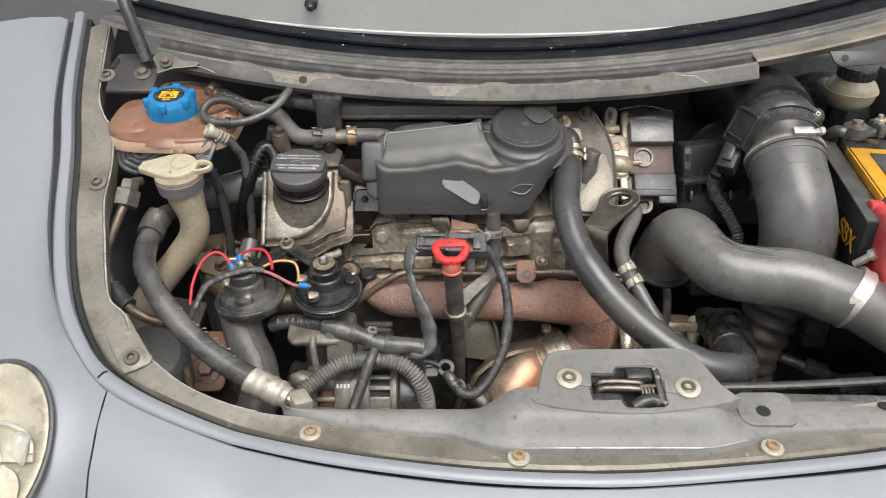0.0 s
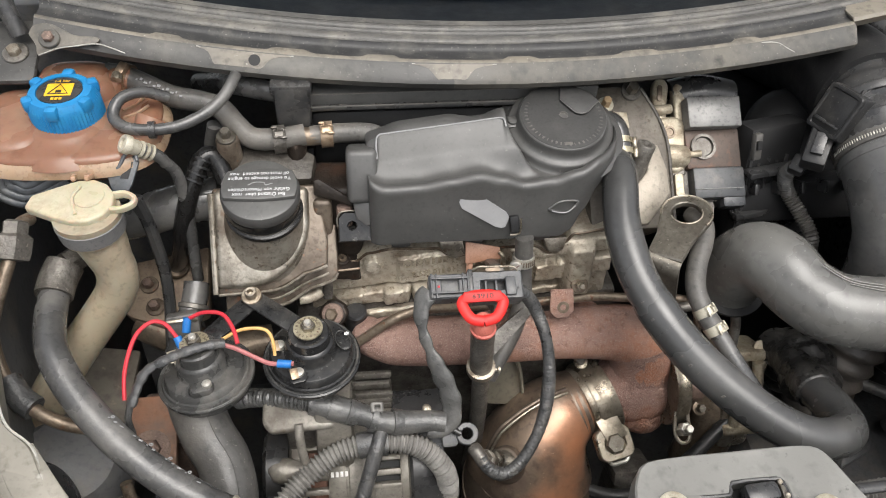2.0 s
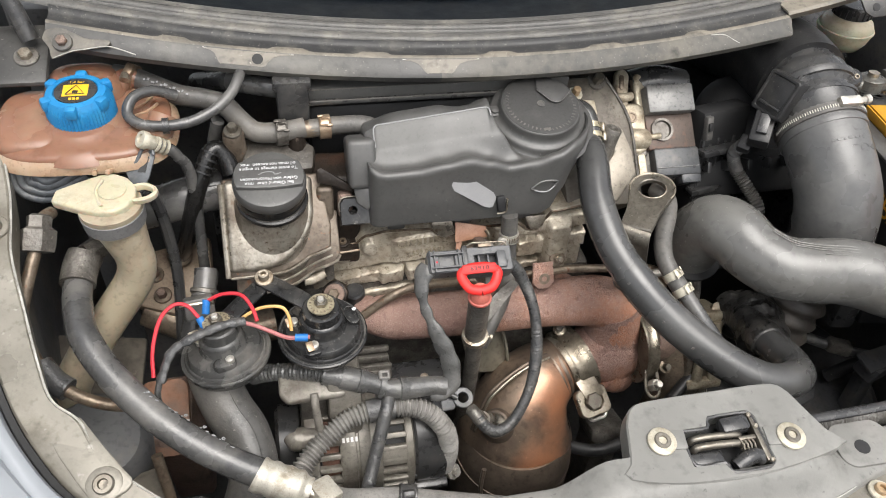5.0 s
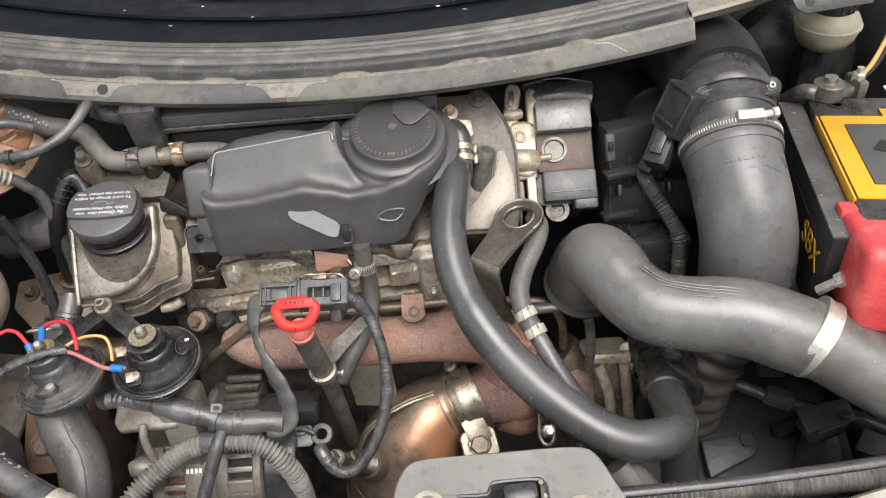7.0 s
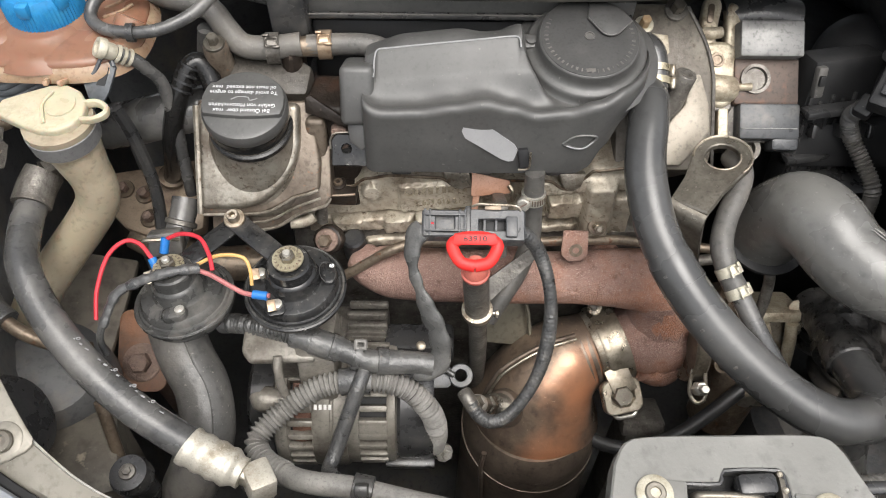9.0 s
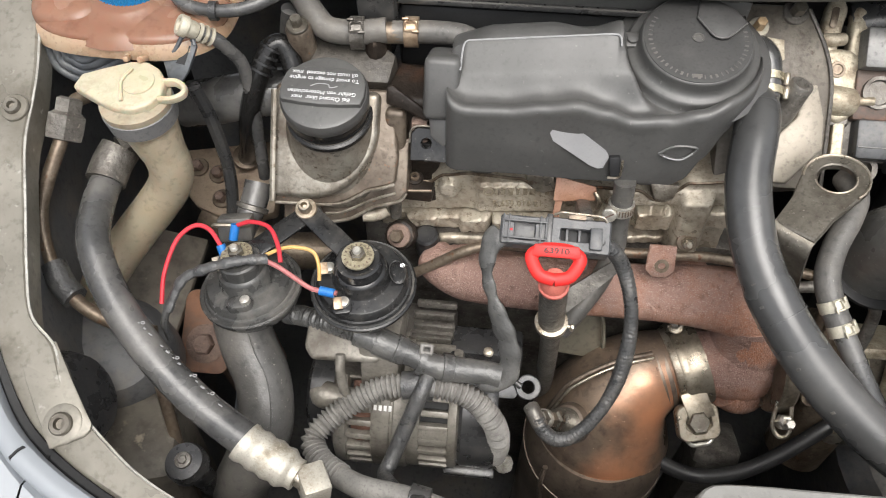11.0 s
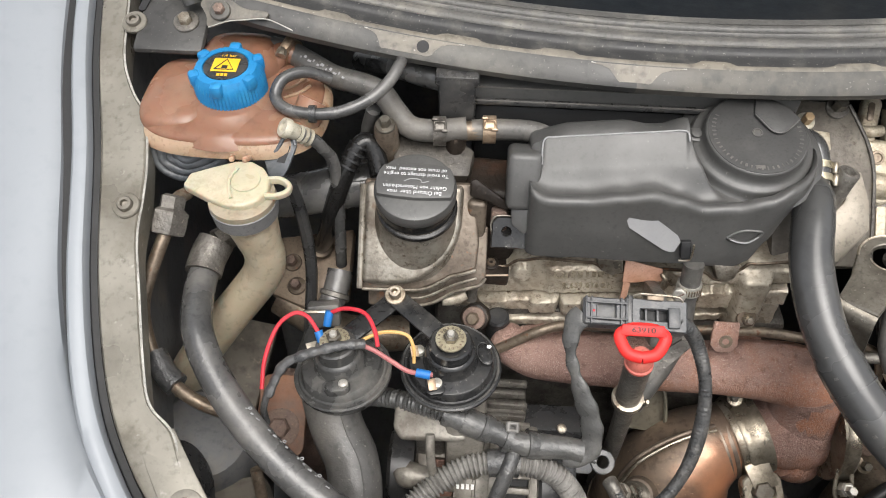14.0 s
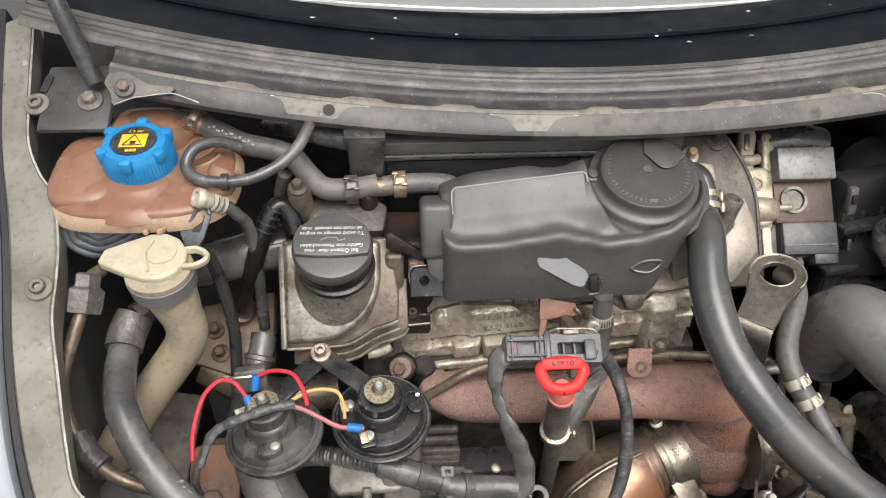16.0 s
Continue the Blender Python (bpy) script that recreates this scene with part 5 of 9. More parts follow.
part("side_step", box((0.030, 0.050, 0.052), pose(-0.091, 0.929, 0.977, -24), 0.006, 3), M_COVER, cover)
part("side_tab", plate([(-0.012, 0.010), (0.004, 0.014), (0.014, 0.0), (0.002, -0.014), (-0.010, -0.006)], 0.008, frame_of((-0.090, 0.896, 0.953), (-0.25, -0.85, 0.45)), 0.002), M_COVER, cover)
cm = frame_of(CC, LID_AXIS)
part("round_lid", lathe([(0.066, -0.0270), (0.062, -0.0245), (0.0585, -0.0232), (0.0560, -0.0218), (0.0545, -0.0195), (0.0538, -0.0165), (0.0530, -0.0146), (0.0515, -0.0136), (0.0490, -0.0130), (0.0466, -0.0116), (0.0452, -0.0092), (0.0444, -0.0064), (0.0442, -0.0028), (0.0436, -0.0008), (0.0424, 0.0), (0.004, 0.0002)], cm, 72), M_COVER, cover, "round screw lid", sharp=60)
for k in range(34):
    a = radians(152 + k * 6.9)
    part("cast_letter", box((0.0009 + 0.0005 * (k % 3), 0.0032, 0.0005), cm @ pose(0.0375 * math.cos(a), 0.0375 * math.sin(a), 0.0011, 0, 0, math.degrees(a) - 90), 0.0002), M_HOSEGREY, cover)
part("lid_top", lathe([(0.0428, -0.0012), (0.0424, 0.0006), (0.0405, 0.0009), (0.004, 0.0010)], cm, 72), M_LID, cover, "darker plastic lid face")
part("date_mark", box((0.008, 0.0032, 0.0004), cm @ pose(-0.002, -0.0365, 0.0011), 0.0001), M_HOSEGREY, cover)
part("lid_grip", plate([(-0.001, 0.020), (0.004, 0.012), (0.011, 0.002), (0.017, -0.001), (0.024, 0.001), (0.033, 0.010), (0.038, 0.016), (0.030, 0.028), (0.014, 0.038), (0.002, 0.036)], 0.004, cm @ pose(0, 0, 0.0040), 0.0012), M_LID, cover)
part("grip_edge", sweep([cm @ V(p) for p in ((-0.001, 0.019, 0.0032), (0.004, 0.0115, 0.0034), (0.011, 0.0018, 0.0034), (0.017, -0.0008, 0.0034), (0.024, 0.0012, 0.0034), (0.033, 0.0102, 0.0034), (0.038, 0.0155, 0.0032))], 0.0007, 6), M_HOSEGREY, cover, "pale grip edge")
part("lid_star", lathe([(0.0046, 0), (0.0046, 0.0016), (0.0036, 0.0016), (0.0034, 0.0010), (0.001, 0.0012)], cm, 20), M_HOSEGREY, cover)
part("lug", plate(round_poly(0.030, 0.015, 0.007), 0.008, frame_of((0.060, 0.957, 1.0125), (0, -0.3, 0.95)), 0.0015), M_COVER, cover)
bolt(cover, (0.060, 0.957, 1.0125), (0, -0.3, 0.95), 0.005, M_COVER, M_COVER, 0.002)
DM = frame_of((0.023, 0.8838, 0.9580), (0, -0.99, 0.13))
part("decal", plate([(-0.024, 0.011), (-0.022, 0.0165), (-0.016, 0.0195), (-0.007, 0.0190), (0.000, 0.0150), (0.022, -0.0020), (0.0255, -0.008), (0.022, -0.0185), (0.018, -0.0195), (0.012, -0.0175), (-0.021, 0.004)], 0.004, DM @ pose(0, 0, 0.0012)), M_DECAL, cover, "light grey blank sticker")
BM = frame_of((0.102, 0.8832, 0.9590), (0, -0.99, 0.13))
part("badge_rim", sweep([BM @ V(p) for p in ((-0.015, -0.002, 0), (-0.004, 0.0055, 0), (0.011, 0.006, 0), (0.013, 0.003, 0), (0.004, -0.0055, 0), (-0.004, -0.006, 0), (-0.015, -0.002, 0))], 0.0013, 6, 4), M_COVER, cover, "embossed badge outline")
part("badge_edge", sweep([BM @ V(p) for p in ((-0.012, -0.0035, 0.0009), (-0.004, -0.0058, 0.0010), (0.004, -0.0053, 0.0010), (0.011, 0.001, 0.0009))], 0.0007, 6, 4), M_DECAL, cover)
part("clip", box((0.009, 0.008, 0.018), frame_of((0.054, 0.8810, 0.9430), (0, -0.965, 0.26)) @ pose(0, 0, 0, 90, 0, 8), 0.0015), M_GAP, cover, "black spring clip")
part("clip_edge", sweep([(0.059, 0.8765, 0.952), (0.0595, 0.8760, 0.938), (0.057, 0.8765, 0.9335), (0.050, 0.8775, 0.932)], 0.0011, 6), M_STEEL, cover)
for x in (-0.055, 0.02, 0.09):
    part("foot", box((0.02, 0.02, 0.03), pose(x, 0.915, 0.914), 0.003), M_COVER, cover)

bk = thing("side_bracket", (-0.105, 0.905, 0.92), "small black metal bracket with a hole", "bracket")
bkm = frame_of((-0.103, 0.8985, 0.936), (0, -0.85, 0.5))
part("bracket_plate", ring_plate([(-0.014, -0.016), (-0.014, 0.008), (-0.009, 0.014), (0.012, 0.014), (0.017, 0.009), (0.020, 0.004), (0.020, -0.016)], [(0.0042 * math.cos(k * 0.785), 0.0042 * math.sin(k * 0.785)) for k in range(8)], 0.003, bkm), M_HORN, bk)
part("bracket_foot", box((0.026, 0.030, 0.010), pose(-0.101, 0.920, 0.924), 0.002), M_BLACK, bk)
part("bracket_rim", sweep([bkm @ V(p) for p in ((-0.0142, 0.0, 0.0003), (-0.0142, 0.008, 0.0003), (-0.009, 0.0142, 0.0003), (0.012, 0.0142, 0.0003), (0.017, 0.009, 0.0003))], 0.0009, 6, 3), M_OLDSTEEL, bk)

# ---- exhaust manifold, turbo, catalyst ----
man = thing("exhaust_manifold", (0.04, 0.88, 0.76), "rusty cast iron exhaust manifold", "manifold")
part("log", sweep([(-0.098, 0.893, 0.800), (-0.086, 0.880, 0.798), (-0.05, 0.873, 0.796), (0.02, 0.873, 0.792), (0.10, 0.875, 0.789), (0.16, 0.877, 0.787), (0.198, 0.877, 0.780), (0.217, 0.873, 0.764), (0.220, 0.870, 0.735)],
                  lambda s, l: 0.016 + 0.0115 * min(1, s * 9) ** 0.7 + 0.011 * max(0, (s - 0.62)) / 0.38, 30, 8, flat=0.95), M_RUST, man, sharp=70)
for x in (-0.06, 0.05, 0.15):
    part("port", sweep([(x, 0.888, 0.785), (x + 0.002, 0.905, 0.785), (x + 0.004, 0.925, 0.785)], 0.020, 16), M_RUST, man, sharp=70)
part("tab", plate([(-0.012, 0.016), (0.012, 0.016), (0.013, -0.008), (0.006, -0.015), (-0.006, -0.015), (-0.013, -0.008)], 0.004, frame_of((0.112, 0.868, 0.842), (0, -0.9, 0.43)), 0.001), M_RUST, man)
part("tab_eye", lathe([(0.0065, 0), (0.0065, 0.0016), (0.0035, 0.0018), (0.003, 0.0)], frame_of((0.113, 0.8673, 0.8385), (0, -0.9, 0.43)), 16), M_BRONZE, man)

turbo = thing("turbocharger", (0.21, 0.85, 0.69), "rusty turbocharger turbine housing", "turbocharger")
tax = V((0.94, 0.20, 0.20)).normalized()
TC = V((0.210, 0.866, 0.706))
tm = frame_of(TC, tax, (0, 0, 1))
part("turbine_housing", lathe([(0.026, -0.050), (0.030, -0.046), (0.034, -0.040), (0.036, -0.024), (0.043, -0.012), (0.047, 0.004), (0.045, 0.020), (0.038, 0.032), (0.032, 0.038), (0.031, 0.046)], tm, 40), M_RUST, turbo, sharp=70)
part("volute_neck", sweep([(0.212, 0.876, 0.775), (0.218, 0.872, 0.75), (0.218, 0.866, 0.725), (0.214, 0.858, 0.70)], 0.037, 20), M_RUST, turbo, sharp=70)
part("volute_tongue", sweep([TC + V((0.0, -0.02, -0.02)), TC + V((0.014, -0.022, -0.030)), TC + V((0.026, -0.016, -0.036))], lambda s, l: 0.026 - 0.006 * s, 18), M_RUST, turbo, sharp=70)


def band_clamp(name, centre, axis, r, width, bolt_angle, parent_label):
    root = thing(name, tuple(V(centre) - V((0, 0, r))), parent_label, "clamp")
    m = frame_of(centre, axis, (0, 0, 1))
    part("band", lathe([(r * 0.93, -width / 2), (r * 0.98, -width / 2 - 0.001), (r, -width * 0.40), (r * 0.985, -width * 0.2), (r * 0.985, width * 0.2), (r, width * 0.40), (r * 0.98, width / 2 + 0.001), (r * 0.93, width / 2)], m, 48), M_CLAMP, root)
    a = radians(bolt_angle)
    bm_ = m @ pose(r * math.cos(a), r * math.sin(a), 0, 0, 0, bolt_angle)
    return root, m, bm_


vb, vbm, vbb = band_clamp("v_band_clamp", (0.166, 0.856, 0.703), (0.93, 0.26, 0.26), 0.0445, 0.024, 0, "dull steel band clamp on the catalyst inlet")
vn = V((0.1, -0.62, 0.78))
um = frame_of((0.1735, 0.7925, 0.6965), vn, (0.95, 0.22, 0.05))
part("clamp_yoke", ring_plate(round_poly(0.042, 0.036, 0.009), [(0.0135 * math.cos(k * 0.785 + 0.39), 0.0120 * math.sin(k * 0.785 + 0.39)) for k in range(8)], 0.010, um), M_CLAMP, vb)
part("yoke_floor", box((0.034, 0.030, 0.003), um @ pose(0, 0, -0.007), 0.001), M_CLAMP, vb)
part("clamp_nut", lathe([(0.0112, -0.008), (0.0112, 0.001), (0.0098, 0.003)], um, 6), M_OLDSTEEL, vb, "steel hexagon nut", sharp=20)
part("band_tail", box((0.026, 0.030, 0.004), frame_of((0.171, 0.806, 0.706), (0.1, -0.60, 0.79), (0.9, 0.3, 0.3)), 0.001), M_CLAMP, vb)
part("clamp_bow", sweep([um @ V(p) for p in ((0.016, 0.012, -0.004), (0.012, -0.018, -0.004), (0.0, -0.022, -0.004), (-0.012, -0.018, -0.004), (-0.017, 0.012, -0.004))], 0.0022, 8), M_ZINC, vb)
bolt(vb, (0.146, 0.868, 0.748), (-0.3, -0.4, 0.85), 0.008, M_STEEL, M_DARKMETAL, 0.010)
tb, tbm, tbb = band_clamp("turbo_band_clamp", (0.2475, 0.856, 0.722), (0.99, 0.05, 0.0), 0.0515, 0.014, 0, "brass-coloured band clamp on the turbocharger")
part("t_bolt", lathe([(0.005, -0.01), (0.005, 0.014), (0.004, 0.015)], frame_of((0.250, 0.7935, 0.7085), (0.1, -0.5, 0.85)), 6), M_ZINC, tb, sharp=20)
part("bolt_nut", lathe([(0.0078, -0.004), (0.0078, 0.004), (0.006, 0.006)], frame_of((0.250, 0.7935, 0.7105), (0.1, -0.5, 0.85)), 6), M_ZINC, tb, sharp=20)
part("band_loop", sweep([(0.243, 0.810, 0.722), (0.241, 0.794, 0.704), (0.247, 0.785, 0.698), (0.256, 0.788, 0.702), (0.256, 0.806, 0.72)], 0.0022, 8), M_STEEL, tb)
comp = thing("compressor_housing", (0.30, 0.86, 0.66), "dark greasy compressor side of the turbocharger", "turbocharger")
part("centre_body", lathe([(0.036, 0), (0.036, 0.010), (0.030, 0.016), (0.032, 0.030), (0.028, 0.044), (0.014, 0.046)], frame_of((0.258, 0.868, 0.714), (0.98, 0.05, -0.05), (0, 0, 1)), 32), M_RUSTDARK, comp)
part("oil_feed", sweep([(0.20, 0.862, 0.826), (0.26, 0.858, 0.838), (0.295, 0.85, 0.835), (0.302, 0.842, 0.80), (0.300, 0.835, 0.76)], 0.0055, 10), M_DARKMETAL, comp, "thin metal oil pipe")

cat = thing("catalytic_converter", (0.084, 0.79, 0.30), "heat-tinted coppery steel catalytic converter", "catalytic converter")
INLET = frame_of((0.1575, 0.8540, 0.7010), (0.93, 0.26, 0.26), (0, 0, 1))
part("inlet_flange", lathe([(0.032, -0.014), (0.040, -0.010), (0.0415, -0.004), (0.0415, 0.003), (0.034, 0.004)], INLET, 40), M_STEEL, cat)
for s, r in ((-0.016, 0.0400), (-0.024, 0.0412), (-0.033, 0.0428)):
    part("inlet_rib", lathe([(r - 0.006, s - 0.004), (r, s - 0.002), (r, s + 0.002), (r - 0.006, s + 0.004)], INLET, 44), M_CATDARK, cat)
ELBOW = [(0.153, 0.853, 0.700), (0.138, 0.850, 0.696), (0.116, 0.842, 0.684), (0.098, 0.831, 0.660), (0.088, 0.820, 0.62), (0.085, 0.812, 0.58)]
part("elbow", sweep(ELBOW, lambda s, l: 0.036 + 0.038 * min(1, s * 1.5), 48, 8), M_CAT, cat, sharp=70)
SEAM_PATH = smooth_path(ELBOW[1:5], 6)
seam_at = [q + V((-0.30 - 0.55 * k / 18, -0.30, 0.90 - 0.35 * k / 18)).normalized() * (0.0425 + 0.0330 * min(1.0, k / 12)) for k, q in enumerate(SEAM_PATH)]
part("weld_seam", sweep(seam_at, 0.0016, 8, 2), M_STEEL, cat, "welded seam bead")
part("seam_lip", sweep([q + V((-0.001, 0.006, -0.002)) for q in seam_at], 0.0030, 10, 2), M_CATDARK, cat)
part("body", lathe([(0.066, 0.055), (0.074, 0.040), (0.0755, 0.02), (0.0755, -0.25), (0.04, -0.30)], frame_of((0.085, 0.811, 0.585), (0.02, 0.02, 1)), 48), M_CATDARK, cat, "sooty brown steel can")
part("body_seam", lathe([(0.074, -0.0015), (0.0768, -0.001), (0.0768, 0.001), (0.074, 0.0015)], frame_of((0.0852, 0.8113, 0.604), (0.05, -0.16, 1)), 56), M_CATDARK, cat)
part("body_rib", sweep([(0.031, 0.757, 0.640), (0.028, 0.752, 0.615), (0.030, 0.752, 0.585), (0.032, 0.754, 0.54)], 0.003, 8), M_CATDARK, cat)
sm = frame_of((0.0475, 0.7840, 0.6880), (-0.44, -0.42, 0.79))
o2 = thing("oxygen_sensor", (0.04, 0.755, 0.67), "steel oxygen sensor screwed into the catalyst", "sensor")
part("boss", lathe([(0.021, -0.012), (0.0195, -0.002), (0.0165, 0.002), (0.012, 0.003)], sm, 28), M_CATDARK, o2)
part("thread_rings", lathe([(0.012, 0.0)] + [p for k in range(7) for p in ((0.0140 - 0.0003 * k, 0.004 + 0.0042 * k), (0.0114 - 0.0003 * k, 0.006 + 0.0042 * k))] + [(0.008, 0.035)], sm, 24), M_OLDSTEEL, o2)
part("sensor_hex", lathe([(0.0105, 0.033), (0.0105, 0.041), (0.0078, 0.043), (0.0075, 0.060), (0.0088, 0.061), (0.0088, 0.070), (0.0070, 0.074), (0.004, 0.076)], sm, 6), M_OLDSTEEL, o2, sharp=20)
part("wire_seal", lathe([(0.0078, 0.058), (0.0092, 0.060), (0.0092, 0.066), (0.0080, 0.068)], sm, 20), M_ZINC, o2)

# ---- dipstick ----
dip = thing("oil_dipstick", (0.02, 0.83, 0.66), "red-handled oil dipstick in its dark tube", "dipstick")
dn = V((0, -0.66, 0.75)).normalized()
dm = frame_of((0.0095, 0.785, 0.923), dn)
ringp = [(0.0, -0.0105), (0.011, -0.0075), (0.0172, 0.0015), (0.0180, 0.0078), (0.0100, 0.0122), (0.0, 0.0130), (-0.0100, 0.0122), (-0.0180, 0.0078), (-0.0172, 0.0015), (-0.011, -0.0075), (0.0, -0.0105)]
part("handle_ring", sweep([dm @ V((x, y, 0)) for x, y in ringp], 0.0050, 12, 5, hint=tuple(dn), flat=0.6), M_REDPLASTIC, dip, "red plastic pull ring")
part("handle_web", plate([(-0.0170, 0.0162), (0.0170, 0.0162), (0.0195, 0.0066), (-0.0195, 0.0066)], 0.005, dm @ pose(0, 0, 0.0034), 0.0015), M_REDPLASTIC, dip)
lettering("63910", 0.0060, dm @ pose(0.0, 0.0116, 0.0036), M_GAP, dip, "raised_number", 0.0004, 1.3)
part("handle_plug", lathe([(0.0080, -0.006), (0.0108, -0.001), (0.0108, 0.006), (0.0122, 0.007), (0.0122, 0.0095), (0.0095, 0.011)], frame_of((0.0105, 0.784, 0.907), (0.05, 0.2, -1)), 24), M_PINKPLASTIC, dip, "faded red plug")
part("tube", sweep([(0.0115, 0.787, 0.895), (0.014, 0.796, 0.858), (0.0165, 0.805, 0.824), (0.020, 0.815, 0.77), (0.023, 0.832, 0.68), (0.024, 0.86, 0.58)], lambda s, l: 0.0115 if l < 0.085 else 0.009, 18), M_DARKMETAL, dip, "dark metal guide tube")
part("tube_clamp", lathe([(0.010, -0.004), (0.0145, -0.003), (0.0145, 0.004), (0.010, 0.005)], frame_of((0.0165, 0.805, 0.823), (0.06, 0.27, -1)), 20), M_STEEL, dip)
part("clamp_screw", lathe([(0.003, 0), (0.003, 0.012), (0.006, 0.013), (0.006, 0.017)], frame_of((0.0265, 0.807, 0.817), (1, -0.1, -0.1)) @ Matrix.Diagonal((0.6, 0.6, 0.6, 1)), 8), M_STEEL, dip)
part("tube_stay", plate([(-0.006, 0.0), (0.0, 0.012), (0.06, 0.055), (0.075, 0.05), (0.01, -0.01)], 0.003, frame_of((0.018, 0.818, 0.828), (0, -0.8, 0.6)) @ Matrix.Diagonal((0.75, 0.8, 1, 1))), M_DARKMETAL, dip)

hp = thing("heat_shield_stay", (0.06, 0.87, 0.66), "olive-grey sheet metal stay below the manifold", "bracket")
part("stay_plate", plate([(-0.022, 0.030), (0.014, 0.032), (0.026, 0.004), (0.030, -0.030), (0.010, -0.040), (-0.018, -0.036), (-0.026, 0.0)], 0.003, frame_of((0.050, 0.872, 0.738), (0.1, -0.85, 0.52)), 0.0008), M_DARKALU, hp)
part("stay_fold", sweep([(0.066, 0.882, 0.768), (0.076, 0.868, 0.742), (0.080, 0.854, 0.712)], 0.0022, 8), M_DARKALU, hp)
part("stay_leg", box((0.024, 0.012, 0.10), pose(0.048, 0.885, 0.66), 0.003), M_DARKMETAL, hp)

# connector pair behind the dipstick
con = thing("wiring_connector", (-0.01, 0.85, 0.885), "dark grey two-part wiring connector on a steel clip", "connector")
M_PLUG = mat("grey_connector_plastic", (0.085, 0.086, 0.088), (0.12, 0.12, 0.12), 0.42, 0.0, 60, spots=(0.19, 0.18, 0.165), spot_amount=0.3, spot_scale=60, bump=0.05)
cmx = frame_of((0.0125, 0.832, 0.905), (0, -0.5, 0.87), (1, 0.02, -0.06))
part("plug_half", ring_plate(round_poly(0.040, 0.024, 0.002), round_poly(0.016, 0.015, 0.001), 0.018, cmx @ pose(-0.027, 0.001, 0.009)), M_CONNECT, con)
part("plug_core", box((0.018, 0.017, 0.012), cmx @ pose(-0.027, 0.001, 0.0), 0.001), M_PLUG, con)
part("socket_half", ring_plate(round_poly(0.050, 0.028, 0.002), round_poly(0.030, 0.010, 0.001), 0.020, cmx @ pose(0.017, 0.0, 0.010)), M_CONNECT, con)
part("socket_core", box((0.046, 0.022, 0.010), cmx @ pose(0.017, 0.0, -0.002), 0.001), M_GAP, con)
for x in (0.007, 0.017, 0.027):
    part("socket_rib", box((0.0022, 0.011, 0.006), cmx @ pose(x, 0.0, 0.005), 0.0004), M_CONNECT, con)
part("steel_clip", sweep([cmx @ V(p) for p in ((-0.004, 0.016, 0.009), (0.002, 0.017, 0.0135), (0.012, 0.017, 0.012), (0.024, 0.017, 0.0115), (0.034, 0.016, 0.012), (0.038, 0.013, 0.010))], 0.0012, 6), M_STEEL, con, "thin spring-steel clip")
part("rust_clip", box((0.014, 0.006, 0.002), cmx @ pose(0.014, 0.0155, 0.0115), 0.0006), M_BRONZE, con)
part("lock_tab", box((0.010, 0.018, 0.004), cmx @ pose(0.030, -0.002, 0.0115), 0.001), M_CONNECT, con)
part("holder", box((0.012, 0.05, 0.05), pose(0.036, 0.862, 0.878, -30), 0.003), M_DARKMETAL, con)
for k in range(4):
    part("housing_rib", box((0.0016, 0.024, 0.004), cmx @ pose(-0.0445 + 0.0045 * k + 0.021 * (k > 1), 0.001, 0.0100), 0.0004), M_CONNECT, con)
for y in (-0.006, 0.008):
    part("lock_rail", box((0.036, 0.0018, 0.004), cmx @ pose(-0.027, y, 0.0105), 0.0004), M_CONNECT, con)
part("end_collar", box((0.005, 0.030, 0.024), cmx @ pose(-0.0075, 0.001, 0), 0.001), M_BLACK, con)


# ---- alternator ----
alt = thing("alternator", (-0.11, 0.79, 0.60), "dusty cast aluminium alternator with slotted ends", "alternator")
AX = frame_of((-0.176, 0.792, 0.694), (1, 0, 0), (0, -0.62, 0.78))
M_ALT = mat("dusty_alternator_casting", (0.185, 0.172, 0.148), (0.295, 0.276, 0.242), 0.46, 0.3, 30, spots=(0.075, 0.062, 0.048), spot_amount=0.5, spot_scale=20, bump=0.3, bump_scale=200, grain=0.25)
M_COIL = mat("dark_copper_windings", (0.10, 0.055, 0.04), (0.17, 0.085, 0.06), 0.45, 0.4, 90, bump=0.6, bump_scale=500)
part("rotor_core", lathe([(0.03, 0.006), (0.056, 0.008), (0.056, 0.114), (0.04, 0.116)], AX, 40), M_GAP, alt)
part("winding", lathe([(0.050, 0.016), (0.0600, 0.018), (0.0615, 0.026), (0.0600, 0.036), (0.050, 0.038)], AX, 60), M_COIL, alt, "copper windings behind the slots")
part("drive_end_ring", lathe([(0.030, -0.002), (0.060, -0.001), (0.066, 0.002), (0.0675, 0.006), (0.0675, 0.013), (0.064, 0.015), (0.050, 0.015)], AX, 56), M_ALT, alt)
part("stator", lathe([(0.050, 0.037), (0.0665, 0.037), (0.068, 0.039), (0.068, 0.054), (0.0665, 0.055), (0.0665, 0.057), (0.068, 0.058), (0.068, 0.068), (0.0665, 0.070), (0.050, 0.070)], AX, 60), M_ALT, alt)
part("rear_ring", lathe([(0.050, 0.069), (0.0650, 0.070), (0.0655, 0.073), (0.0655, 0.080), (0.064, 0.082), (0.050, 0.082)], AX, 56), M_ALT, alt)
part("rear_end_ring", lathe([(0.045, 0.108), (0.0635, 0.108), (0.0645, 0.110), (0.0640, 0.116), (0.060, 0.118), (0.040, 0.118)], AX, 56), M_ALT, alt)
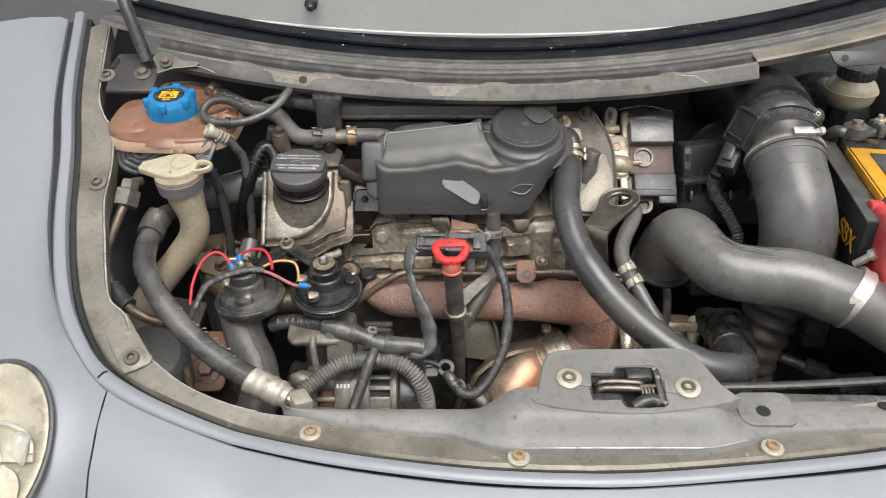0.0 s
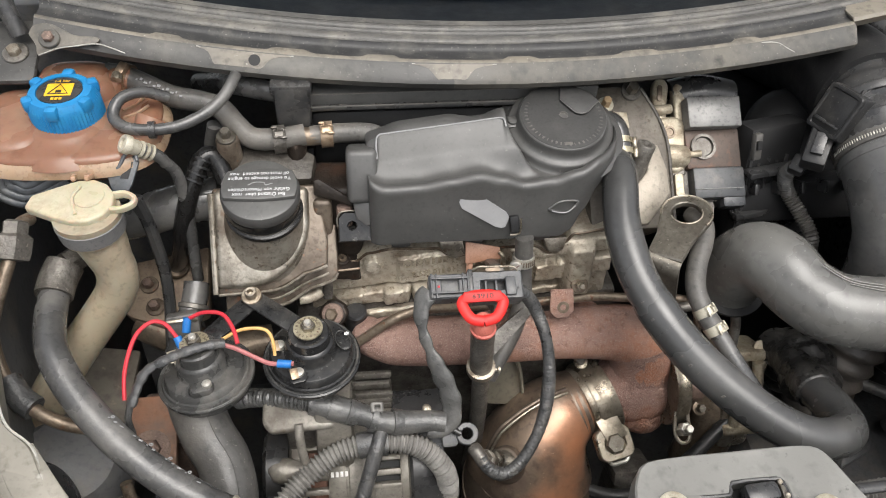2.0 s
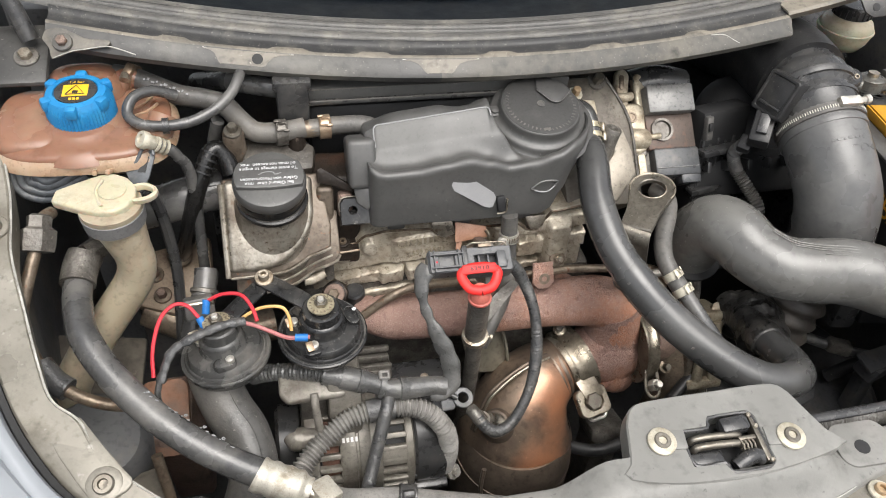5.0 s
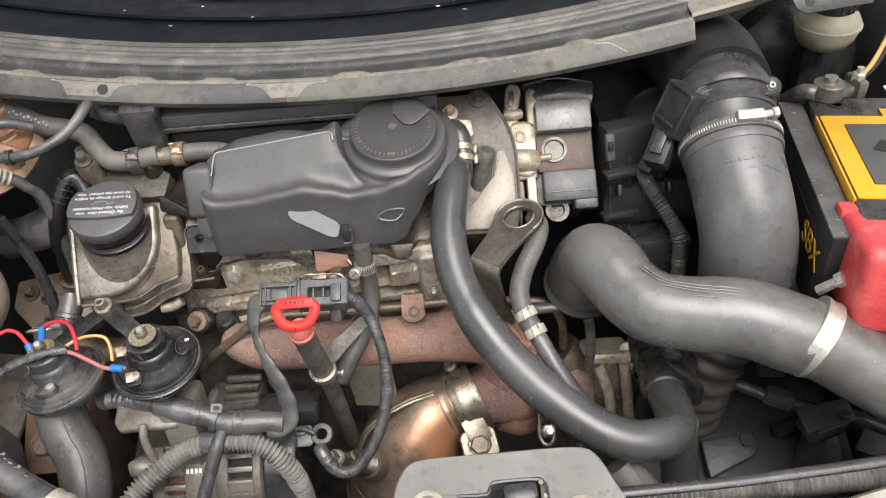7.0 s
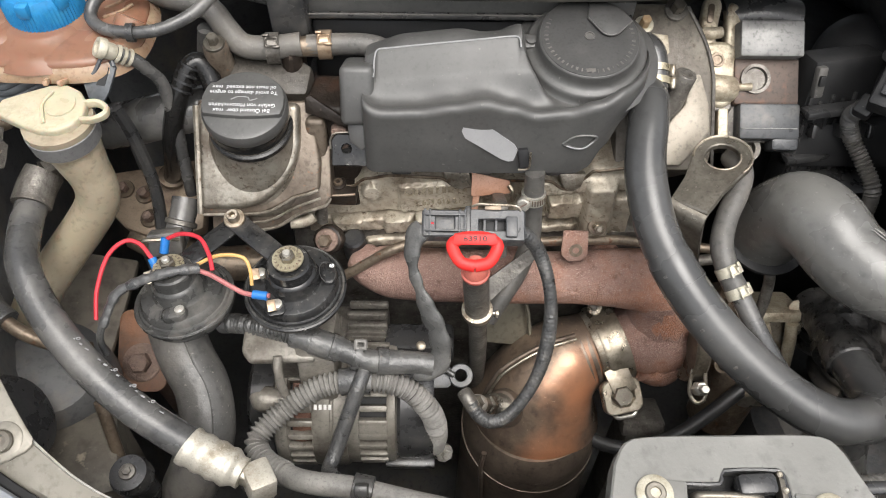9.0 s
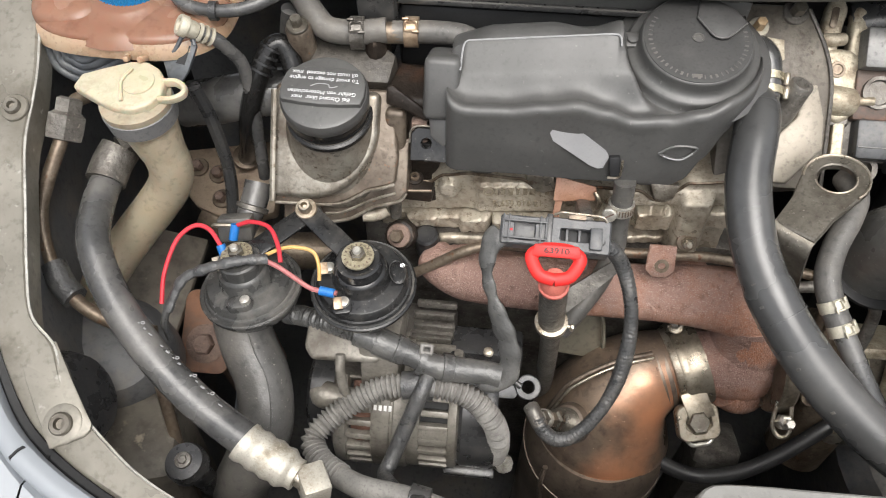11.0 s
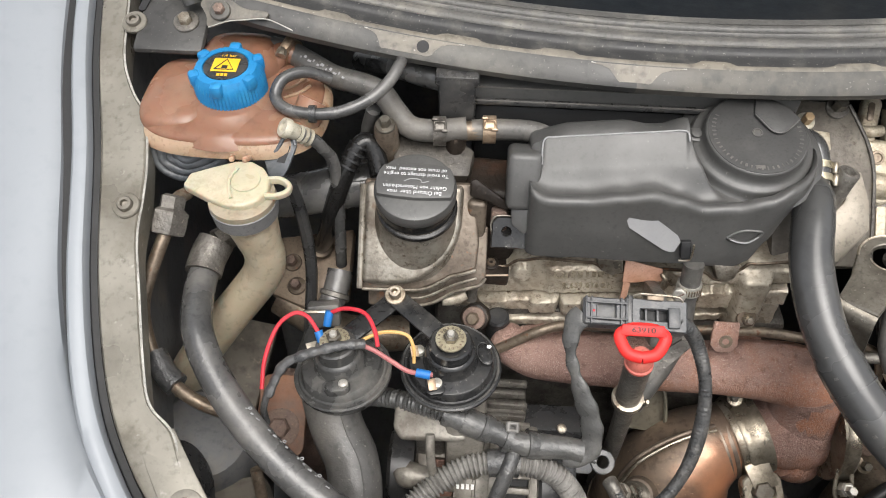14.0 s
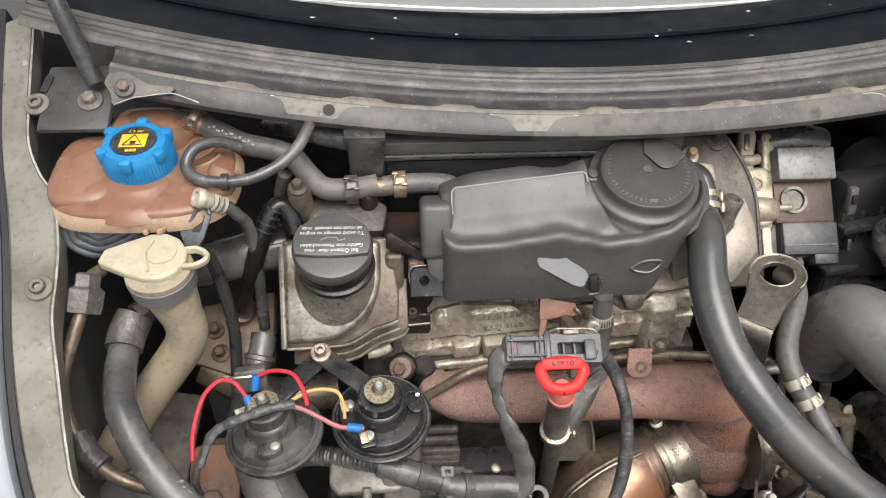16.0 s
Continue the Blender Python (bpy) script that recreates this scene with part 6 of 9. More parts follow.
for k in range(15):
    a = radians(-84 + 12.5 * k)
    for x0, w, r, h in ((0.026, 0.024, 0.0635, 0.009), (0.095, 0.028, 0.0615, 0.009)):
        part("fin", box((h, 0.0062, w), AX @ pose(r * math.cos(a), r * math.sin(a), x0, 0, 0, math.degrees(a)), 0.0014), M_ALT, alt)
part("rear_web", box((0.010, 0.020, 0.028), AX @ pose(0.0605 * math.cos(0.42), 0.0605 * math.sin(0.42), 0.095, 0, 0, math.degrees(0.42)), 0.002), M_ALT, alt)
part("rear_cap", lathe([(0.045, 0.117), (0.0600, 0.118), (0.0625, 0.121), (0.0625, 0.148), (0.0595, 0.153), (0.02, 0.154)], AX, 48), M_BLACK, alt, "black plastic rear cap")
for k in range(6):
    part("print_mark", box((0.0028, 0.0050, 0.0006), frame_of((-0.144 + 0.0046 * k, 0.7475, 0.7462), (0, -0.66, 0.75)), 0.0002), M_WHITEPAPER, alt, "worn white print")
part("mount_ear", plate([(-0.036, 0.018), (0.012, 0.024), (0.034, 0.018), (0.036, -0.004), (0.030, -0.016), (-0.028, -0.018), (-0.036, -0.008)], 0.010, frame_of((-0.160, 0.772, 0.815), (0, -0.3, 0.95)), 0.004, 3), M_ALT, alt)
part("ear_block", box((0.036, 0.05, 0.085), pose(-0.130, 0.782, 0.780, -6), 0.006), M_ALT, alt)
part("ear_web", box((0.030, 0.04, 0.075), pose(-0.162, 0.792, 0.775), 0.006), M_DARKMETAL, alt)
part("ear_hook", sweep([(-0.161, 0.755, 0.819), (-0.1605, 0.746, 0.808), (-0.159, 0.742, 0.790), (-0.157, 0.742, 0.775), (-0.153, 0.746, 0.770)], 0.0042, 10), M_ALT, alt)
part("side_lug", sweep([(-0.184, 0.752, 0.754), (-0.180, 0.751, 0.754), (-0.150, 0.749, 0.754), (-0.138, 0.749, 0.754)], lambda s, l: 0.0125 - 0.002 * (s > 0.2), 18), M_ALT, alt)
for s in (-0.172, -0.160, -0.148):
    part("lug_ring", lathe([(0.010, -0.0015), (0.0135, -0.001), (0.0135, 0.001), (0.010, 0.0015)], frame_of((s, 0.7495, 0.754), (1, 0, 0)), 22), M_ALT, alt)
part("cap_ridge", box((0.050, 0.010, 0.014), pose(-0.046, 0.733, 0.664, 20), 0.002), M_BLACK, alt)
part("cap_ridge", box((0.044, 0.010, 0.012), pose(-0.046, 0.737, 0.684, 20), 0.002), M_BLACK, alt)
part("terminal_stud", lathe([(0.006, -0.02), (0.006, 0.002), (0.0095, 0.003), (0.0095, 0.010), (0.005, 0.011), (0.005, 0.016)], frame_of((-0.016, 0.748, 0.664), (0.5, -0.7, 0.5)), 8), M_ZINC, alt, "bright terminal stud")
part("shaft_nose", lathe([(0.04, -0.03), (0.045, -0.026), (0.045, -0.004), (0.03, 0.0)], AX, 32), M_BLACK, alt, "black pulley")
sup = thing("finned_bracket", (-0.07, 0.82, 0.70), "dull finned casting behind the alternator", "engine part")
part("fin_block", box((0.060, 0.048, 0.050), pose(-0.100, 0.842, 0.728, -10), 0.005), M_DARKMETAL, sup)
for k in range(4):
    part("fin", box((0.040, 0.0065, 0.008), pose(-0.092 + 0.002 * (k % 2), 0.822 + 0.0125 * k, 0.7555 + 0.0018 * k, -10), 0.0020), M_DARKMETAL, sup)
part("end_post", box((0.010, 0.030, 0.018), pose(-0.122, 0.832, 0.755, -10), 0.003), M_ALT, sup)
part("dark_block", box((0.070, 0.036, 0.022), pose(-0.038, 0.826, 0.742, -8), 0.004), M_BLACK, sup)
part("dark_boss", lathe([(0.010, 0), (0.010, 0.014), (0.007, 0.018)], frame_of((-0.070, 0.810, 0.752), (1, 0, 0)), 16), M_BLACK, sup)
part("rivet", lathe([(0.005, -0.002), (0.005, 0.002), (0.003, 0.003)], frame_of((-0.036, 0.812, 0.756), (0, -0.4, 0.9)), 10), M_STEEL, sup)

# ---- horns ----
M_BRASSY = mat("yellow_passivated_steel", (0.36, 0.315, 0.215), (0.47, 0.425, 0.31), 0.34, 0.6, 90, spots=(0.17, 0.14, 0.09), spot_amount=0.42, spot_scale=110, bump=0.2, grain=0.3)
def horn(name, rim_c, ax, r, h, skin, label):
    root = thing(name, tuple(rim_c), label, "horn", "horns on one bracket")
    m = frame_of(rim_c, ax)
    k = r / 0.044
    prof = [(0.030, -0.014), (0.040, -0.010), (0.0425, -0.004), (0.044, -0.002), (0.044, 0.001), (0.0425, 0.0020), (0.0410, 0.0018), (0.0405, 0.0040), (0.0395, 0.0055), (0.0380, 0.0058), (0.0365, 0.0105), (0.0350, 0.0125),
            (0.0240, 0.0140), (0.0225, 0.0160), (0.0218, 0.0250), (0.0205, 0.0275), (0.0185, 0.0285), (0.0180, h - 0.008), (0.0165, h - 0.0065), (0.004, h - 0.0065)]
    part("shell", lathe([(a * k, b) for a, b in prof], m, 56), skin, root)
    part("washer", lathe([(0.0040, h - 0.0035), (0.0132, h - 0.0035), (0.0132, h - 0.0018), (0.0040, h - 0.0014)], m, 28), M_BRASSY, root, "stamped yellowish washer")
    part("nut", lathe([(0.0066, h - 0.002), (0.0066, h + 0.003), (0.0056, h + 0.004)], m, 6), M_OLDSTEEL, root, sharp=20)
    part("stud", lathe([(0.0034, h - 0.002), (0.0034, h + 0.0065), (0.0026, h + 0.0075)], m, 12), M_ZINC, root)
    return root, m


h1, h1m = horn("horn", (-0.2421, 0.7915, 0.8522), (-0.093, 0.01, 0.996), 0.0435, 0.047, M_HORNOLD, "dusty dark grey disc horn with wires")
h2, h2m = horn("horn", (-0.1467, 0.8030, 0.8562), (0.0, -0.12, 0.99), 0.0455, 0.047, M_HORN, "glossy black disc horn with a zinc washer")
part("raised_lobe", plate(round_poly(0.022, 0.014, 0.0065), 0.010, h1m @ pose(0.002, -0.028, 0.0185, 0, 0, 8), 0.003), M_HORNOLD, h1)
part("rivet", lathe([(0.0042, 0.018), (0.0042, 0.0215), (0.002, 0.0225)], h1m @ pose(0.008, -0.028, 0), 14), M_ZINC, h1)
part("raised_lobe", plate(round_poly(0.012, 0.022, 0.0055), 0.008, h2m @ pose(0.030, 0.004, 0.0185, 0, 0, 20), 0.002), M_HORN, h2)
for x, y in ((-0.028, 0.004), (-0.010, -0.028)):
    part("rivet", lathe([(0.0046, 0.012), (0.0046, 0.0185), (0.003, 0.019)], h2m @ pose(x, y, 0), 14), M_ZINC, h2)
    part("spade_terminal", box((0.007, 0.010, 0.0016), h2m @ pose(x - 0.004, y - 0.003, 0.0195, 20, 10, 20), 0.0003), M_COPPER, h2)
part("inner_edge", lathe([(0.0352, 0.0122), (0.0362, 0.0120), (0.0364, 0.0132), (0.0352, 0.0136)], h2m, 48), M_HORN, h2)
part("lobe_edge", sweep([h2m @ V((0.030 + 0.0062 * math.cos(a) * 1.0 - 0.0036 * math.sin(a), 0.004 + 0.0108 * math.sin(a) + 0.002 * math.cos(a), 0.0186)) for a in [2 * math.pi * k / 16 for k in range(17)]], 0.0005, 5, 2), M_HORNOLD, h2)
part("paint_chip", plate([(-0.002, -0.0015), (0.0015, -0.002), (0.002, 0.001), (0.0, 0.002), (-0.0022, 0.001)], 0.0004, h2m @ pose(0.0335, 0.011, 0.0189)), M_WHITEPAPER, h2)
part("terminal_seat", plate(round_poly(0.016, 0.022, 0.004), 0.006, h2m @ pose(-0.012, -0.027, 0.0155, 0, 0, 12), 0.001), M_HORN, h2)
for x, y in ((-0.022, 0.016), (-0.006, 0.028)):
    part("spade_terminal", box((0.010, 0.012, 0.0016), h1m @ pose(x - 0.004, y - 0.006, 0.021, 25, 10, 30), 0.0003), M_STEEL, h1)
    part("rivet", lathe([(0.0046, 0.012), (0.0046, 0.0185), (0.003, 0.019)], h1m @ pose(x, y - 0.010, 0), 14), M_ZINC, h1)

for hm_, hh in ((h1m, h1), (h2m, h2)):
    for k in range(18):
        a = radians(20 * k + 6)
        part("stamp", box((0.0007 + 0.0004 * (k % 3), 0.0020, 0.0004), hm_ @ pose(0.0104 * math.cos(a), 0.0104 * math.sin(a), 0.047 - 0.0016, 0, 0, math.degrees(a) - 90)), M_BRONZE, hh)
    part("rim_bead", lathe([(0.0425, 0.0016), (0.0437, 0.0022), (0.0440, 0.0030), (0.0434, 0.0036), (0.0420, 0.0030)], hm_ @ Matrix.Diagonal((1.0, 1.0, 1.0, 1)), 56), M_HORNOLD, hh)

hb = thing("horn_bracket", (-0.2, 0.82, 0.888), "black steel strap bracket that carries the horns", "bracket")
PB = V((-0.200, 0.8445, 0.900))
for tip in ((-0.2465, 0.7922, 0.8960), (-0.1467, 0.7980, 0.8995)):
    t_ = V(tip)
    d = (t_ - PB)
    L = d.length
    mm = frame_of(PB + V((0, 0, -0.001 if tip[0] > -0.2 else -0.0045)), V((0, -0.12, 1)), d)
    part("strap", plate([(-0.009, -0.0055), (-0.0055, -0.009), (L * 0.5, -0.0095), (L, -0.009), (L + 0.008, 0.0), (L, 0.009), (L * 0.5, 0.0095), (-0.0055, 0.009), (-0.009, 0.0055)], 0.003, mm, 0.0008), M_HORN, hb)
bolt(hb, PB + V((0, 0, 0.0)), (0, -0.35, 0.93), 0.0095, M_STEEL, M_STEEL, 0.010, torx=True, label="oily flange bolt")
part("spacer", lathe([(0.008, -0.03), (0.008, -0.002)], frame_of(PB, (0, -0.6, 0.8)), 16), M_DARKMETAL, hb)


def wire(name, pts, r, material, label, category="wire", seg=8):
    return solo(name, sweep(pts, r, seg, 6), material, label, category)


def tube_thing(name, pts, r, material, label, category="hose", seg=18, n=6, flat=1.0):
    root = thing(name, tuple(pts[0]), label, category)
    part("tube", sweep(pts, r, seg, n, flat=flat), material, root, sharp=60)
    if r > 0.018:
        part("mould_line", sweep([V(q) + V((0.45, -0.55, 0.70)).normalized() * (r * 0.992) for q in pts], 0.0009, 6, n), material, root)
    return root


hw = thing("horn_wiring", (-0.24, 0.79, 0.885), "red, pink and yellow horn wires in loose black tape", "wiring")
part("red_wire", sweep([(-0.306, 0.758, 0.866), (-0.305, 0.776, 0.884), (-0.297, 0.797, 0.902), (-0.284, 0.808, 0.909), (-0.272, 0.808, 0.906), (-0.262, 0.800, 0.896)], 0.0019, 8), M_REDWIRE, hw, "red wire")
part("red_wire", sweep([(-0.254, 0.822, 0.898), (-0.240, 0.820, 0.906), (-0.222, 0.812, 0.910), (-0.212, 0.798, 0.905), (-0.208, 0.786, 0.898)], 0.0019, 8), M_REDWIRE, hw, "red wire")
part("pink_wire", sweep([(-0.222, 0.789, 0.895), (-0.210, 0.785, 0.893), (-0.195, 0.778, 0.889), (-0.180, 0.772, 0.885), (-0.160, 0.770, 0.885)], 0.0021, 8), M_PINKWIRE, hw, "dusty pink wire")
part("yellow_wire", sweep([(-0.224, 0.792, 0.897), (-0.208, 0.798, 0.902), (-0.194, 0.799, 0.903), (-0.183, 0.797, 0.901), (-0.178, 0.790, 0.894), (-0.177, 0.782, 0.884)], 0.0016, 8), M_YELWIRE, hw, "yellow wire")
part("tape_sleeve", sweep([(-0.300, 0.753, 0.864), (-0.288, 0.770, 0.884), (-0.270, 0.776, 0.893), (-0.250, 0.780, 0.899), (-0.235, 0.785, 0.899), (-0.220, 0.790, 0.896)], lambda s, l: 0.0044 + 0.0007 * math.sin(l * 420) * math.sin(l * 150 + 1), 10, 22, flat=0.8), M_WIRE, hw, "crumpled black tape")
part("tape_tail", sweep([(-0.300, 0.755, 0.866), (-0.304, 0.748, 0.852), (-0.303, 0.745, 0.835)], 0.003, 8), M_WIRE, hw)
for p, q in (((-0.262, 0.800, 0.897), (-0.257, 0.792, 0.888)), ((-0.256, 0.823, 0.898), (-0.258, 0.815, 0.887)), ((-0.174, 0.771, 0.8855), (-0.162, 0.7695, 0.8850))):
    part("crimp_sleeve", sweep([p, q], 0.0038, 12, 2), M_BLUETERM, hw, "blue crimp sleeve")

# ---- wiring over the alternator ----
loom = thing("engine_loom", (-0.10, 0.765, 0.79), "dusty black taped wiring loom", "wiring")
part("loom_sleeve", sweep([(-0.222, 0.805, 0.800), (-0.205, 0.796, 0.812), (-0.180, 0.786, 0.820), (-0.155, 0.778, 0.823), (-0.146, 0.775, 0.823)], lambda s, l: 0.0085 + 0.0012 * math.sin(l * 2 * math.pi / 0.0038), 14, 20), M_TAPE, loom, "ribbed conduit", sharp=80)
part("loom_trunk", sweep([(-0.150, 0.776, 0.823), (-0.138, 0.773, 0.821), (-0.118, 0.769, 0.816), (-0.100, 0.766, 0.811), (-0.085, 0.762, 0.805), (-0.060, 0.762, 0.801), (-0.038, 0.763, 0.799), (-0.024, 0.762, 0.797)], lambda s, l: 0.0115 + 0.0014 * math.sin(l * 75) * math.sin(l * 31) - 0.003 * max(0.0, s - 0.6), 16, 12), M_TAPE, loom, sharp=80)
for k, (c, ax) in enumerate((((-0.128, 0.771, 0.8185), (0.9, -0.2, -0.25)), ((-0.112, 0.768, 0.8145), (0.85, -0.1, -0.35)), ((-0.070, 0.762, 0.8025), (0.9, 0.1, -0.2)))):
    part("tape_turn", lathe([(0.0112, -0.005), (0.0128, -0.0045), (0.0124, 0.0045), (0.0112, 0.005)], frame_of(c, ax), 22), M_TAPE, loom)
part("riser", sweep([(-0.040, 0.760, 0.795), (-0.028, 0.758, 0.794), (-0.019, 0.762, 0.800), (-0.0165, 0.768, 0.812), (-0.020, 0.776, 0.828), (-0.030, 0.788, 0.850), (-0.040, 0.803, 0.872), (-0.043, 0.814, 0.888), (-0.040, 0.824, 0.900), (-0.033, 0.830, 0.907)], lambda s, l: 0.0100 - 0.0045 * window(s, 0.55, 0.85, 0.2) + 0.0008 * math.sin(l * 300), 14, 12, flat=0.42, hint=(0.5, -0.6, 0.6)), M_TAPE, loom, "creased flat tape", sharp=80)
part("zip_strap", lathe([(0.0120, -0.0028), (0.0134, -0.0028), (0.0134, 0.0028), (0.0120, 0.0028)], frame_of((-0.092, 0.764, 0.8080), (0.9, -0.15, -0.28)), 24), M_TAPE, loom)
part("zip_buckle", ring_plate(round_poly(0.012, 0.010, 0.002), round_poly(0.005, 0.0035, 0.0008), 0.005, frame_of((-0.088, 0.7655, 0.8230), (0.15, -0.45, 0.88))), M_CONDUIT, loom, "pale cable-tie buckle")
part("red_core", sweep([(-0.037, 0.827, 0.904), (-0.030, 0.829, 0.911), (-0.024, 0.829, 0.913)], 0.0015, 6), M_REDWIRE, loom)
eye = thing("loom_bracket", (-0.02, 0.78, 0.74), "grey moulded strip with an eye end", "bracket")
em = frame_of((-0.005, 0.784, 0.7460), (0, -0.5, 0.87))
part("strip", plate([(-0.075, 0.009), (-0.004, 0.011), (-0.001, 0.007), (-0.001, -0.009), (-0.004, -0.012), (-0.05, -0.013)], 0.006, em, 0.0015), M_CONNECT, eye)
part("strip_rib", box((0.022, 0.004, 0.004), em @ pose(-0.020, 0.002, 0.0015), 0.001), M_CONNECT, eye)
part("strip_rib", sweep([em @ V(p) for p in ((-0.050, 0.004, 0.003), (-0.030, 0.0075, 0.0035), (-0.010, 0.006, 0.0035), (0.002, 0.0, 0.003))], 0.0030, 10), M_TAPE, eye)
part("eye_ring", lathe([(0.0058, -0.006), (0.0118, -0.006), (0.0118, 0.001), (0.0108, 0.002), (0.0066, 0.002), (0.0058, 0.001), (0.0058, -0.006)], em @ pose(0.0085, 0.0, 0), 26, cap=False), M_CONNECT, eye)
part("strip_post", box((0.012, 0.012, 0.06), pose(-0.045, 0.795, 0.728), 0.002), M_DARKMETAL, eye)

cond = thing("corrugated_conduit", (-0.1, 0.74, 0.75), "dusty grey corrugated conduit looped over the alternator", "wiring")
rib = lambda s, l: 0.0096 + 0.0017 * math.sin(l * 2 * math.pi / 0.0044)  # noqa: E731
part("loop", sweep([(-0.022, 0.747, 0.675), (-0.020, 0.742, 0.715), (-0.027, 0.742, 0.752), (-0.050, 0.750, 0.778), (-0.085, 0.752, 0.786), (-0.125, 0.748, 0.782), (-0.158, 0.732, 0.768), (-0.181, 0.708, 0.757), (-0.172, 0.688, 0.755), (-0.150, 0.672, 0.762)],
                    rib, 14, 46), M_CONDUIT, cond, sharp=80)
part("lower_run", sweep([(-0.158, 0.677, 0.760), (-0.142, 0.667, 0.765), (-0.123, 0.660, 0.770), (-0.090, 0.656, 0.770), (-0.054, 0.650, 0.764), (0.005, 0.642, 0.752), (0.06, 0.635, 0.74)], 0.0098, 14), M_CONDUIT, cond, "smooth taped lower run")
part("loop_sleeve", sweep([(-0.108, 0.751, 0.7845), (-0.094, 0.752, 0.786), (-0.080, 0.752, 0.785)], 0.0125, 16, 3), M_WIRE, cond)
part("loop_clip", lathe([(0.0098, -0.009), (0.0125, -0.008), (0.0125, 0.008), (0.0098, 0.009)], frame_of((-0.082, 0.655, 0.7695), (1, -0.15, -0.12)), 18), M_BLACK, cond)
part("clip_latch", box((0.012, 0.010, 0.012), pose(-0.082, 0.648, 0.783, 40), 0.002), M_BLACK, cond)
part("strap", sweep([(-0.083, 0.762, 0.800), (-0.090, 0.742, 0.793), (-0.101, 0.722, 0.768), (-0.112, 0.700, 0.745), (-0.116, 0.685, 0.742), (-0.106, 0.668, 0.758)], 0.007, 10, 6), M_WIRE, cond)

sw = thing("sensor_cable", (0.05, 0.78, 0.77), "black taped cable from the connector to the exhaust sensor", "wiring")
bumpy = lambda s, l: 0.0063 + 0.0004 * (((l * 260) % 1.0) - 0.5) + 0.0005 * math.sin(l * 62)  # noqa: E731
part("cable", sweep([(0.046, 0.826, 0.908), (0.058, 0.827, 0.899), (0.070, 0.825, 0.880), (0.079, 0.811, 0.858), (0.083, 0.797, 0.832), (0.081, 0.780, 0.805), (0.074, 0.764, 0.782), (0.062, 0.750, 0.762), (0.046, 0.739, 0.746), (0.030, 0.736, 0.742), (0.018, 0.741, 0.748), (0.012, 0.748, 0.756)], bumpy, 12, 34), M_WIRE, sw, sharp=80)
part("cable_end", sweep([(0.015, 0.744, 0.751), (0.009, 0.752, 0.757), (0.006, 0.758, 0.757)], 0.0072, 12), M_DARKMETAL, sw)

# ---- coolant tank ----
tank = thing("coolant_tank", (-0.365, 0.96, 0.93), "amber-brown plastic coolant expansion tank", "tank")
TM = frame_of((-0.366, 0.962, 1.0), (0.02, -0.10, 1))
def squash(c, p):
    return math.copysign(abs(c) ** p, c)


def tank_shell(name, rx, ry, up, down, taper, m):
    """A rounded box-like shell with its seam at z = 0; the lower half tapers."""
    bm = bmesh.new()
    bmesh.ops.create_uvsphere(bm, u_segments=52, v_segments=30, radius=1.0)
    for v in bm.verts:
        x, y, z = v.co
        s = 1 - taper * min(1.0, max(0.0, -z) * 1.2)
        v.co = V((rx * squash(x, 0.62) * s, ry * squash(y, 0.7) * s, (up if z > 0 else down) * squash(z, 0.55)))
    bmesh.ops.transform(bm, matrix=m, verts=bm.verts)
    return part(name, bm, M_TANK, tank, sharp=80)


SEAM = TM @ pose(0.007, 0.006, 0.016)
tank_shell("tank_body", 0.081, 0.062, 0.013, 0.050, 0.50, SEAM)
tank_shell("back_dome", 0.040, 0.034, 0.042, 0.03, 0.1, pose(-0.362, 1.014, 1.012))
tank_shell("side_lobe", 0.034, 0.050, 0.019, 0.02, 0.1, TM @ pose(-0.040, 0.006, 0.016))
part("neck_dome", lathe([(0.060, 0.016), (0.054, 0.023), (0.046, 0.0265), (0.036, 0.0285), (0.033, 0.031), (0.030, 0.032)], TM @ pose(0.006, -0.002, 0), 44), M_TANK, tank, sharp=70)
skirt = []
for k in range(61):
    a = 2 * math.pi * k / 60
    skirt.append([SEAM @ V((0.0815 * f * squash(math.cos(a), 0.62), 0.0625 * f * squash(math.sin(a), 0.7), z)) for f, z in ((0.97, 0.0045), (1.02, 0.0012), (1.065, -0.0035), (1.075, -0.0085))])
part("skirt", loft(skirt, thick=0.0012), M_TANKEDGE, tank, "paler moulded skirt", sharp=60)
part("hose_spigot", sweep([(-0.335, 1.005, 1.03), (-0.325, 1.02, 1.038), (-0.312, 1.022, 1.037)], 0.011, 16), M_TANK, tank)
part("side_pipe", sweep([(-0.305, 0.955, 1.0), (-0.29, 0.945, 1.015), (-0.282, 0.955, 1.03)], 0.014, 14), M_TANK, tank)
for x, a in ((-0.345, 10), (-0.331, -14)):
    part("lug", box((0.0045, 0.016, 0.005), pose(x, 0.8995, 1.0045, -20, 0, a), 0.0015), M_TANKEDGE, tank)
for k, pts in enumerate((((-0.052, -0.030), (-0.047, -0.010), (-0.045, 0.012), (-0.048, 0.030)), ((0.048, -0.004), (0.060, 0.004), (0.068, 0.016)), ((0.046, 0.008), (0.056, 0.018), (0.062, 0.030)))):
    part("mould_crease", sweep([SEAM @ V((x, y, 0.0125 - 0.02 * max(0.0, abs(x) - 0.05))) for x, y in pts], 0.0016, 6), M_TANKEDGE, tank)
bc = thing("blue_screw_cap", (-0.360, 0.957, 1.034), "bright blue ribbed coolant cap with a yellow warning label", "cap")
BCM = frame_of((-0.3585, 0.9610, 1.0575), (0.0, -0.14, 0.99))
bm = bmesh.new()
segs = 120
rings = []
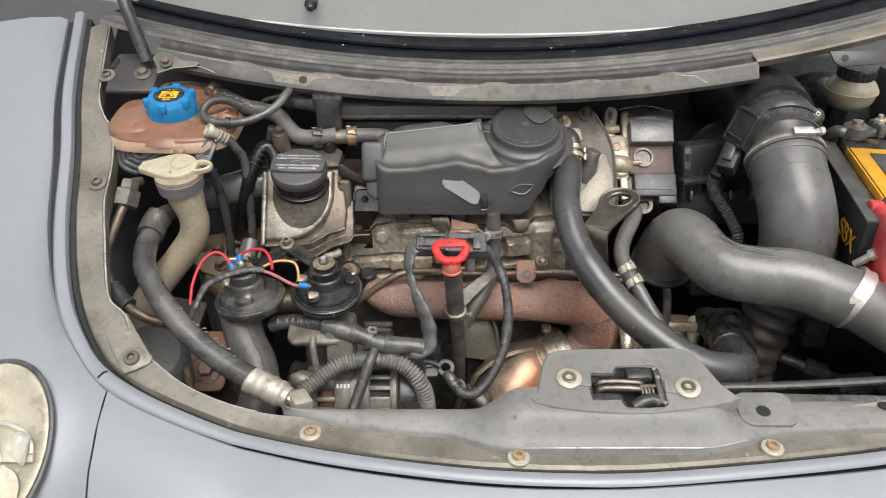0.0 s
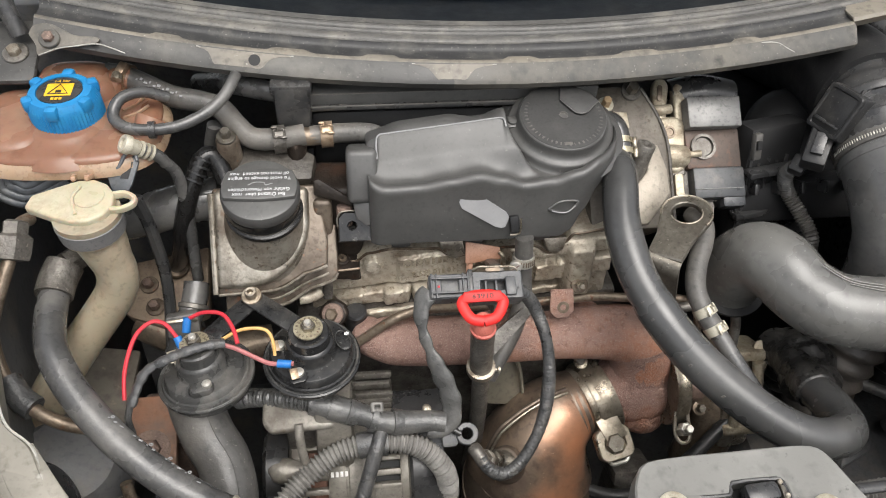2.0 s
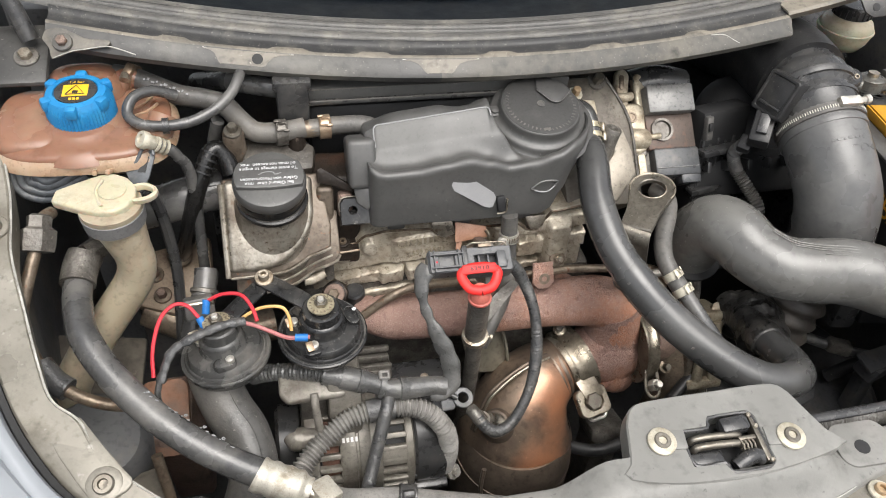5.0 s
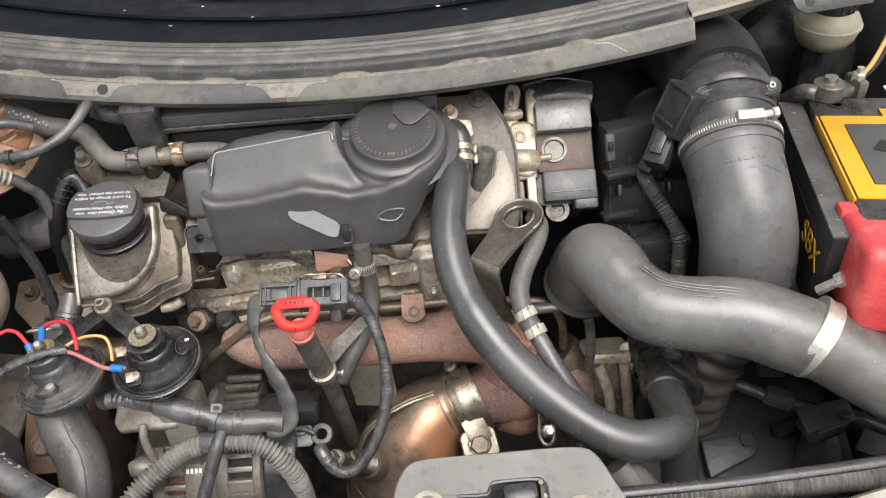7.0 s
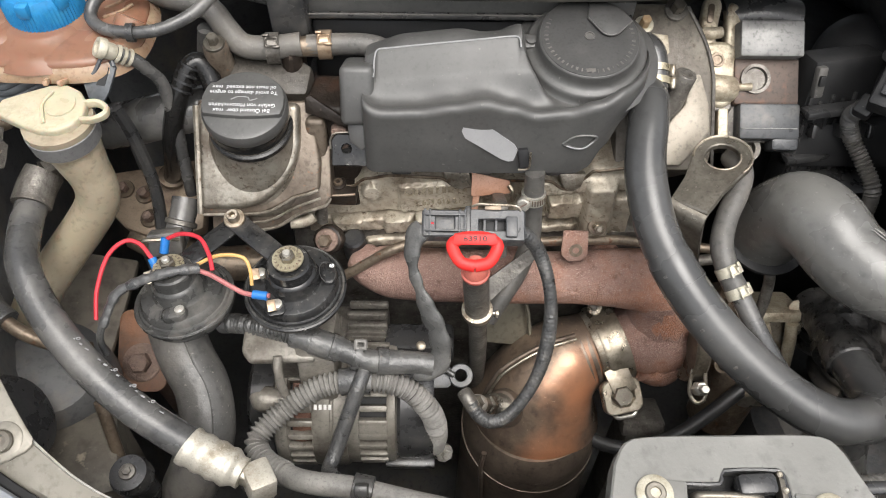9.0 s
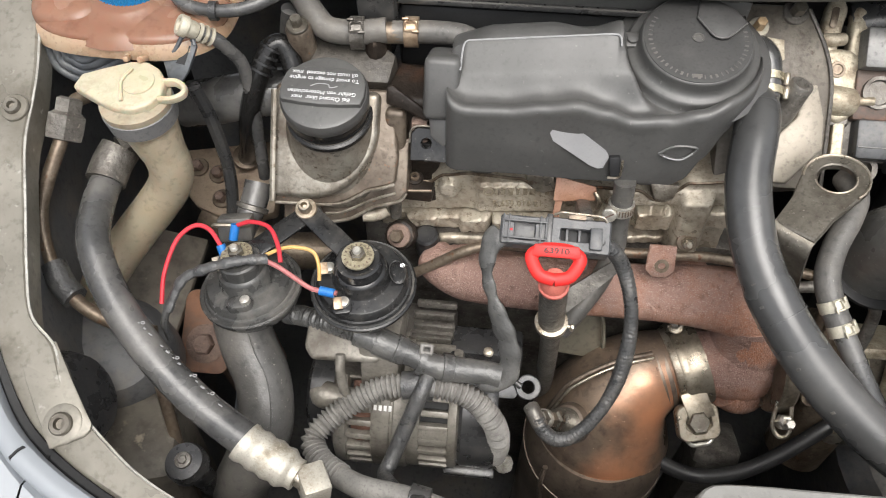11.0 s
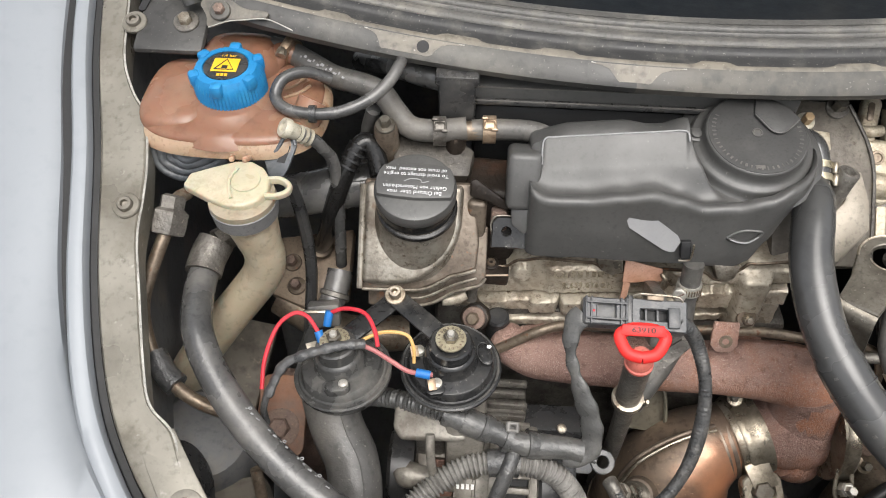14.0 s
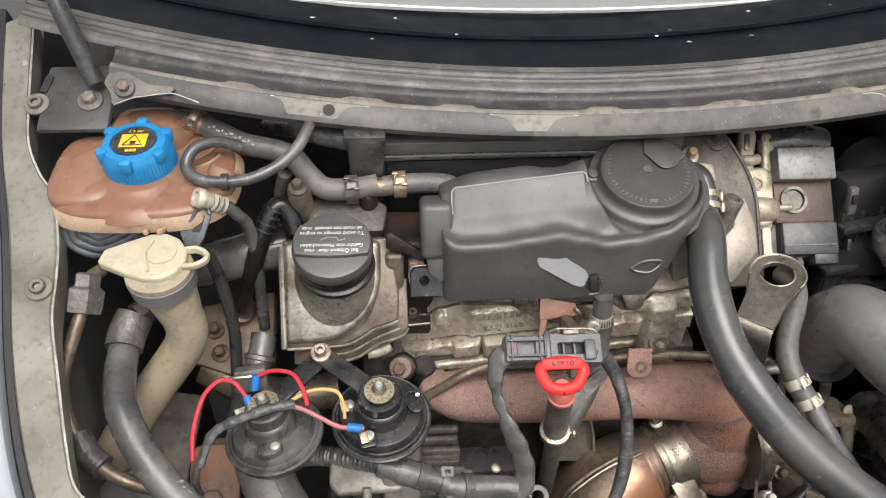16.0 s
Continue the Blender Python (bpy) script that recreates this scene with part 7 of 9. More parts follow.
for rad, h in ((0.027, -0.049), (0.0308, -0.048), (0.0316, -0.042), (0.0312, -0.010), (0.0296, -0.004), (0.0270, 0.0), (0.0205, 0.0008), (0.0202, -0.001), (0.004, -0.001)):
    ring = []
    for k in range(segs):
        a = 2 * math.pi * k / segs
        r_ = rad
        if h < -0.006 and rad > 0.0299:
            r_ += 0.00070 * (1 if k % 2 else -1)
        ring.append(bm.verts.new(BCM @ V((r_ * math.cos(a), r_ * math.sin(a), h))))
    rings.append(ring)
for a, b in zip(rings, rings[1:]):
    for k in range(segs):
        bm.faces.new((a[k], a[(k + 1) % segs], b[(k + 1) % segs], b[k]))
bm.faces.new(rings[0][::-1])
bm.faces.new(rings[-1])
part("cap_shell", bm, M_BLUE, bc, sharp=30)
for k in range(6):
    a = radians(60 * k + 27)
    part("grip_lug", box((0.010, 0.011, 0.013), BCM @ pose(0.0285 * math.cos(a), 0.0285 * math.sin(a), -0.0045, 0, 0, math.degrees(a)), 0.003), M_BLUE, bc)
part("label_disc", lathe([(0.0195, -0.0012), (0.0195, 0.0006), (0.002, 0.0007)], BCM, 40), M_BLACK, bc, "black label disc")
part("label", box((0.023, 0.018, 0.0006), BCM @ pose(0, 0.0, 0.0010, 0, 0, 0), 0.0002), M_YELLOW, bc, "yellow warning square")
tri = [(-0.0085, -0.0065), (0.0085, -0.0065), (0.0, 0.0075)]
part("warning_triangle", sweep([BCM @ V((x, y, 0.0014)) for x, y in tri + tri[:1]], 0.0007, 5, 1, smooth=False), M_GAP, bc)
part("warning_sign", box((0.005, 0.004, 0.0004), BCM @ pose(0, -0.003, 0.0014)), M_GAP, bc)
lettering("1.4 bar", 0.0050, BCM @ pose(0, 0.0132, 0.0009), M_YELLOW, bc, "print", 0.0001)
for k in range(3):
    part("print_bar", box((0.0026, 0.0034, 0.0003), BCM @ pose(0.0034 * (k - 1), -0.0132, 0.0009)), M_YELLOW, bc)
stub = thing("bleed_stub", (-0.30, 0.93, 1.0), "pale plastic stub on a small pipe by the tank", "fitting")
stm = frame_of((-0.2985, 0.914, 1.0275), (-0.70, -0.35, 0.62))
part("stub_cap", lathe([(0.0060, -0.012), (0.0072, -0.010), (0.0072, -0.004), (0.0088, -0.003), (0.0088, 0.002), (0.0080, 0.0034), (0.0050, 0.0034), (0.0045, 0.0012), (0.001, 0.0010)], stm, 24), M_CREAMWASHER, stub)
for k in range(3):
    part("stub_ring", lathe([(0.0062, -0.0014), (0.0078, -0.001), (0.0078, 0.001), (0.0062, 0.0014)], stm @ pose(0, 0, -0.014 - 0.005 * k), 20), M_CREAMWASHER, stub)
part("stub_pipe", sweep([stm @ V((0, 0, -0.006)), stm @ V((0.0, 0, -0.028)), (-0.274, 0.928, 1.000), (-0.266, 0.934, 0.980), (-0.264, 0.934, 0.94), (-0.268, 0.93, 0.85)], 0.0058, 14, 8), M_HOSE, stub)
# corrugated boot below the tank
M_BOOT = mat("blue_grey_boot_rubber", (0.060, 0.066, 0.074), (0.105, 0.112, 0.120), 0.34, 0.0, 20, spots=(0.19, 0.19, 0.185), spot_amount=0.34, spot_scale=18, bump=0.1, grain=0.25)
boot = thing("corrugated_boot", (-0.385, 0.92, 0.90), "grey corrugated rubber boot beneath the tank", "boot")
for k in range(4):
    e = 0.0075 * k
    part("boot_rib", sweep([(-0.419 + e, 0.918, 1.012), (-0.4225 + e, 0.916, 0.998), (-0.422 + e * 0.9, 0.914, 0.984 + e * 0.4), (-0.413 + e * 0.6, 0.912, 0.974 + e), (-0.396 + e * 0.2, 0.910, 0.970 + e), (-0.373 - e * 0.2, 0.910, 0.976 + e), (-0.352 - e * 0.4, 0.912, 0.986 + e)], 0.0050, 12, 5, flat=0.8), M_BOOT, boot)
part("boot_core", sweep([(-0.400, 0.940, 1.005), (-0.398, 0.936, 0.985), (-0.385, 0.932, 0.975), (-0.362, 0.930, 0.985)], 0.020, 18), M_GAP, boot)

# ---- washer filler ----
wf = thing("washer_filler_neck", (-0.33, 0.86, 0.80), "yellowed plastic washer filler neck with its cap", "filler neck")
part("neck_tube", sweep([(-0.330, 0.868, 0.985), (-0.327, 0.866, 0.965), (-0.323, 0.864, 0.945), (-0.320, 0.863, 0.922), (-0.326, 0.862, 0.900), (-0.342, 0.856, 0.878), (-0.363, 0.842, 0.855), (-0.385, 0.822, 0.830), (-0.402, 0.805, 0.80), (-0.408, 0.80, 0.74)],
                        lambda s, l: 0.0265 - 0.0080 * min(1, l / 0.05), 26, 6), M_NECK, wf, sharp=70)
part("neck_collar", lathe([(0.0240, -0.014), (0.0275, -0.012), (0.0285, 0.004), (0.0285, 0.010), (0.026, 0.011)], frame_of((-0.330, 0.866, 0.981), (-0.02, -0.12, 1)), 36), M_NECK, wf)
part("neck_band", lathe([(0.0272, -0.010), (0.0283, -0.010), (0.0293, 0.004), (0.028, 0.005)], frame_of((-0.330, 0.866, 0.981), (-0.02, -0.12, 1)), 36), mat("grey_neck_label", (0.12, 0.12, 0.12), (0.17, 0.165, 0.16), 0.5, 0, 40), wf, "worn dark label round the neck")
wm = frame_of((-0.331, 0.871, 1.000), (-0.04, -0.18, 0.98))
capo = [(-0.047, 0.010), (-0.050, -0.004), (-0.020, -0.020), (-0.008, -0.025), (0.006, -0.026), (0.018, -0.020), (0.025, -0.008), (0.024, 0.006), (0.016, 0.018), (0.004, 0.025), (-0.010, 0.025), (-0.028, 0.018)]
part("lid", plate(capo, 0.010, wm, 0.0025, 3), M_CREAM, wf, "cream lid with a long pull tab")
part("lid_rib", sweep([wm @ V(p) for p in ((-0.006, 0.016, 0.0005), (-0.010, 0.0, 0.0015), (-0.004, -0.018, 0.0005))], 0.0018, 6), M_CREAM, wf)
part("lid_dimple", lathe([(0.013, -0.001), (0.0125, 0.0012), (0.004, 0.0012)], wm @ pose(0.004, 0.002, 0), 24), M_CREAM, wf)
part("strap_loop", sweep([wm @ V(p) for p in ((0.020, 0.006, -0.004), (0.032, 0.006, -0.003), (0.041, 0.0, -0.003), (0.041, -0.007, -0.003), (0.032, -0.011, -0.004), (0.020, -0.010, -0.005))], 0.0026, 8, flat=1.6), M_CREAM, wf)
dk = thing("dark_clip_bracket", (-0.300, 0.895, 0.95), "dark plastic clip beside the filler neck", "bracket")
DK = frame_of((-0.304, 0.905, 1.000), (0.0, -0.78, 0.62))
part("clip_body", plate([(-0.016, 0.002), (-0.010, -0.018), (-0.002, -0.021), (0.006, -0.008), (0.013, 0.012), (0.010, 0.021), (0.003, 0.020), (-0.004, 0.008)], 0.004, DK, 0.001), M_BOOT, dk)
part("clip_fold", sweep([DK @ V(p) for p in ((-0.016, 0.002, 0.001), (-0.004, 0.008, 0.003), (0.003, 0.020, 0.003), (0.010, 0.021, 0.003), (0.0125, 0.013, 0.003))], 0.0018, 8, 3), M_BOOT, dk)
part("clip_slot", plate([(-0.004, -0.002), (0.003, -0.003), (0.008, 0.012), (0.004, 0.014)], 0.001, DK @ pose(0, 0, 0.0007)), M_GAP, dk)
part("clip_stem", sweep([(-0.300, 0.905, 0.975), (-0.296, 0.912, 0.93), (-0.294, 0.91, 0.86), (-0.30, 0.88, 0.78)], 0.006, 8), M_BLACK, dk)

# ---- hoses on the engine's end ----
ac = thing("air_conditioning_hose", (-0.36, 0.76, 0.86), "thick black hose with a crimped metal end", "hose")
part("hose", sweep([(-0.372, 0.862, 0.918), (-0.374, 0.846, 0.912), (-0.370, 0.816, 0.910), (-0.363, 0.787, 0.905), (-0.347, 0.760, 0.892), (-0.323, 0.733, 0.876), (-0.295, 0.709, 0.860), (-0.265, 0.689, 0.846), (-0.237, 0.674, 0.836), (-0.210, 0.661, 0.829)], 0.0135, 22), M_HOSE, ac, sharp=70)
part("top_collar", sweep([(-0.368, 0.875, 0.925), (-0.3725, 0.862, 0.919), (-0.374, 0.846, 0.913)], 0.0168, 14), M_DARKMETAL, ac)
part("top_fitting", sweep([(-0.352, 0.895, 0.925), (-0.360, 0.882, 0.926), (-0.367, 0.874, 0.926)], 0.012, 6), M_DARKMETAL, ac)
part("crimp", sweep([(-0.217, 0.663, 0.8305), (-0.213, 0.661, 0.829), (-0.196, 0.654, 0.825), (-0.180, 0.648, 0.820), (-0.172, 0.645, 0.818)], lambda s, l: 0.0158 + 0.0008 * math.sin(l * 2 * math.pi / 0.012) - 0.004 * max(0, s - 0.75) / 0.25, 18, 6), M_CRIMP, ac, "bright crimped sleeve")
part("end_block", box((0.022, 0.026, 0.024), pose(-0.160, 0.642, 0.812, 0, 10, 30), 0.003), M_CRIMP, ac)
part("end_pipe", sweep([(-0.176, 0.646, 0.818), (-0.165, 0.642, 0.812), (-0.158, 0.636, 0.79), (-0.155, 0.63, 0.73)], 0.008, 12), M_ALUCLEAN, ac)
for k in range(15):
    s = k / 14
    p = V((-0.312, 0.722, 0.8700)).lerp(V((-0.240, 0.6755, 0.8375)), s) + V((0.0, 0.0, 0.0)) + V((0.004, 0.0040, 0.0115))
    if k % 5 != 3:
        part("print_mark", box((0.0016 + 0.0011 * (k % 3), 0.0010 + 0.0006 * (k % 2), 0.0006), frame_of(p + V((0, 0.0004, 0.0014)), (0.2, 0.25, 0.9), (0.8, -0.5, -0.3)), 0.0002), M_DECAL, ac)
        if k % 3 == 0:
            part("print_ring", lathe([(0.0009, 0.0), (0.0017, 0.0), (0.0017, 0.0005), (0.0009, 0.0005), (0.0009, 0.0)], frame_of(p + V((0.003, 0.0006, 0.0012)), (0.2, 0.25, 0.9)), 12, cap=False), M_DECAL, ac)

np_ = thing("metal_pipe", (-0.40, 0.85, 0.80), "oily metal pipe with a large hexagon union", "pipe")
part("pipe", sweep([(-0.392, 0.895, 0.965), (-0.397, 0.882, 0.968), (-0.400, 0.872, 0.960), (-0.406, 0.855, 0.945), (-0.414, 0.832, 0.925), (-0.419, 0.812, 0.905), (-0.412, 0.79, 0.885), (-0.396, 0.768, 0.870), (-0.372, 0.752, 0.86), (-0.345, 0.744, 0.852), (-0.31, 0.74, 0.85)], 0.006, 12), M_BRONZE, np_)
nax = V((0.10, 0.55, 0.55))
part("union_nut", lathe([(0.010, -0.012), (0.0155, -0.011), (0.0165, -0.004), (0.0165, 0.009), (0.012, 0.012)], frame_of((-0.402, 0.866, 0.955), nax), 6), M_DARKMETAL, np_, sharp=20)
part("union_nut", lathe([(0.008, 0.0), (0.0115, 0.002), (0.0115, 0.013), (0.008, 0.015)], frame_of((-0.4005, 0.872, 0.962), nax), 6), M_DARKMETAL, np_, sharp=20)
part("pipe_tape", sweep([(-0.404, 0.779, 0.878), (-0.392, 0.765, 0.869), (-0.380, 0.757, 0.864)], 0.011, 10), M_WIRE, np_)

ch = thing("coolant_hose", (-0.25, 1.0, 0.99), "grey rubber coolant hose with spring clips", "hose")
part("hose", sweep([(-0.335, 1.028, 1.040), (-0.318, 1.024, 1.038), (-0.295, 1.014, 1.032), (-0.272, 1.005, 1.025), (-0.245, 1.000, 1.021), (-0.226, 0.994, 1.016), (-0.212, 0.980, 1.006), (-0.196, 0.968, 0.997), (-0.172, 0.968, 0.995), (-0.145, 0.971, 0.997)], 0.0108, 20), M_HOSEGREY, ch, sharp=70)
for k in range(11):
    a = 0.5 if k % 2 else -0.5
    part("print_bar", box((0.0016 + 0.0010 * (k % 3), 0.0020 + 0.0008 * (k % 2), 0.0007), frame_of(V((-0.303, 1.0085, 1.0438)).lerp(V((-0.262, 0.9945, 1.0318)), k / 10) + V((0, 0.0022 * a, 0.0010 * a)), (0, -0.45, 0.89), (0.9, -0.35, -0.2)), 0.0002, 1), M_DECAL, ch)
part("hose_end", sweep([(-0.140, 0.973, 0.994), (-0.11, 0.975, 0.995), (-0.08, 0.974, 0.994), (-0.06, 0.97, 0.985)], 0.0100, 18), M_HOSEGREY, ch, sharp=70)
part("joiner", sweep([(-0.165, 0.969, 0.994), (-0.13, 0.9735, 0.994), (-0.12, 0.9745, 0.995)], 0.0095, 16), M_BRONZE, ch)
part("joiner_stem", sweep([(-0.155, 0.97, 0.995), (-0.155, 0.965, 0.96), (-0.16, 0.96, 0.93)], 0.010, 12), M_GRIMESHADE, ch)


def spring_clip(parent, c, axis, r, material, k=1.0):
    m = frame_of(c, axis, (0, -0.6, 0.8))
    part("spring_clip", lathe([(r, -0.006 * k), (r + 0.0012, -0.006 * k), (r + 0.0012, 0.006 * k), (r, 0.006 * k)], m, 22), material, parent)
    fm = m @ Matrix(((0, 0, 1, r + 0.0030), (1, 0, 0, 0), (0, 1, 0, 0), (0, 0, 0, 1)))
    part("clip_frame", ring_plate(round_poly(0.011 * k, 0.013 * k, 0.0022 * k), round_poly(0.006 * k, 0.008 * k, 0.0012 * k), 0.0018, fm), material, parent)
    for s in (-1, 1):
        part("clip_ear", box((0.004, 0.0022 * k, 0.006 * k), m @ pose(r + 0.0034, s * 0.0055 * k, 0.0045 * s * k), 0.0008), material, parent)


tcm = frame_of((-0.317, 1.0238, 1.0378), (0.90, -0.36, -0.20), (0, -0.5, 0.86))
part("clamp_band", lathe([(0.0105, -0.0045), (0.0134, -0.0045), (0.0136, 0.0), (0.0134, 0.0045), (0.0105, 0.0045)], tcm, 30), M_COPPER, ch, "brassy hose clamp")
part("clamp_block", box((0.007, 0.013, 0.009), tcm @ pose(0.0145, 0.0, 0.0), 0.002), M_COPPER, ch)
part("clamp_screw", lathe([(0.0040, -0.004), (0.0052, 0.0), (0.0052, 0.004), (0.001, 0.0045)], tcm @ pose(0.0150, 0.010, 0.0, -70, 0, 0), 8), M_STEEL, ch)
spring_clip(ch, (-0.170, 0.968, 0.9945), (1, 0.1, 0), 0.0128, M_DARKMETAL)
spring_clip(ch, (-0.124, 0.9745, 0.9945), (1, 0.05, 0), 0.0120, M_COPPER)
lp = tube_thing("vent_hose", [(-0.272, 0.985, 1.035), (-0.292, 0.976, 1.046), (-0.309, 0.963, 1.046), (-0.314, 0.948, 1.037), (-0.303, 0.938, 1.031), (-0.279, 0.935, 1.029), (-0.254, 0.938, 1.031), (-0.230, 0.949, 1.038), (-0.215, 0.963, 1.047), (-0.207, 0.980, 1.055), (-0.205, 1.0, 1.055)], 0.0054, M_HOSE, "thin grey vent hose looped over the tank's pipe")
part("hose_band", lathe([(0.0068, -0.003), (0.0080, -0.003), (0.0080, 0.003), (0.0068, 0.003)], frame_of((-0.279, 0.935, 1.029), (1, 0.05, 0)), 16), M_BLACK, lp)
bh = tube_thing("breather_hose", [(-0.224, 0.944, 0.962), (-0.229, 0.953, 0.976), (-0.237, 0.957, 0.986), (-0.246, 0.952, 0.982), (-0.254, 0.943, 0.968), (-0.263, 0.936, 0.945), (-0.272, 0.936, 0.918), (-0.281, 0.945, 0.885), (-0.291, 0.957, 0.855), (-0.300, 0.968, 0.835)], 0.0094, M_OILWET, "glossy black breather hose with ribbed end")
part("base_collar", lathe([(0.0125, -0.020), (0.0125, -0.004), (0.0115, 0.0), (0.0100, 0.003)], frame_of((-0.222, 0.940, 0.958), (-0.25, 0.45, 0.86)), 24), M_OILWET, bh)
for k in range(4):
    part("end_rib", lathe([(0.0094, -0.0016), (0.0114, -0.001), (0.0114, 0.001), (0.0094, 0.0016)], frame_of(V((-0.2435, 0.9540, 0.9835)) + V((-0.0034, -0.0036, -0.0055)) * k, (-0.45, -0.48, -0.75)), 20), M_HORN, bh)
part("foot_ring", lathe([(0.0094, -0.004), (0.0140, -0.003), (0.0140, 0.002), (0.0094, 0.003)], frame_of((-0.298, 0.9655, 0.840), (-0.25, 0.3, -0.9)), 20), M_BRONZE, bh)
tube_thing("lower_coolant_hose", [(-0.262, 0.80, 0.838), (-0.256, 0.783, 0.818), (-0.246, 0.764, 0.800), (-0.232, 0.744, 0.783), (-0.226, 0.714, 0.760), (-0.236, 0.69, 0.735), (-0.25, 0.675, 0.70), (-0.255, 0.67, 0.62)], 0.0245, M_HOSEGREY, "thick grey coolant hose going down beneath the horns", seg=24)
tube_thing("heater_hose", [(-0.345, 0.965, 0.905), (-0.31, 0.957, 0.918), (-0.275, 0.955, 0.93), (-0.24, 0.965, 0.93)], 0.022, M_HOSE, "thick black heater hose behind the filler neck", seg=20)
eh = tube_thing("engine_end_hose", [(-0.262, 0.900, 0.872), (-0.264, 0.888, 0.862), (-0.268, 0.874, 0.852), (-0.276, 0.858, 0.838), (-0.288, 0.84, 0.81)], 0.0125, M_HOSE, "dark hose beside the engine's end casting", seg=20)
part("connector", box((0.030, 0.020, 0.022), pose(-0.268, 0.846, 0.868, -30, 0, 10), 0.003), M_HOSEGREY, eh, "grey quick connector")
part("connector_clip", sweep([(-0.284, 0.842, 0.872), (-0.282, 0.834, 0.882), (-0.262, 0.834, 0.884), (-0.254, 0.842, 0.876)], 0.0018, 6), M_STEEL, eh)
part("hose_ring", lathe([(0.0125, -0.003), (0.0150, -0.002), (0.0150, 0.002), (0.0125, 0.003)], frame_of((-0.2655, 0.881, 0.857), (-0.2, -0.7, -0.6)), 20), M_DARKMETAL, eh)

# ---- engine mount and things low down on the same side ----
mo = thing("engine_mount", (-0.315, 0.95, 0.60), "rusty brown engine mount bracket with bolts", "engine mount")
MM = frame_of((-0.315, 0.948, 0.822), (0, -0.45, 0.9))
part("mount_plate", plate([(-0.055, 0.03), (0.05, 0.05), (0.052, -0.03), (0.012, -0.045), (-0.03, -0.03), (-0.055, -0.005)], 0.02, MM, 0.004), mat("brown_stained_mount", (0.25, 0.19, 0.135), (0.33, 0.265, 0.20), 0.5, 0.2, 40, spots=(0.12, 0.07, 0.045), spot_amount=0.45, spot_scale=40, bump=0.2), mo)
part("mount_leg", box((0.08, 0.06, 0.20), pose(-0.315, 0.975, 0.72), 0.01), M_BAY, mo)
part("mount_arm", sweep([(-0.34, 0.935, 0.79), (-0.30, 0.92, 0.775), (-0.26, 0.91, 0.765), (-0.2, 0.92, 0.76)], 0.020, 12), M_BRONZE, mo)
for x, y in ((-0.012, 0.006), (-0.004, -0.020), (0.015, 0.026), (-0.034, 0.012)):
    bolt(mo, MM @ V((x, y, 0.0005)), (0, -0.45, 0.9), 0.010, M_BRONZE, M_RUSTDARK, 0.011)
M_ORANGERUST = mat("orange_surface_rust", (0.30, 0.14, 0.075), (0.24, 0.13, 0.085), 0.6, 0.2, 14, mix=0.4, spots=(0.13, 0.11, 0.095), spot_amount=0.75, spot_scale=12, bump=0.3)
lr = thing("subframe_bracket", (-0.325, 0.83, 0.53), "rusty bracket with a large bolt, deep in the bay", "bracket")
part("bracket_body", box((0.05, 0.07, 0.20), pose(-0.325, 0.890, 0.600, 10), 0.008), M_RUSTDARK, lr)
part("bracket_face", plate(round_poly(0.052, 0.085, 0.012), 0.01, frame_of((-0.325, 0.828, 0.722), (0, -0.6, 0.8)), 0.002), M_ORANGERUST, lr, "orange-rusty face")
bolt(lr, (-0.325, 0.8182, 0.7145), (0, -0.6, 0.8), 0.020, M_RUSTDARK, M_RUSTDARK, 0.012)
il = thing("inner_wing", (-0.42, 0.82, 0.30), "dirty beige inner wing panel", "body panel")
part("wing_wall", loft([[V((x, y, hood_z(y) - 0.035)), V((x + 0.006, y, 0.88)), V((x + 0.012, y, 0.80)), V((x + 0.02, y, 0.60)), V((x + 0.03, y, 0.28))] for x, y in ((-0.375, 0.68), (-0.412, 0.75), (-0.432, 0.82), (-0.452, 0.9), (-0.482, 1.05), (-0.50, 1.25))], thick=0.004), M_BAY, il)
part("wing_shelf", box((0.10, 0.20, 0.012), pose(-0.40, 0.83, 0.74, 10, 12, 0), 0.004), M_BEIGE, il)
part("wing_dome", lathe([(0.055, -0.05), (0.052, 0.0), (0.04, 0.014), (0.012, 0.018)], frame_of((-0.375, 0.76, 0.78), (0.2, -0.3, 0.93)), 30), M_BAY, il)
part("wing_block", box((0.08, 0.09, 0.16), pose(-0.34, 0.69, 0.68, 0, 0, 15), 0.012), M_BEIGE, il)
part("corner_plate", box((0.066, 0.076, 0.008), pose(-0.424, 1.028, 1.0645, 24, 0, 0), 0.004), M_COWL, il)
bolt(il, (-0.411, 1.021, 1.0665), (0, -0.4, 0.9), 0.012, M_DARKMETAL, M_STEEL, 0.008)
db = thing("rubber_grommet_bolt", (-0.274, 0.659, 0.70), "dark rubber-mounted bolt low in the bay", "bolt")
part("grommet", lathe([(0.010, -0.08), (0.010, -0.02), (0.017, -0.016), (0.017, -0.006), (0.015, -0.003), (0.015, 0.0), (0.006, 0.001)], frame_of((-0.274, 0.659, 0.790), (0, -0.2, 1)), 24), M_BLACK, db)
bolt(db, (-0.274, 0.659, 0.791), (0, -0.2, 1), 0.007, M_DARKMETAL, M_DARKMETAL, 0.004)
tube_thing("thin_pipe", [(-0.312, 0.72, 0.80), (-0.305, 0.70, 0.76), (-0.300, 0.68, 0.70), (-0.298, 0.67, 0.60)], 0.0055, M_BRONZE, "thin brownish pipe going down", "pipe", 10)
dl = thing("lamp_housing", (-0.34, 0.70, 0.80), "black rounded back of the headlight housing", "lamp housing")
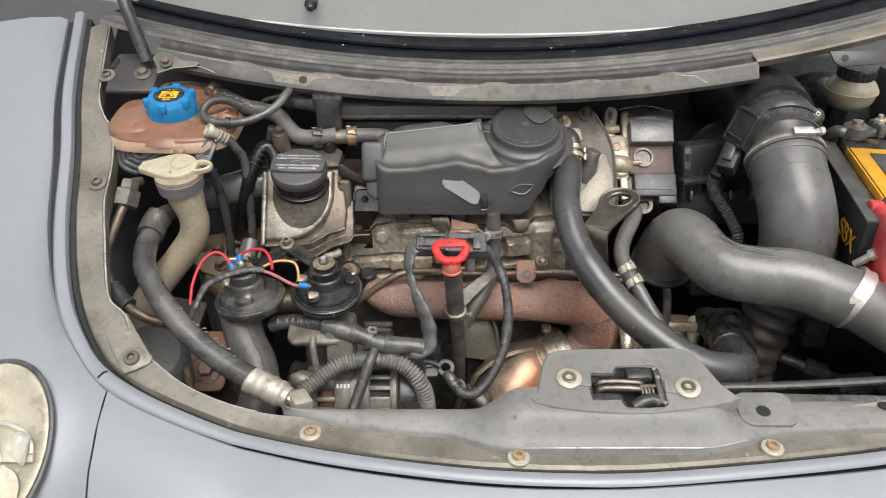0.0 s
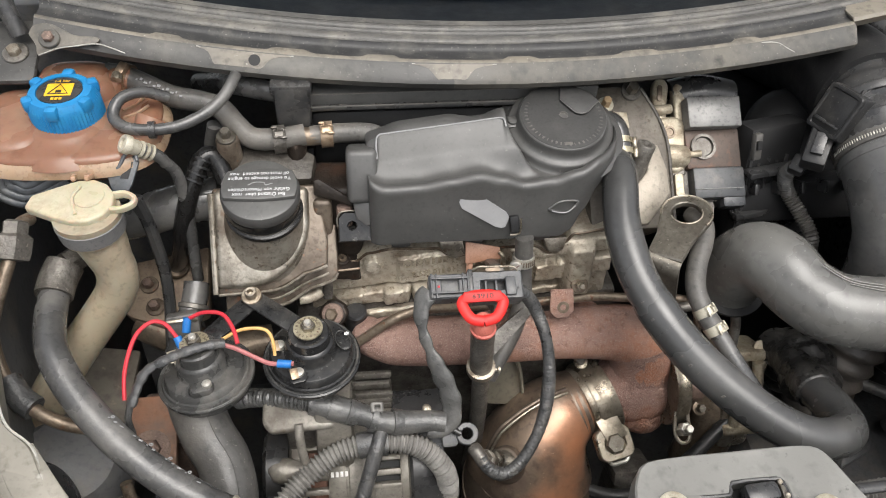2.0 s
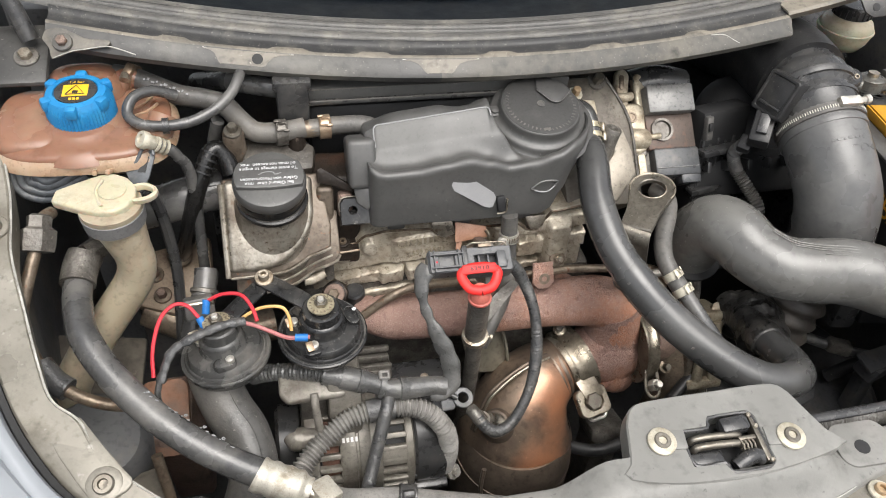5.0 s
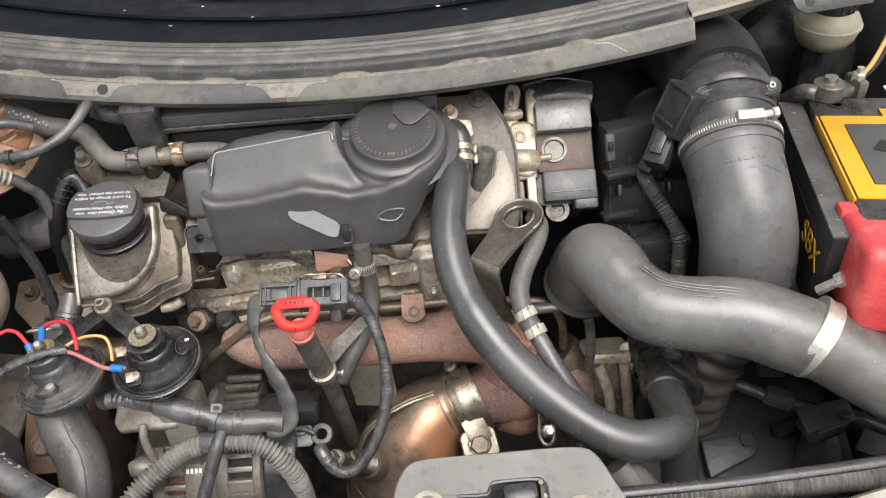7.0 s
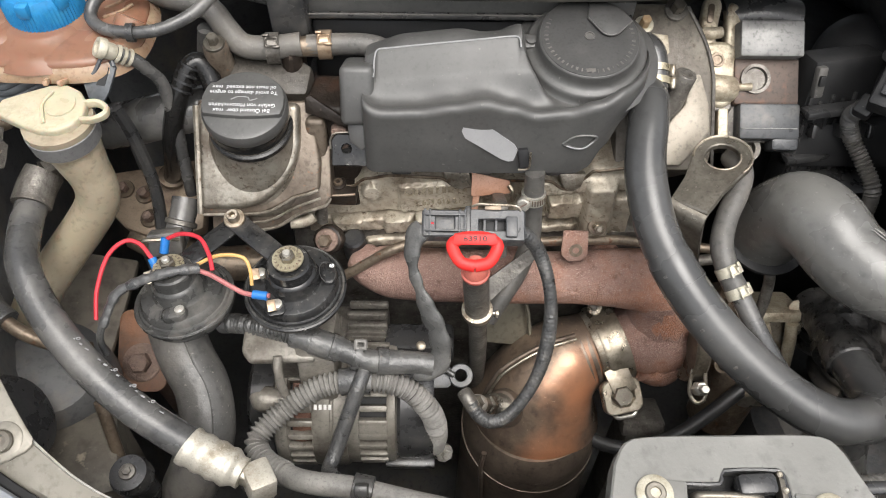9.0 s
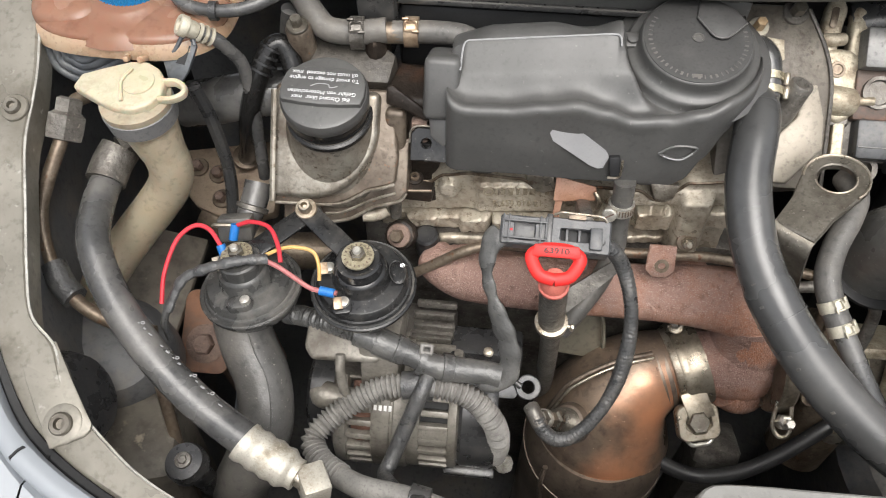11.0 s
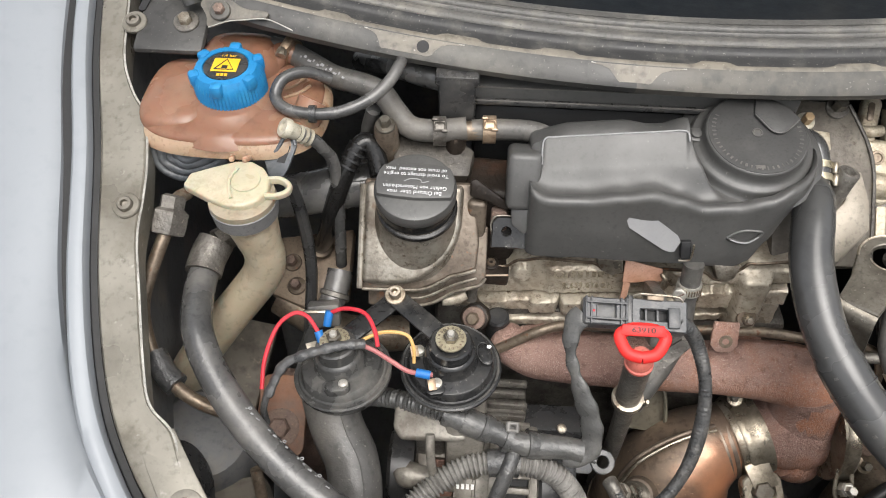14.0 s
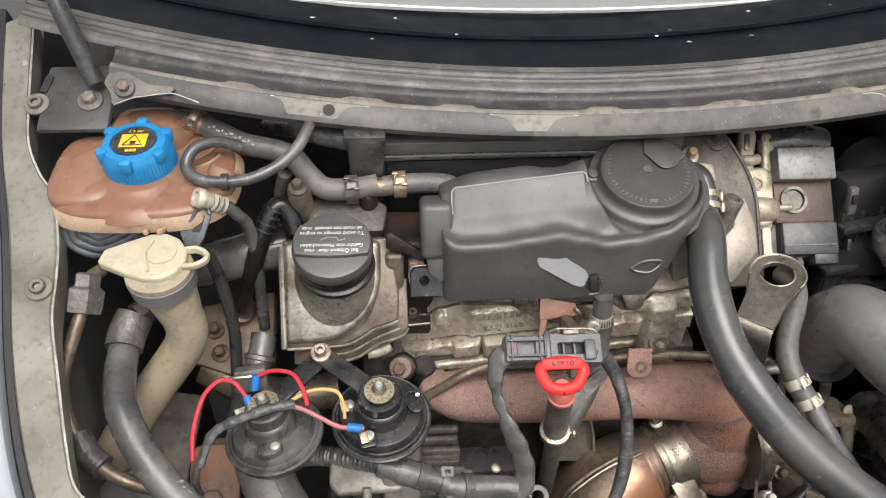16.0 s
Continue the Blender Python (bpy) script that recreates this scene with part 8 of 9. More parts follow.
part("housing", lathe([(0.045, -0.06), (0.042, 0.0), (0.035, 0.012), (0.02, 0.016)], frame_of((-0.365, 0.685, 0.825), (0.85, 0.2, 0.4)), 26), M_BLACK, dl)

# ---- hoses and lifting eye at the other end of the head ----
M_SMOOTHHOSE = mat("smooth_black_hose", (0.044, 0.044, 0.044), (0.062, 0.062, 0.061), 0.27, 0.0, 10, spots=(0.10, 0.097, 0.092), spot_amount=0.28, spot_scale=9, bump=0.03, bump_scale=500, spec=0.75, rough_var=0.10, grain=0.1)
mh = thing("main_coolant_hose", (0.19, 0.80, 0.84), "thick black coolant hose running down across the engine", "hose")
part("hose", sweep([(0.167, 0.940, 0.968), (0.167, 0.925, 0.970), (0.163, 0.902, 0.964), (0.158, 0.874, 0.951), (0.158, 0.847, 0.937), (0.165, 0.817, 0.918), (0.181, 0.785, 0.898), (0.205, 0.757, 0.876), (0.235, 0.730, 0.856), (0.270, 0.706, 0.838), (0.302, 0.692, 0.827), (0.330, 0.692, 0.821), (0.352, 0.704, 0.813), (0.363, 0.726, 0.803), (0.366, 0.752, 0.795), (0.365, 0.785, 0.786)], lambda s, l: 0.0180 + 0.0012 * (1 if l > 0.16 else 0), 26, 6), M_SMOOTHHOSE, mh, sharp=70)
part("seam_ring", lathe([(0.0180, -0.0012), (0.0200, -0.0006), (0.0200, 0.0006), (0.0180, 0.0012)], frame_of((0.186, 0.779, 0.893), (0.55, -0.68, -0.5)), 26), M_HOSE, mh)
HP = [V(p) for p in ((0.165, 0.817, 0.918), (0.181, 0.785, 0.898), (0.205, 0.757, 0.876), (0.235, 0.730, 0.856), (0.270, 0.706, 0.838))]
for k in range(14):
    s = 0.5 + k * 0.22
    a, b = HP[int(s)], HP[int(s) + 1]
    d = (b - a).normalized()
    up = V((-0.75, -0.75, 0.35))
    up = (up - d * up.dot(d)).normalized()
    part("print_mark", box((0.0022 if k % 4 else 0.0010, 0.0036, 0.0010), frame_of(a.lerp(b, s - int(s)) + up * 0.0190, up, d), 0.0002), M_HOSEGREY, mh)
st = thing("head_stub", (0.178, 0.96, 0.94), "black rubber elbow with two bright worm clamps", "fitting")
part("stub", sweep([(0.160, 0.998, 0.985), (0.168, 0.990, 0.990), (0.1750, 0.978, 0.990), (0.1775, 0.966, 0.982), (0.1775, 0.953, 0.972), (0.175, 0.938, 0.960)], 0.0118, 18), M_HOSE, st, sharp=70)
for c in ((0.1778, 0.9625, 0.9794), (0.1778, 0.9535, 0.9722)):
    part("worm_band", lathe([(0.0115, -0.0032), (0.0130, -0.0032), (0.0130, 0.0032), (0.0115, 0.0032)], frame_of(c, (0.02, 0.80, 0.60)), 22), M_BRASSY, st)
    part("worm_screw", lathe([(0.002, -0.006), (0.0028, -0.005), (0.0028, 0.004), (0.002, 0.005)], frame_of(V(c) + V((0.0142, -0.004, 0.003)), (0.1, 0.75, 0.6)), 8), M_STEEL, st)
cs = thing("crossing_hose", (0.068, 0.88, 0.84), "grey hose with a worm clamp at the head", "hose")
part("hose", sweep([(0.066, 0.882, 0.925), (0.067, 0.880, 0.905), (0.068, 0.878, 0.880), (0.068, 0.868, 0.855), (0.058, 0.850, 0.830), (0.042, 0.832, 0.810), (0.028, 0.82, 0.79)], 0.0092, 16), M_HOSEGREY, cs, sharp=70)
wc = frame_of((0.0672, 0.8795, 0.8975), (0.03, -0.10, -0.99), (-0.6, -0.8, 0))
part("worm_band", lathe([(0.0094, -0.0050), (0.0112, -0.0050), (0.0114, 0.0), (0.0112, 0.0050), (0.0094, 0.0050)], wc, 28), M_ZINC, cs, "bright slotted worm clamp")
for k in range(9):
    a = radians(-14 - 13 * k)
    part("band_slot", box((0.0012, 0.0010, 0.0062), wc @ pose(0.01135 * math.cos(a), 0.01135 * math.sin(a), 0, 0, 0, math.degrees(a) - 90), 0.0003, 1), M_BRONZE, cs)
ws = frame_of((0.0570, 0.8690, 0.8975), (-0.25, -0.90, 0.36))
part("worm_screw", lathe([(0.0045, -0.008), (0.0060, -0.004), (0.0062, 0.003), (0.0052, 0.0042), (0.0005, 0.0044)], ws, 18), M_ZINC, cs, "bright slotted screw")
part("screw_slot", box((0.0098, 0.0012, 0.0010), ws @ pose(0, 0, 0.0043, 0, 0, 35)), M_RUSTDARK, cs)
ph = thing("oil_return_hose", (0.23, 0.80, 0.87), "grey hose with two bright clips", "hose")
part("hose", sweep([(0.248, 0.905, 0.925), (0.250, 0.880, 0.930), (0.242, 0.858, 0.925), (0.229, 0.835, 0.915), (0.222, 0.812, 0.905), (0.226, 0.792, 0.894), (0.232, 0.779, 0.886)], 0.0098, 18), M_HOSEGREY, ph, sharp=70)
part("thin_hose", sweep([(0.230, 0.783, 0.889), (0.240, 0.768, 0.876), (0.252, 0.750, 0.860), (0.272, 0.730, 0.835), (0.30, 0.715, 0.80)], 0.0084, 16), M_HOSE, ph)
for c in ((0.2262, 0.793, 0.8945), (0.2335, 0.778, 0.885)):
    spring_clip(ph, c, (0.4, -0.72, -0.55), 0.0098, M_CREAMWASHER, 0.75)
le = thing("lifting_eye", (0.19, 0.87, 0.84), "greasy grey steel lifting eye bent up from the head", "bracket")
lm = frame_of((0.229, 0.882, 0.9455), (-0.18, -0.10, 0.98))
AD, AS = V((-0.60, -0.80)), V((-0.80, 0.60))
part("eye_plate", ring_plate([(0.0255 * math.cos(radians(a)), 0.0255 * math.sin(radians(a))) for a in range(-40, 151, 10)] + [tuple(AD * d + AS * w) for d, w in ((0.020, 0.0215), (0.036, 0.0180), (0.064, 0.0170), (0.064, -0.0170), (0.036, -0.0180), (0.020, -0.0215))],
                              [(0.0150 * math.cos(k * 0.393), 0.0150 * math.sin(k * 0.393)) for k in range(16)], 0.0055, lm), M_OLDSTEEL, le)
arm = []
for d, drop in ((0.060, -0.0016), (0.066, -0.002), (0.071, -0.006), (0.073, -0.016), (0.073, -0.045), (0.070, -0.085)):
    c = lm @ V((AD.x * d, AD.y * d, drop))
    s_ = V((AS.x, AS.y, 0.0)) * 0.0168
    arm.append([c - s_, c - s_ * 0.4, c + s_ * 0.4, c + s_])
part("eye_arm", loft(arm, thick=0.0045), M_OLDSTEEL, le, sharp=60)
part("eye_rim", sweep([lm @ V((0.0246 * math.cos(radians(a)), 0.0246 * math.sin(radians(a)), 0.0)) for a in range(-60, 180, 12)], 0.0013, 8, 2), M_STEEL, le, "brighter steel rim")
part("hole_rim", sweep([lm @ V((0.0154 * math.cos(radians(a)), 0.0154 * math.sin(radians(a)), -0.0002)) for a in range(180, 361, 12)], 0.0009, 6, 2), M_STEEL, le)
bolt(le, (0.189, 0.822, 0.862), (-0.55, -0.75, 0.2), 0.010, M_OLDSTEEL, M_BRONZE, 0.008)

eg = thing("throttle_module", (0.28, 1.0, 0.80), "dark greasy valve module with a pale bracket", "engine part")
GN = (0, -0.7, 0.714)
GM = frame_of((0.29, 0.985, 0.955), GN)
part("module_base", plate([(-0.035, -0.062), (0.026, -0.062), (0.032, -0.03), (0.034, 0.03), (0.026, 0.078), (-0.02, 0.085), (-0.035, 0.06)], 0.10, GM, 0.006), M_DARKMETAL, eg)
M_MODULE = mat("grey_dusty_module_face", (0.125, 0.124, 0.121), (0.185, 0.183, 0.178), 0.36, 0.3, 30, spots=(0.27, 0.265, 0.255), spot_amount=0.35, spot_scale=24, bump=0.10, grain=0.3)
M_MODLOW = mat("blue_grey_module_plastic", (0.048, 0.050, 0.053), (0.078, 0.080, 0.082), 0.36, 0.2, 30, spots=(0.15, 0.14, 0.125), spot_amount=0.3, spot_scale=26, bump=0.12, grain=0.3)
part("module_box", box((0.060, 0.034, 0.030), GM @ pose(0.000, 0.034, 0.008), 0.0025), M_MODULE, eg, "dusty grey module box")
part("module_low", box((0.058, 0.034, 0.026), GM @ pose(0.002, -0.042, 0.002), 0.003), M_MODLOW, eg)
part("low_edge", sweep([GM @ V((x, -0.049, 0.0152)) for x in (-0.025, 0.0, 0.028)], 0.0007, 6), M_MODULE, eg)
part("module_notch", box((0.026, 0.018, 0.020), GM @ pose(0.018, -0.060, 0.003), 0.003), M_MODLOW, eg)
part("module_mid", box((0.062, 0.044, 0.020), GM @ pose(0.0, -0.004, 0.001), 0.003), mat("rust_stained_grey_face", (0.062, 0.050, 0.043), (0.105, 0.076, 0.062), 0.5, 0.35, 30, spots=(0.26, 0.12, 0.07), spot_amount=0.3, spot_scale=25, bump=0.08), eg, "rust-stained module face")
part("module_back", sweep([GM @ V((-0.034, 0.060, -0.016)), GM @ V((0.0, 0.064, -0.012)), GM @ V((0.034, 0.058, -0.016))], 0.022, 18), M_BLACK, eg)
part("round_seat", lathe([(0.014, 0.0), (0.014, 0.004), (0.011, 0.004), (0.010, 0.001), (0.002, 0.001)], GM @ pose(-0.012, -0.002, 0.0105), 28), M_DARKMETAL, eg)
part("drain_eye", lathe([(0.013, 0.0), (0.013, 0.006), (0.008, 0.006), (0.007, 0.001), (0.002, 0.001)], GM @ pose(-0.012, -0.066, -0.008), 24), M_DARKMETAL, eg)
PB = frame_of((0.243, 0.9905, 0.9725), GN)
pale = part("pale_bracket", plate([(-0.014, -0.040), (0.006, -0.046), (0.017, -0.040), (0.0195, -0.012), (0.0215, 0.010), (0.012, 0.018), (-0.010, 0.019), (-0.0145, 0.006)], 0.018, PB, 0.005, 3), M_CREAMCAST, eg, "pale cast bracket")
part("prong", plate([(-0.0150, 0.008), (-0.0160, 0.030), (-0.0115, 0.056), (-0.007, 0.062), (0.002, 0.060), (0.0055, 0.052), (0.002, 0.036), (-0.001, 0.012)], 0.014, PB @ pose(0, 0, -0.001), 0.0035, 3), M_CREAMCAST, pale)
part("prong", plate([(0.0085, 0.004), (0.0100, 0.050), (0.014, 0.056), (0.0225, 0.052), (0.0240, 0.030), (0.0200, 0.004)], 0.014, PB @ pose(0, 0, -0.002), 0.003, 3), M_CREAMCAST, pale)
part("prong_slot", plate(round_poly(0.006, 0.018, 0.0025), 0.003, PB @ pose(-0.0065, 0.044, 0.0004, 0, 0, -6), 0.0006), M_BRONZE, pale)
part("prong_knuckle", sweep([PB @ V((-0.015, 0.025, 0.0)), PB @ V((-0.006, 0.0245, 0.002)), PB @ V((0.003, 0.026, 0.0))], 0.0055, 12), M_CREAMCAST, pale)
part("barrel_boss", lathe([(0.002, -0.0150), (0.0105, -0.0145), (0.0126, -0.0120), (0.0130, 0.0), (0.0122, 0.0110), (0.0100, 0.0140), (0.0050, 0.0150), (0.001, 0.0150)], frame_of(PB @ V((0.0045, -0.0265, -0.002)), (0.98, 0.08, -0.14)), 28), M_CREAMCAST, pale, "pale barrel-shaped boss", sharp=60)
# dark plate stands in for the shade under the barrel
part("boss_shadow", plate(round_poly(0.026, 0.010, 0.003), 0.010, PB @ pose(0.0035, -0.0425, -0.004), 0.002), M_DARKMETAL, pale)
part("stem", plate(round_poly(0.0105, 0.034, 0.002), 0.012, PB @ pose(0.0085, -0.060, -0.004), 0.002), M_CREAMCAST, pale)
# darker brown strip paints the shaded hollow beside the stem
part("stem", plate(round_poly(0.0105, 0.034, 0.002), 0.006, PB @ pose(-0.0042, -0.060, -0.009), 0.002), M_BRONZE, pale)
part("bracket_screw", lathe([(0.0038, -0.004), (0.0038, 0.010), (0.003, 0.011)], PB @ pose(0.021, -0.026, 0.003, 0, 75, 0), 10), M_CREAMCAST, eg)
part("bracket_hole", lathe([(0.0070, 0.0), (0.0066, 0.0012), (0.0046, 0.0014), (0.0040, 0.0004), (0.0005, 0.0003)], PB @ pose(0.0, 0.0, 0.0006), 22), M_BRONZE, eg)

# ---- intake side ----
du = thing("intake_elbow", (0.445, 0.86, 0.80), "matt grey-black rubber intake elbow with a worm clamp", "duct")
part("elbow", sweep([(0.448, 0.930, 0.990), (0.447, 0.915, 0.984), (0.447, 0.895, 0.972), (0.450, 0.873, 0.952), (0.454, 0.855, 0.925), (0.456, 0.846, 0.890), (0.456, 0.842, 0.855)], lambda s, l: 0.0465 + 0.0015 * math.exp(-s * 14), 36), M_DUCT, du, sharp=70)
part("bellows", sweep([(0.456, 0.842, 0.86), (0.450, 0.840, 0.83), (0.440, 0.836, 0.79), (0.425, 0.83, 0.74), (0.42, 0.83, 0.68)], lambda s, l: 0.035 + 0.003 * math.sin(l * 2 * math.pi / 0.022), 28, 12), M_BELLOWS, du, sharp=80)
wmx = frame_of((0.4475, 0.921, 0.9865), (0.0, 0.87, 0.49), (1, 0, 0))
part("worm_band", lathe([(0.0470, -0.006), (0.0500, -0.0055), (0.0502, 0.0), (0.0500, 0.0055), (0.0470, 0.006)], wmx, 52), M_HOSEGREY, du, "grey slotted clamp band")
part("elbow_lip", lathe([(0.0465, -0.017), (0.0485, -0.016), (0.0492, -0.012), (0.0485, -0.008), (0.0465, -0.007)], wmx, 52), M_DUCT, du)
for k in range(56):
    a = radians(166 + k * 3.1)
    part("band_slot", box((0.0012, 0.0040, 0.0012), wmx @ pose(0.0501 * math.cos(a), 0.0501 * math.sin(a), 0, 0, 0, math.degrees(a) - 90) @ pose(0, 0, 0, 90, 0, 0), 0.0003, 1), M_ZINC, du)
part("worm_housing", box((0.026, 0.011, 0.011), frame_of((0.452, 0.8985, 1.0315), (0.0, -0.50, 0.87)), 0.002), M_ZINC, du, "bright clamp housing")
part("worm_screw", lathe([(0.004, 0), (0.004, 0.008), (0.0055, 0.009), (0.0055, 0.014)], frame_of((0.465, 0.8995, 1.031), (1, 0.1, 0.1)), 8), M_ZINC, du)


def raised_print(spot, normal, across, widths, tall, gap=0.0018):
    """A moulded line of print too worn to read, wrapped round the elbow."""
    m = frame_of(spot, normal, across)
    x = -(sum(widths) + gap * (len(widths) - 1)) / 2
    for w in widths:
        a = (x + w / 2) / 0.0465
        part("worn_print", box((w, tall, 0.0010), m @ pose(0.0465 * math.sin(a), 0, 0.0465 * math.cos(a) - 0.0465, 0, math.degrees(a), 0), 0.0004, 1), M_DUCT, du)
        x += w + gap


raised_print((0.4398, 0.8924, 1.0240), (-0.154, -0.46, 0.874), (0.988, -0.09, 0.126), (0.004, 0.004), 0.0045)
raised_print((0.4430, 0.8729, 1.0125), (-0.09, -0.51, 0.85), (0.991, -0.067, 0.112), (0.006, 0.003, 0.004, 0.005, 0.003, 0.006, 0.004, 0.005), 0.0034)
raised_print((0.4420, 0.8648, 1.0068), (-0.11, -0.604, 0.785), (0.985, -0.07, 0.15), (0.004, 0.005, 0.003, 0.006, 0.004, 0.003, 0.005), 0.0034)
lettering(">ECO<", 0.0145, frame_of((0.4475, 0.8541, 0.9978), (-0.03, -0.676, 0.735), (0.995, 0.036, 0.09)), M_DUCT, du, "moulded_word", 0.0007, 1.25, 0.0465)
raised_print((0.4390, 0.8190, 0.9490), (-0.33, -0.80, 0.47), (0.92, -0.25, 0.30), (0.004, 0.0045, 0.004, 0.004, 0.003), 0.0050)
raised_print((0.4385, 0.8140, 0.9375), (-0.35, -0.86, 0.33), (0.92, -0.32, 0.22), (0.004, 0.004, 0.004, 0.004), 0.0050, 0.0024)
lettering("FRANCE", 0.0085, frame_of((0.4405, 0.8095, 0.9270), (-0.31, -0.92, 0.22), (0.94, -0.30, 0.12)), M_DUCT, du, "moulded_word", 0.0007, 1.2, 0.0465)

pd = thing("charge_air_pipe", (0.42, 0.77, 0.85), "matt grey-black curved charge air hose", "duct")
CHARGE = [V(p) for p in ((0.296, 0.885, 0.838), (0.297, 0.874, 0.874), (0.3036, 0.8549, 0.9045), (0.3130, 0.8330, 0.9115), (0.3270, 0.8055, 0.9040), (0.3485, 0.7850, 0.8985), (0.3793, 0.7755, 0.8970), (0.4105, 0.7705, 0.8968), (0.4370, 0.7625, 0.8945), (0.4640, 0.7520, 0.8875), (0.4870, 0.7440, 0.8822))]
part("pipe", sweep(CHARGE, lambda s, l: 0.0358 + 0.0010 * math.sin(9 * s) - 0.0010 * math.exp(-((s - 0.42) / 0.06) ** 2), 40), M_CHARGE, pd, sharp=70)
part("pipe_tail", sweep([(0.480, 0.749, 0.886), (0.52, 0.726, 0.868), (0.56, 0.704, 0.85), (0.62, 0.676, 0.82), (0.68, 0.655, 0.78)], 0.0345, 32), M_CHARGE, pd, sharp=70)
# fine mould lines along the upper face
for start, a, b in ((-8, 4, 10), (-2, 4, 9), (4, 5, 10), (12, 6, 10)):
    pts = []
    for k in range(a, b + 1):
        deg = start + 3.5 * (k - 4)
        t_ = (CHARGE[min(k + 1, 10)] - CHARGE[k - 1]).normalized()
        side = V((0, 0, 1)).cross(t_).normalized()
        up_ = t_.cross(side).normalized()
        if side.y > 0:
            side = -side
        pts.append(CHARGE[k] + (up_ * math.cos(radians(deg)) + side * math.sin(radians(deg))) * 0.0357)
    part("mould_line", sweep(pts, 0.00065, 6), M_CHARGE, pd)
pcm = frame_of((0.4830, 0.7475, 0.8845), (0.80, -0.46, -0.36), (0, 0, 1))
part("clamp_band", lathe([(0.0365, -0.008), (0.0388, -0.008), (0.0392, -0.005), (0.0380, 0.0), (0.0392, 0.005), (0.0388, 0.008), (0.0365, 0.008)], pcm, 52), M_ZINC, pd, "bright steel band clamp")
part("clamp_screw", lathe([(0.005, -0.014), (0.005, 0.006), (0.0075, 0.007), (0.0075, 0.014), (0.004, 0.015)], frame_of((0.506, 0.779, 0.918), (0.55, -0.3, 0.75)), 8), M_ZINC, pd, "bright clamp screw")
# black so the shade at the pipe's end is in its colour
part("end_ring", lathe([(0.0385, -0.003), (0.0415, -0.002), (0.0415, 0.002), (0.0385, 0.003)], frame_of((0.2965, 0.879, 0.850), (0.03, -0.35, 0.93)), 40), M_GAP, pd)

ma = thing("air_flow_sensor", (0.45, 0.98, 0.93), "black air flow meter housing with a square sensor plug", "sensor")
part("housing", sweep([(0.4475, 0.922, 0.987), (0.449, 0.945, 0.999), (0.452, 0.975, 1.010), (0.455, 1.02, 1.018)], lambda s, l: 0.046 + 0.004 * (1 if 0.35 < s < 0.6 else 0), 32, 8), M_BLACK, ma, sharp=40)
part("back_duct", sweep([(0.452, 0.985, 1.011), (0.455, 1.03, 1.014), (0.457, 1.08, 1.008), (0.46, 1.15, 0.99), (0.46, 1.22, 0.97)], 0.054, 30), M_MATTBLACK, ma, sharp=60)
part("flange_lug", lathe([(0.011, -0.014), (0.011, 0.003), (0.009, 0.004)], frame_of((0.478, 0.985, 1.036), (0, -0.75, 0.66)), 20), M_MATTBLACK, ma)
part("meter_ring", lathe([(0.045, -0.006), (0.053, -0.005), (0.0545, -0.002), (0.0545, 0.003), (0.051, 0.006), (0.045, 0.007)], frame_of((0.4505, 0.962, 1.0055), (0.05, 0.92, 0.38), (1, 0, 0)), 48), M_BLACK, ma)
part("meter_ring", lathe([(0.045, -0.003), (0.0495, -0.0025), (0.0495, 0.0025), (0.045, 0.003)], frame_of((0.449, 0.943, 0.998), (0.05, 0.89, 0.44), (1, 0, 0)), 48), M_BLACK, ma)
AR = frame_of((0.444, 0.956, 1.0240), (0.02, -0.62, 0.785), (0.98, 0.10, -0.06))
part("meter_arm", plate([(-0.046, -0.016), (-0.030, 0.004), (0.0, 0.013), (0.030, 0.009), (0.044, 0.006), (0.052, -0.002), (0.048, -0.012), (0.038, -0.015), (0.0, -0.004), (-0.024, -0.010)], 0.034, AR @ pose(0, 0, 0.0215), 0.002), M_MATTBLACK, ma)
for k in range(2):
    part("arm_ridge", sweep([AR @ V((x, y - 0.006 * k, 0.0225)) for x, y in ((-0.040, -0.009), (-0.026, 0.001), (0.0, 0.008), (0.028, 0.005), (0.042, 0.001))], 0.0009, 6), M_BLACK, ma)
part("arm_lug", lathe([(0.0115, -0.024), (0.0115, 0.003), (0.0095, 0.005), (0.002, 0.005)], frame_of((0.486, 0.945, 1.0340), (0, -0.75, 0.66)), 20), M_MATTBLACK, ma)
bolt(ma, (0.486, 0.9415, 1.0380), (0, -0.75, 0.66), 0.006, M_BLACK, M_STEEL, 0.004, torx=True)
part("collar", lathe([(0.044, -0.012), (0.0475, -0.010), (0.0480, 0.006), (0.0490, 0.008), (0.0490, 0.012), (0.045, 0.013)], frame_of((0.4482, 0.935, 0.9935), (0.03, 0.88, 0.47), (1, 0, 0)), 48), M_BLACK, ma)
sq = frame_of((0.4005, 0.945, 1.016), (-0.88, -0.28, 0.38), (0.42, 0.12, 0.9))
part("sensor_box", box((0.050, 0.043, 0.044), sq @ pose(0, 0, -0.012), 0.003), M_MATTBLACK, ma, "square black sensor head")
part("sensor_lid", ring_plate(round_poly(0.049, 0.042, 0.004), round_poly(0.040, 0.033, 0.003), 0.007, sq @ pose(0, 0, 0.0135)), M_MATTBLACK, ma)
part("lid_panel", box((0.040, 0.033, 0.004), sq @ pose(0, 0, 0.0105), 0.001), M_MATTBLACK, ma)
part("lid_slot", box((0.003, 0.031, 0.003), sq @ pose(-0.013, 0, 0.0135), 0.0008), M_BLACK, ma)
part("plug", box((0.042, 0.024, 0.024), frame_of((0.383, 0.935, 0.980), (-0.4, -0.5, 0.77), (0.5, 0.7, 0.5)), 0.003), M_MATTBLACK, ma, "black cable plug")
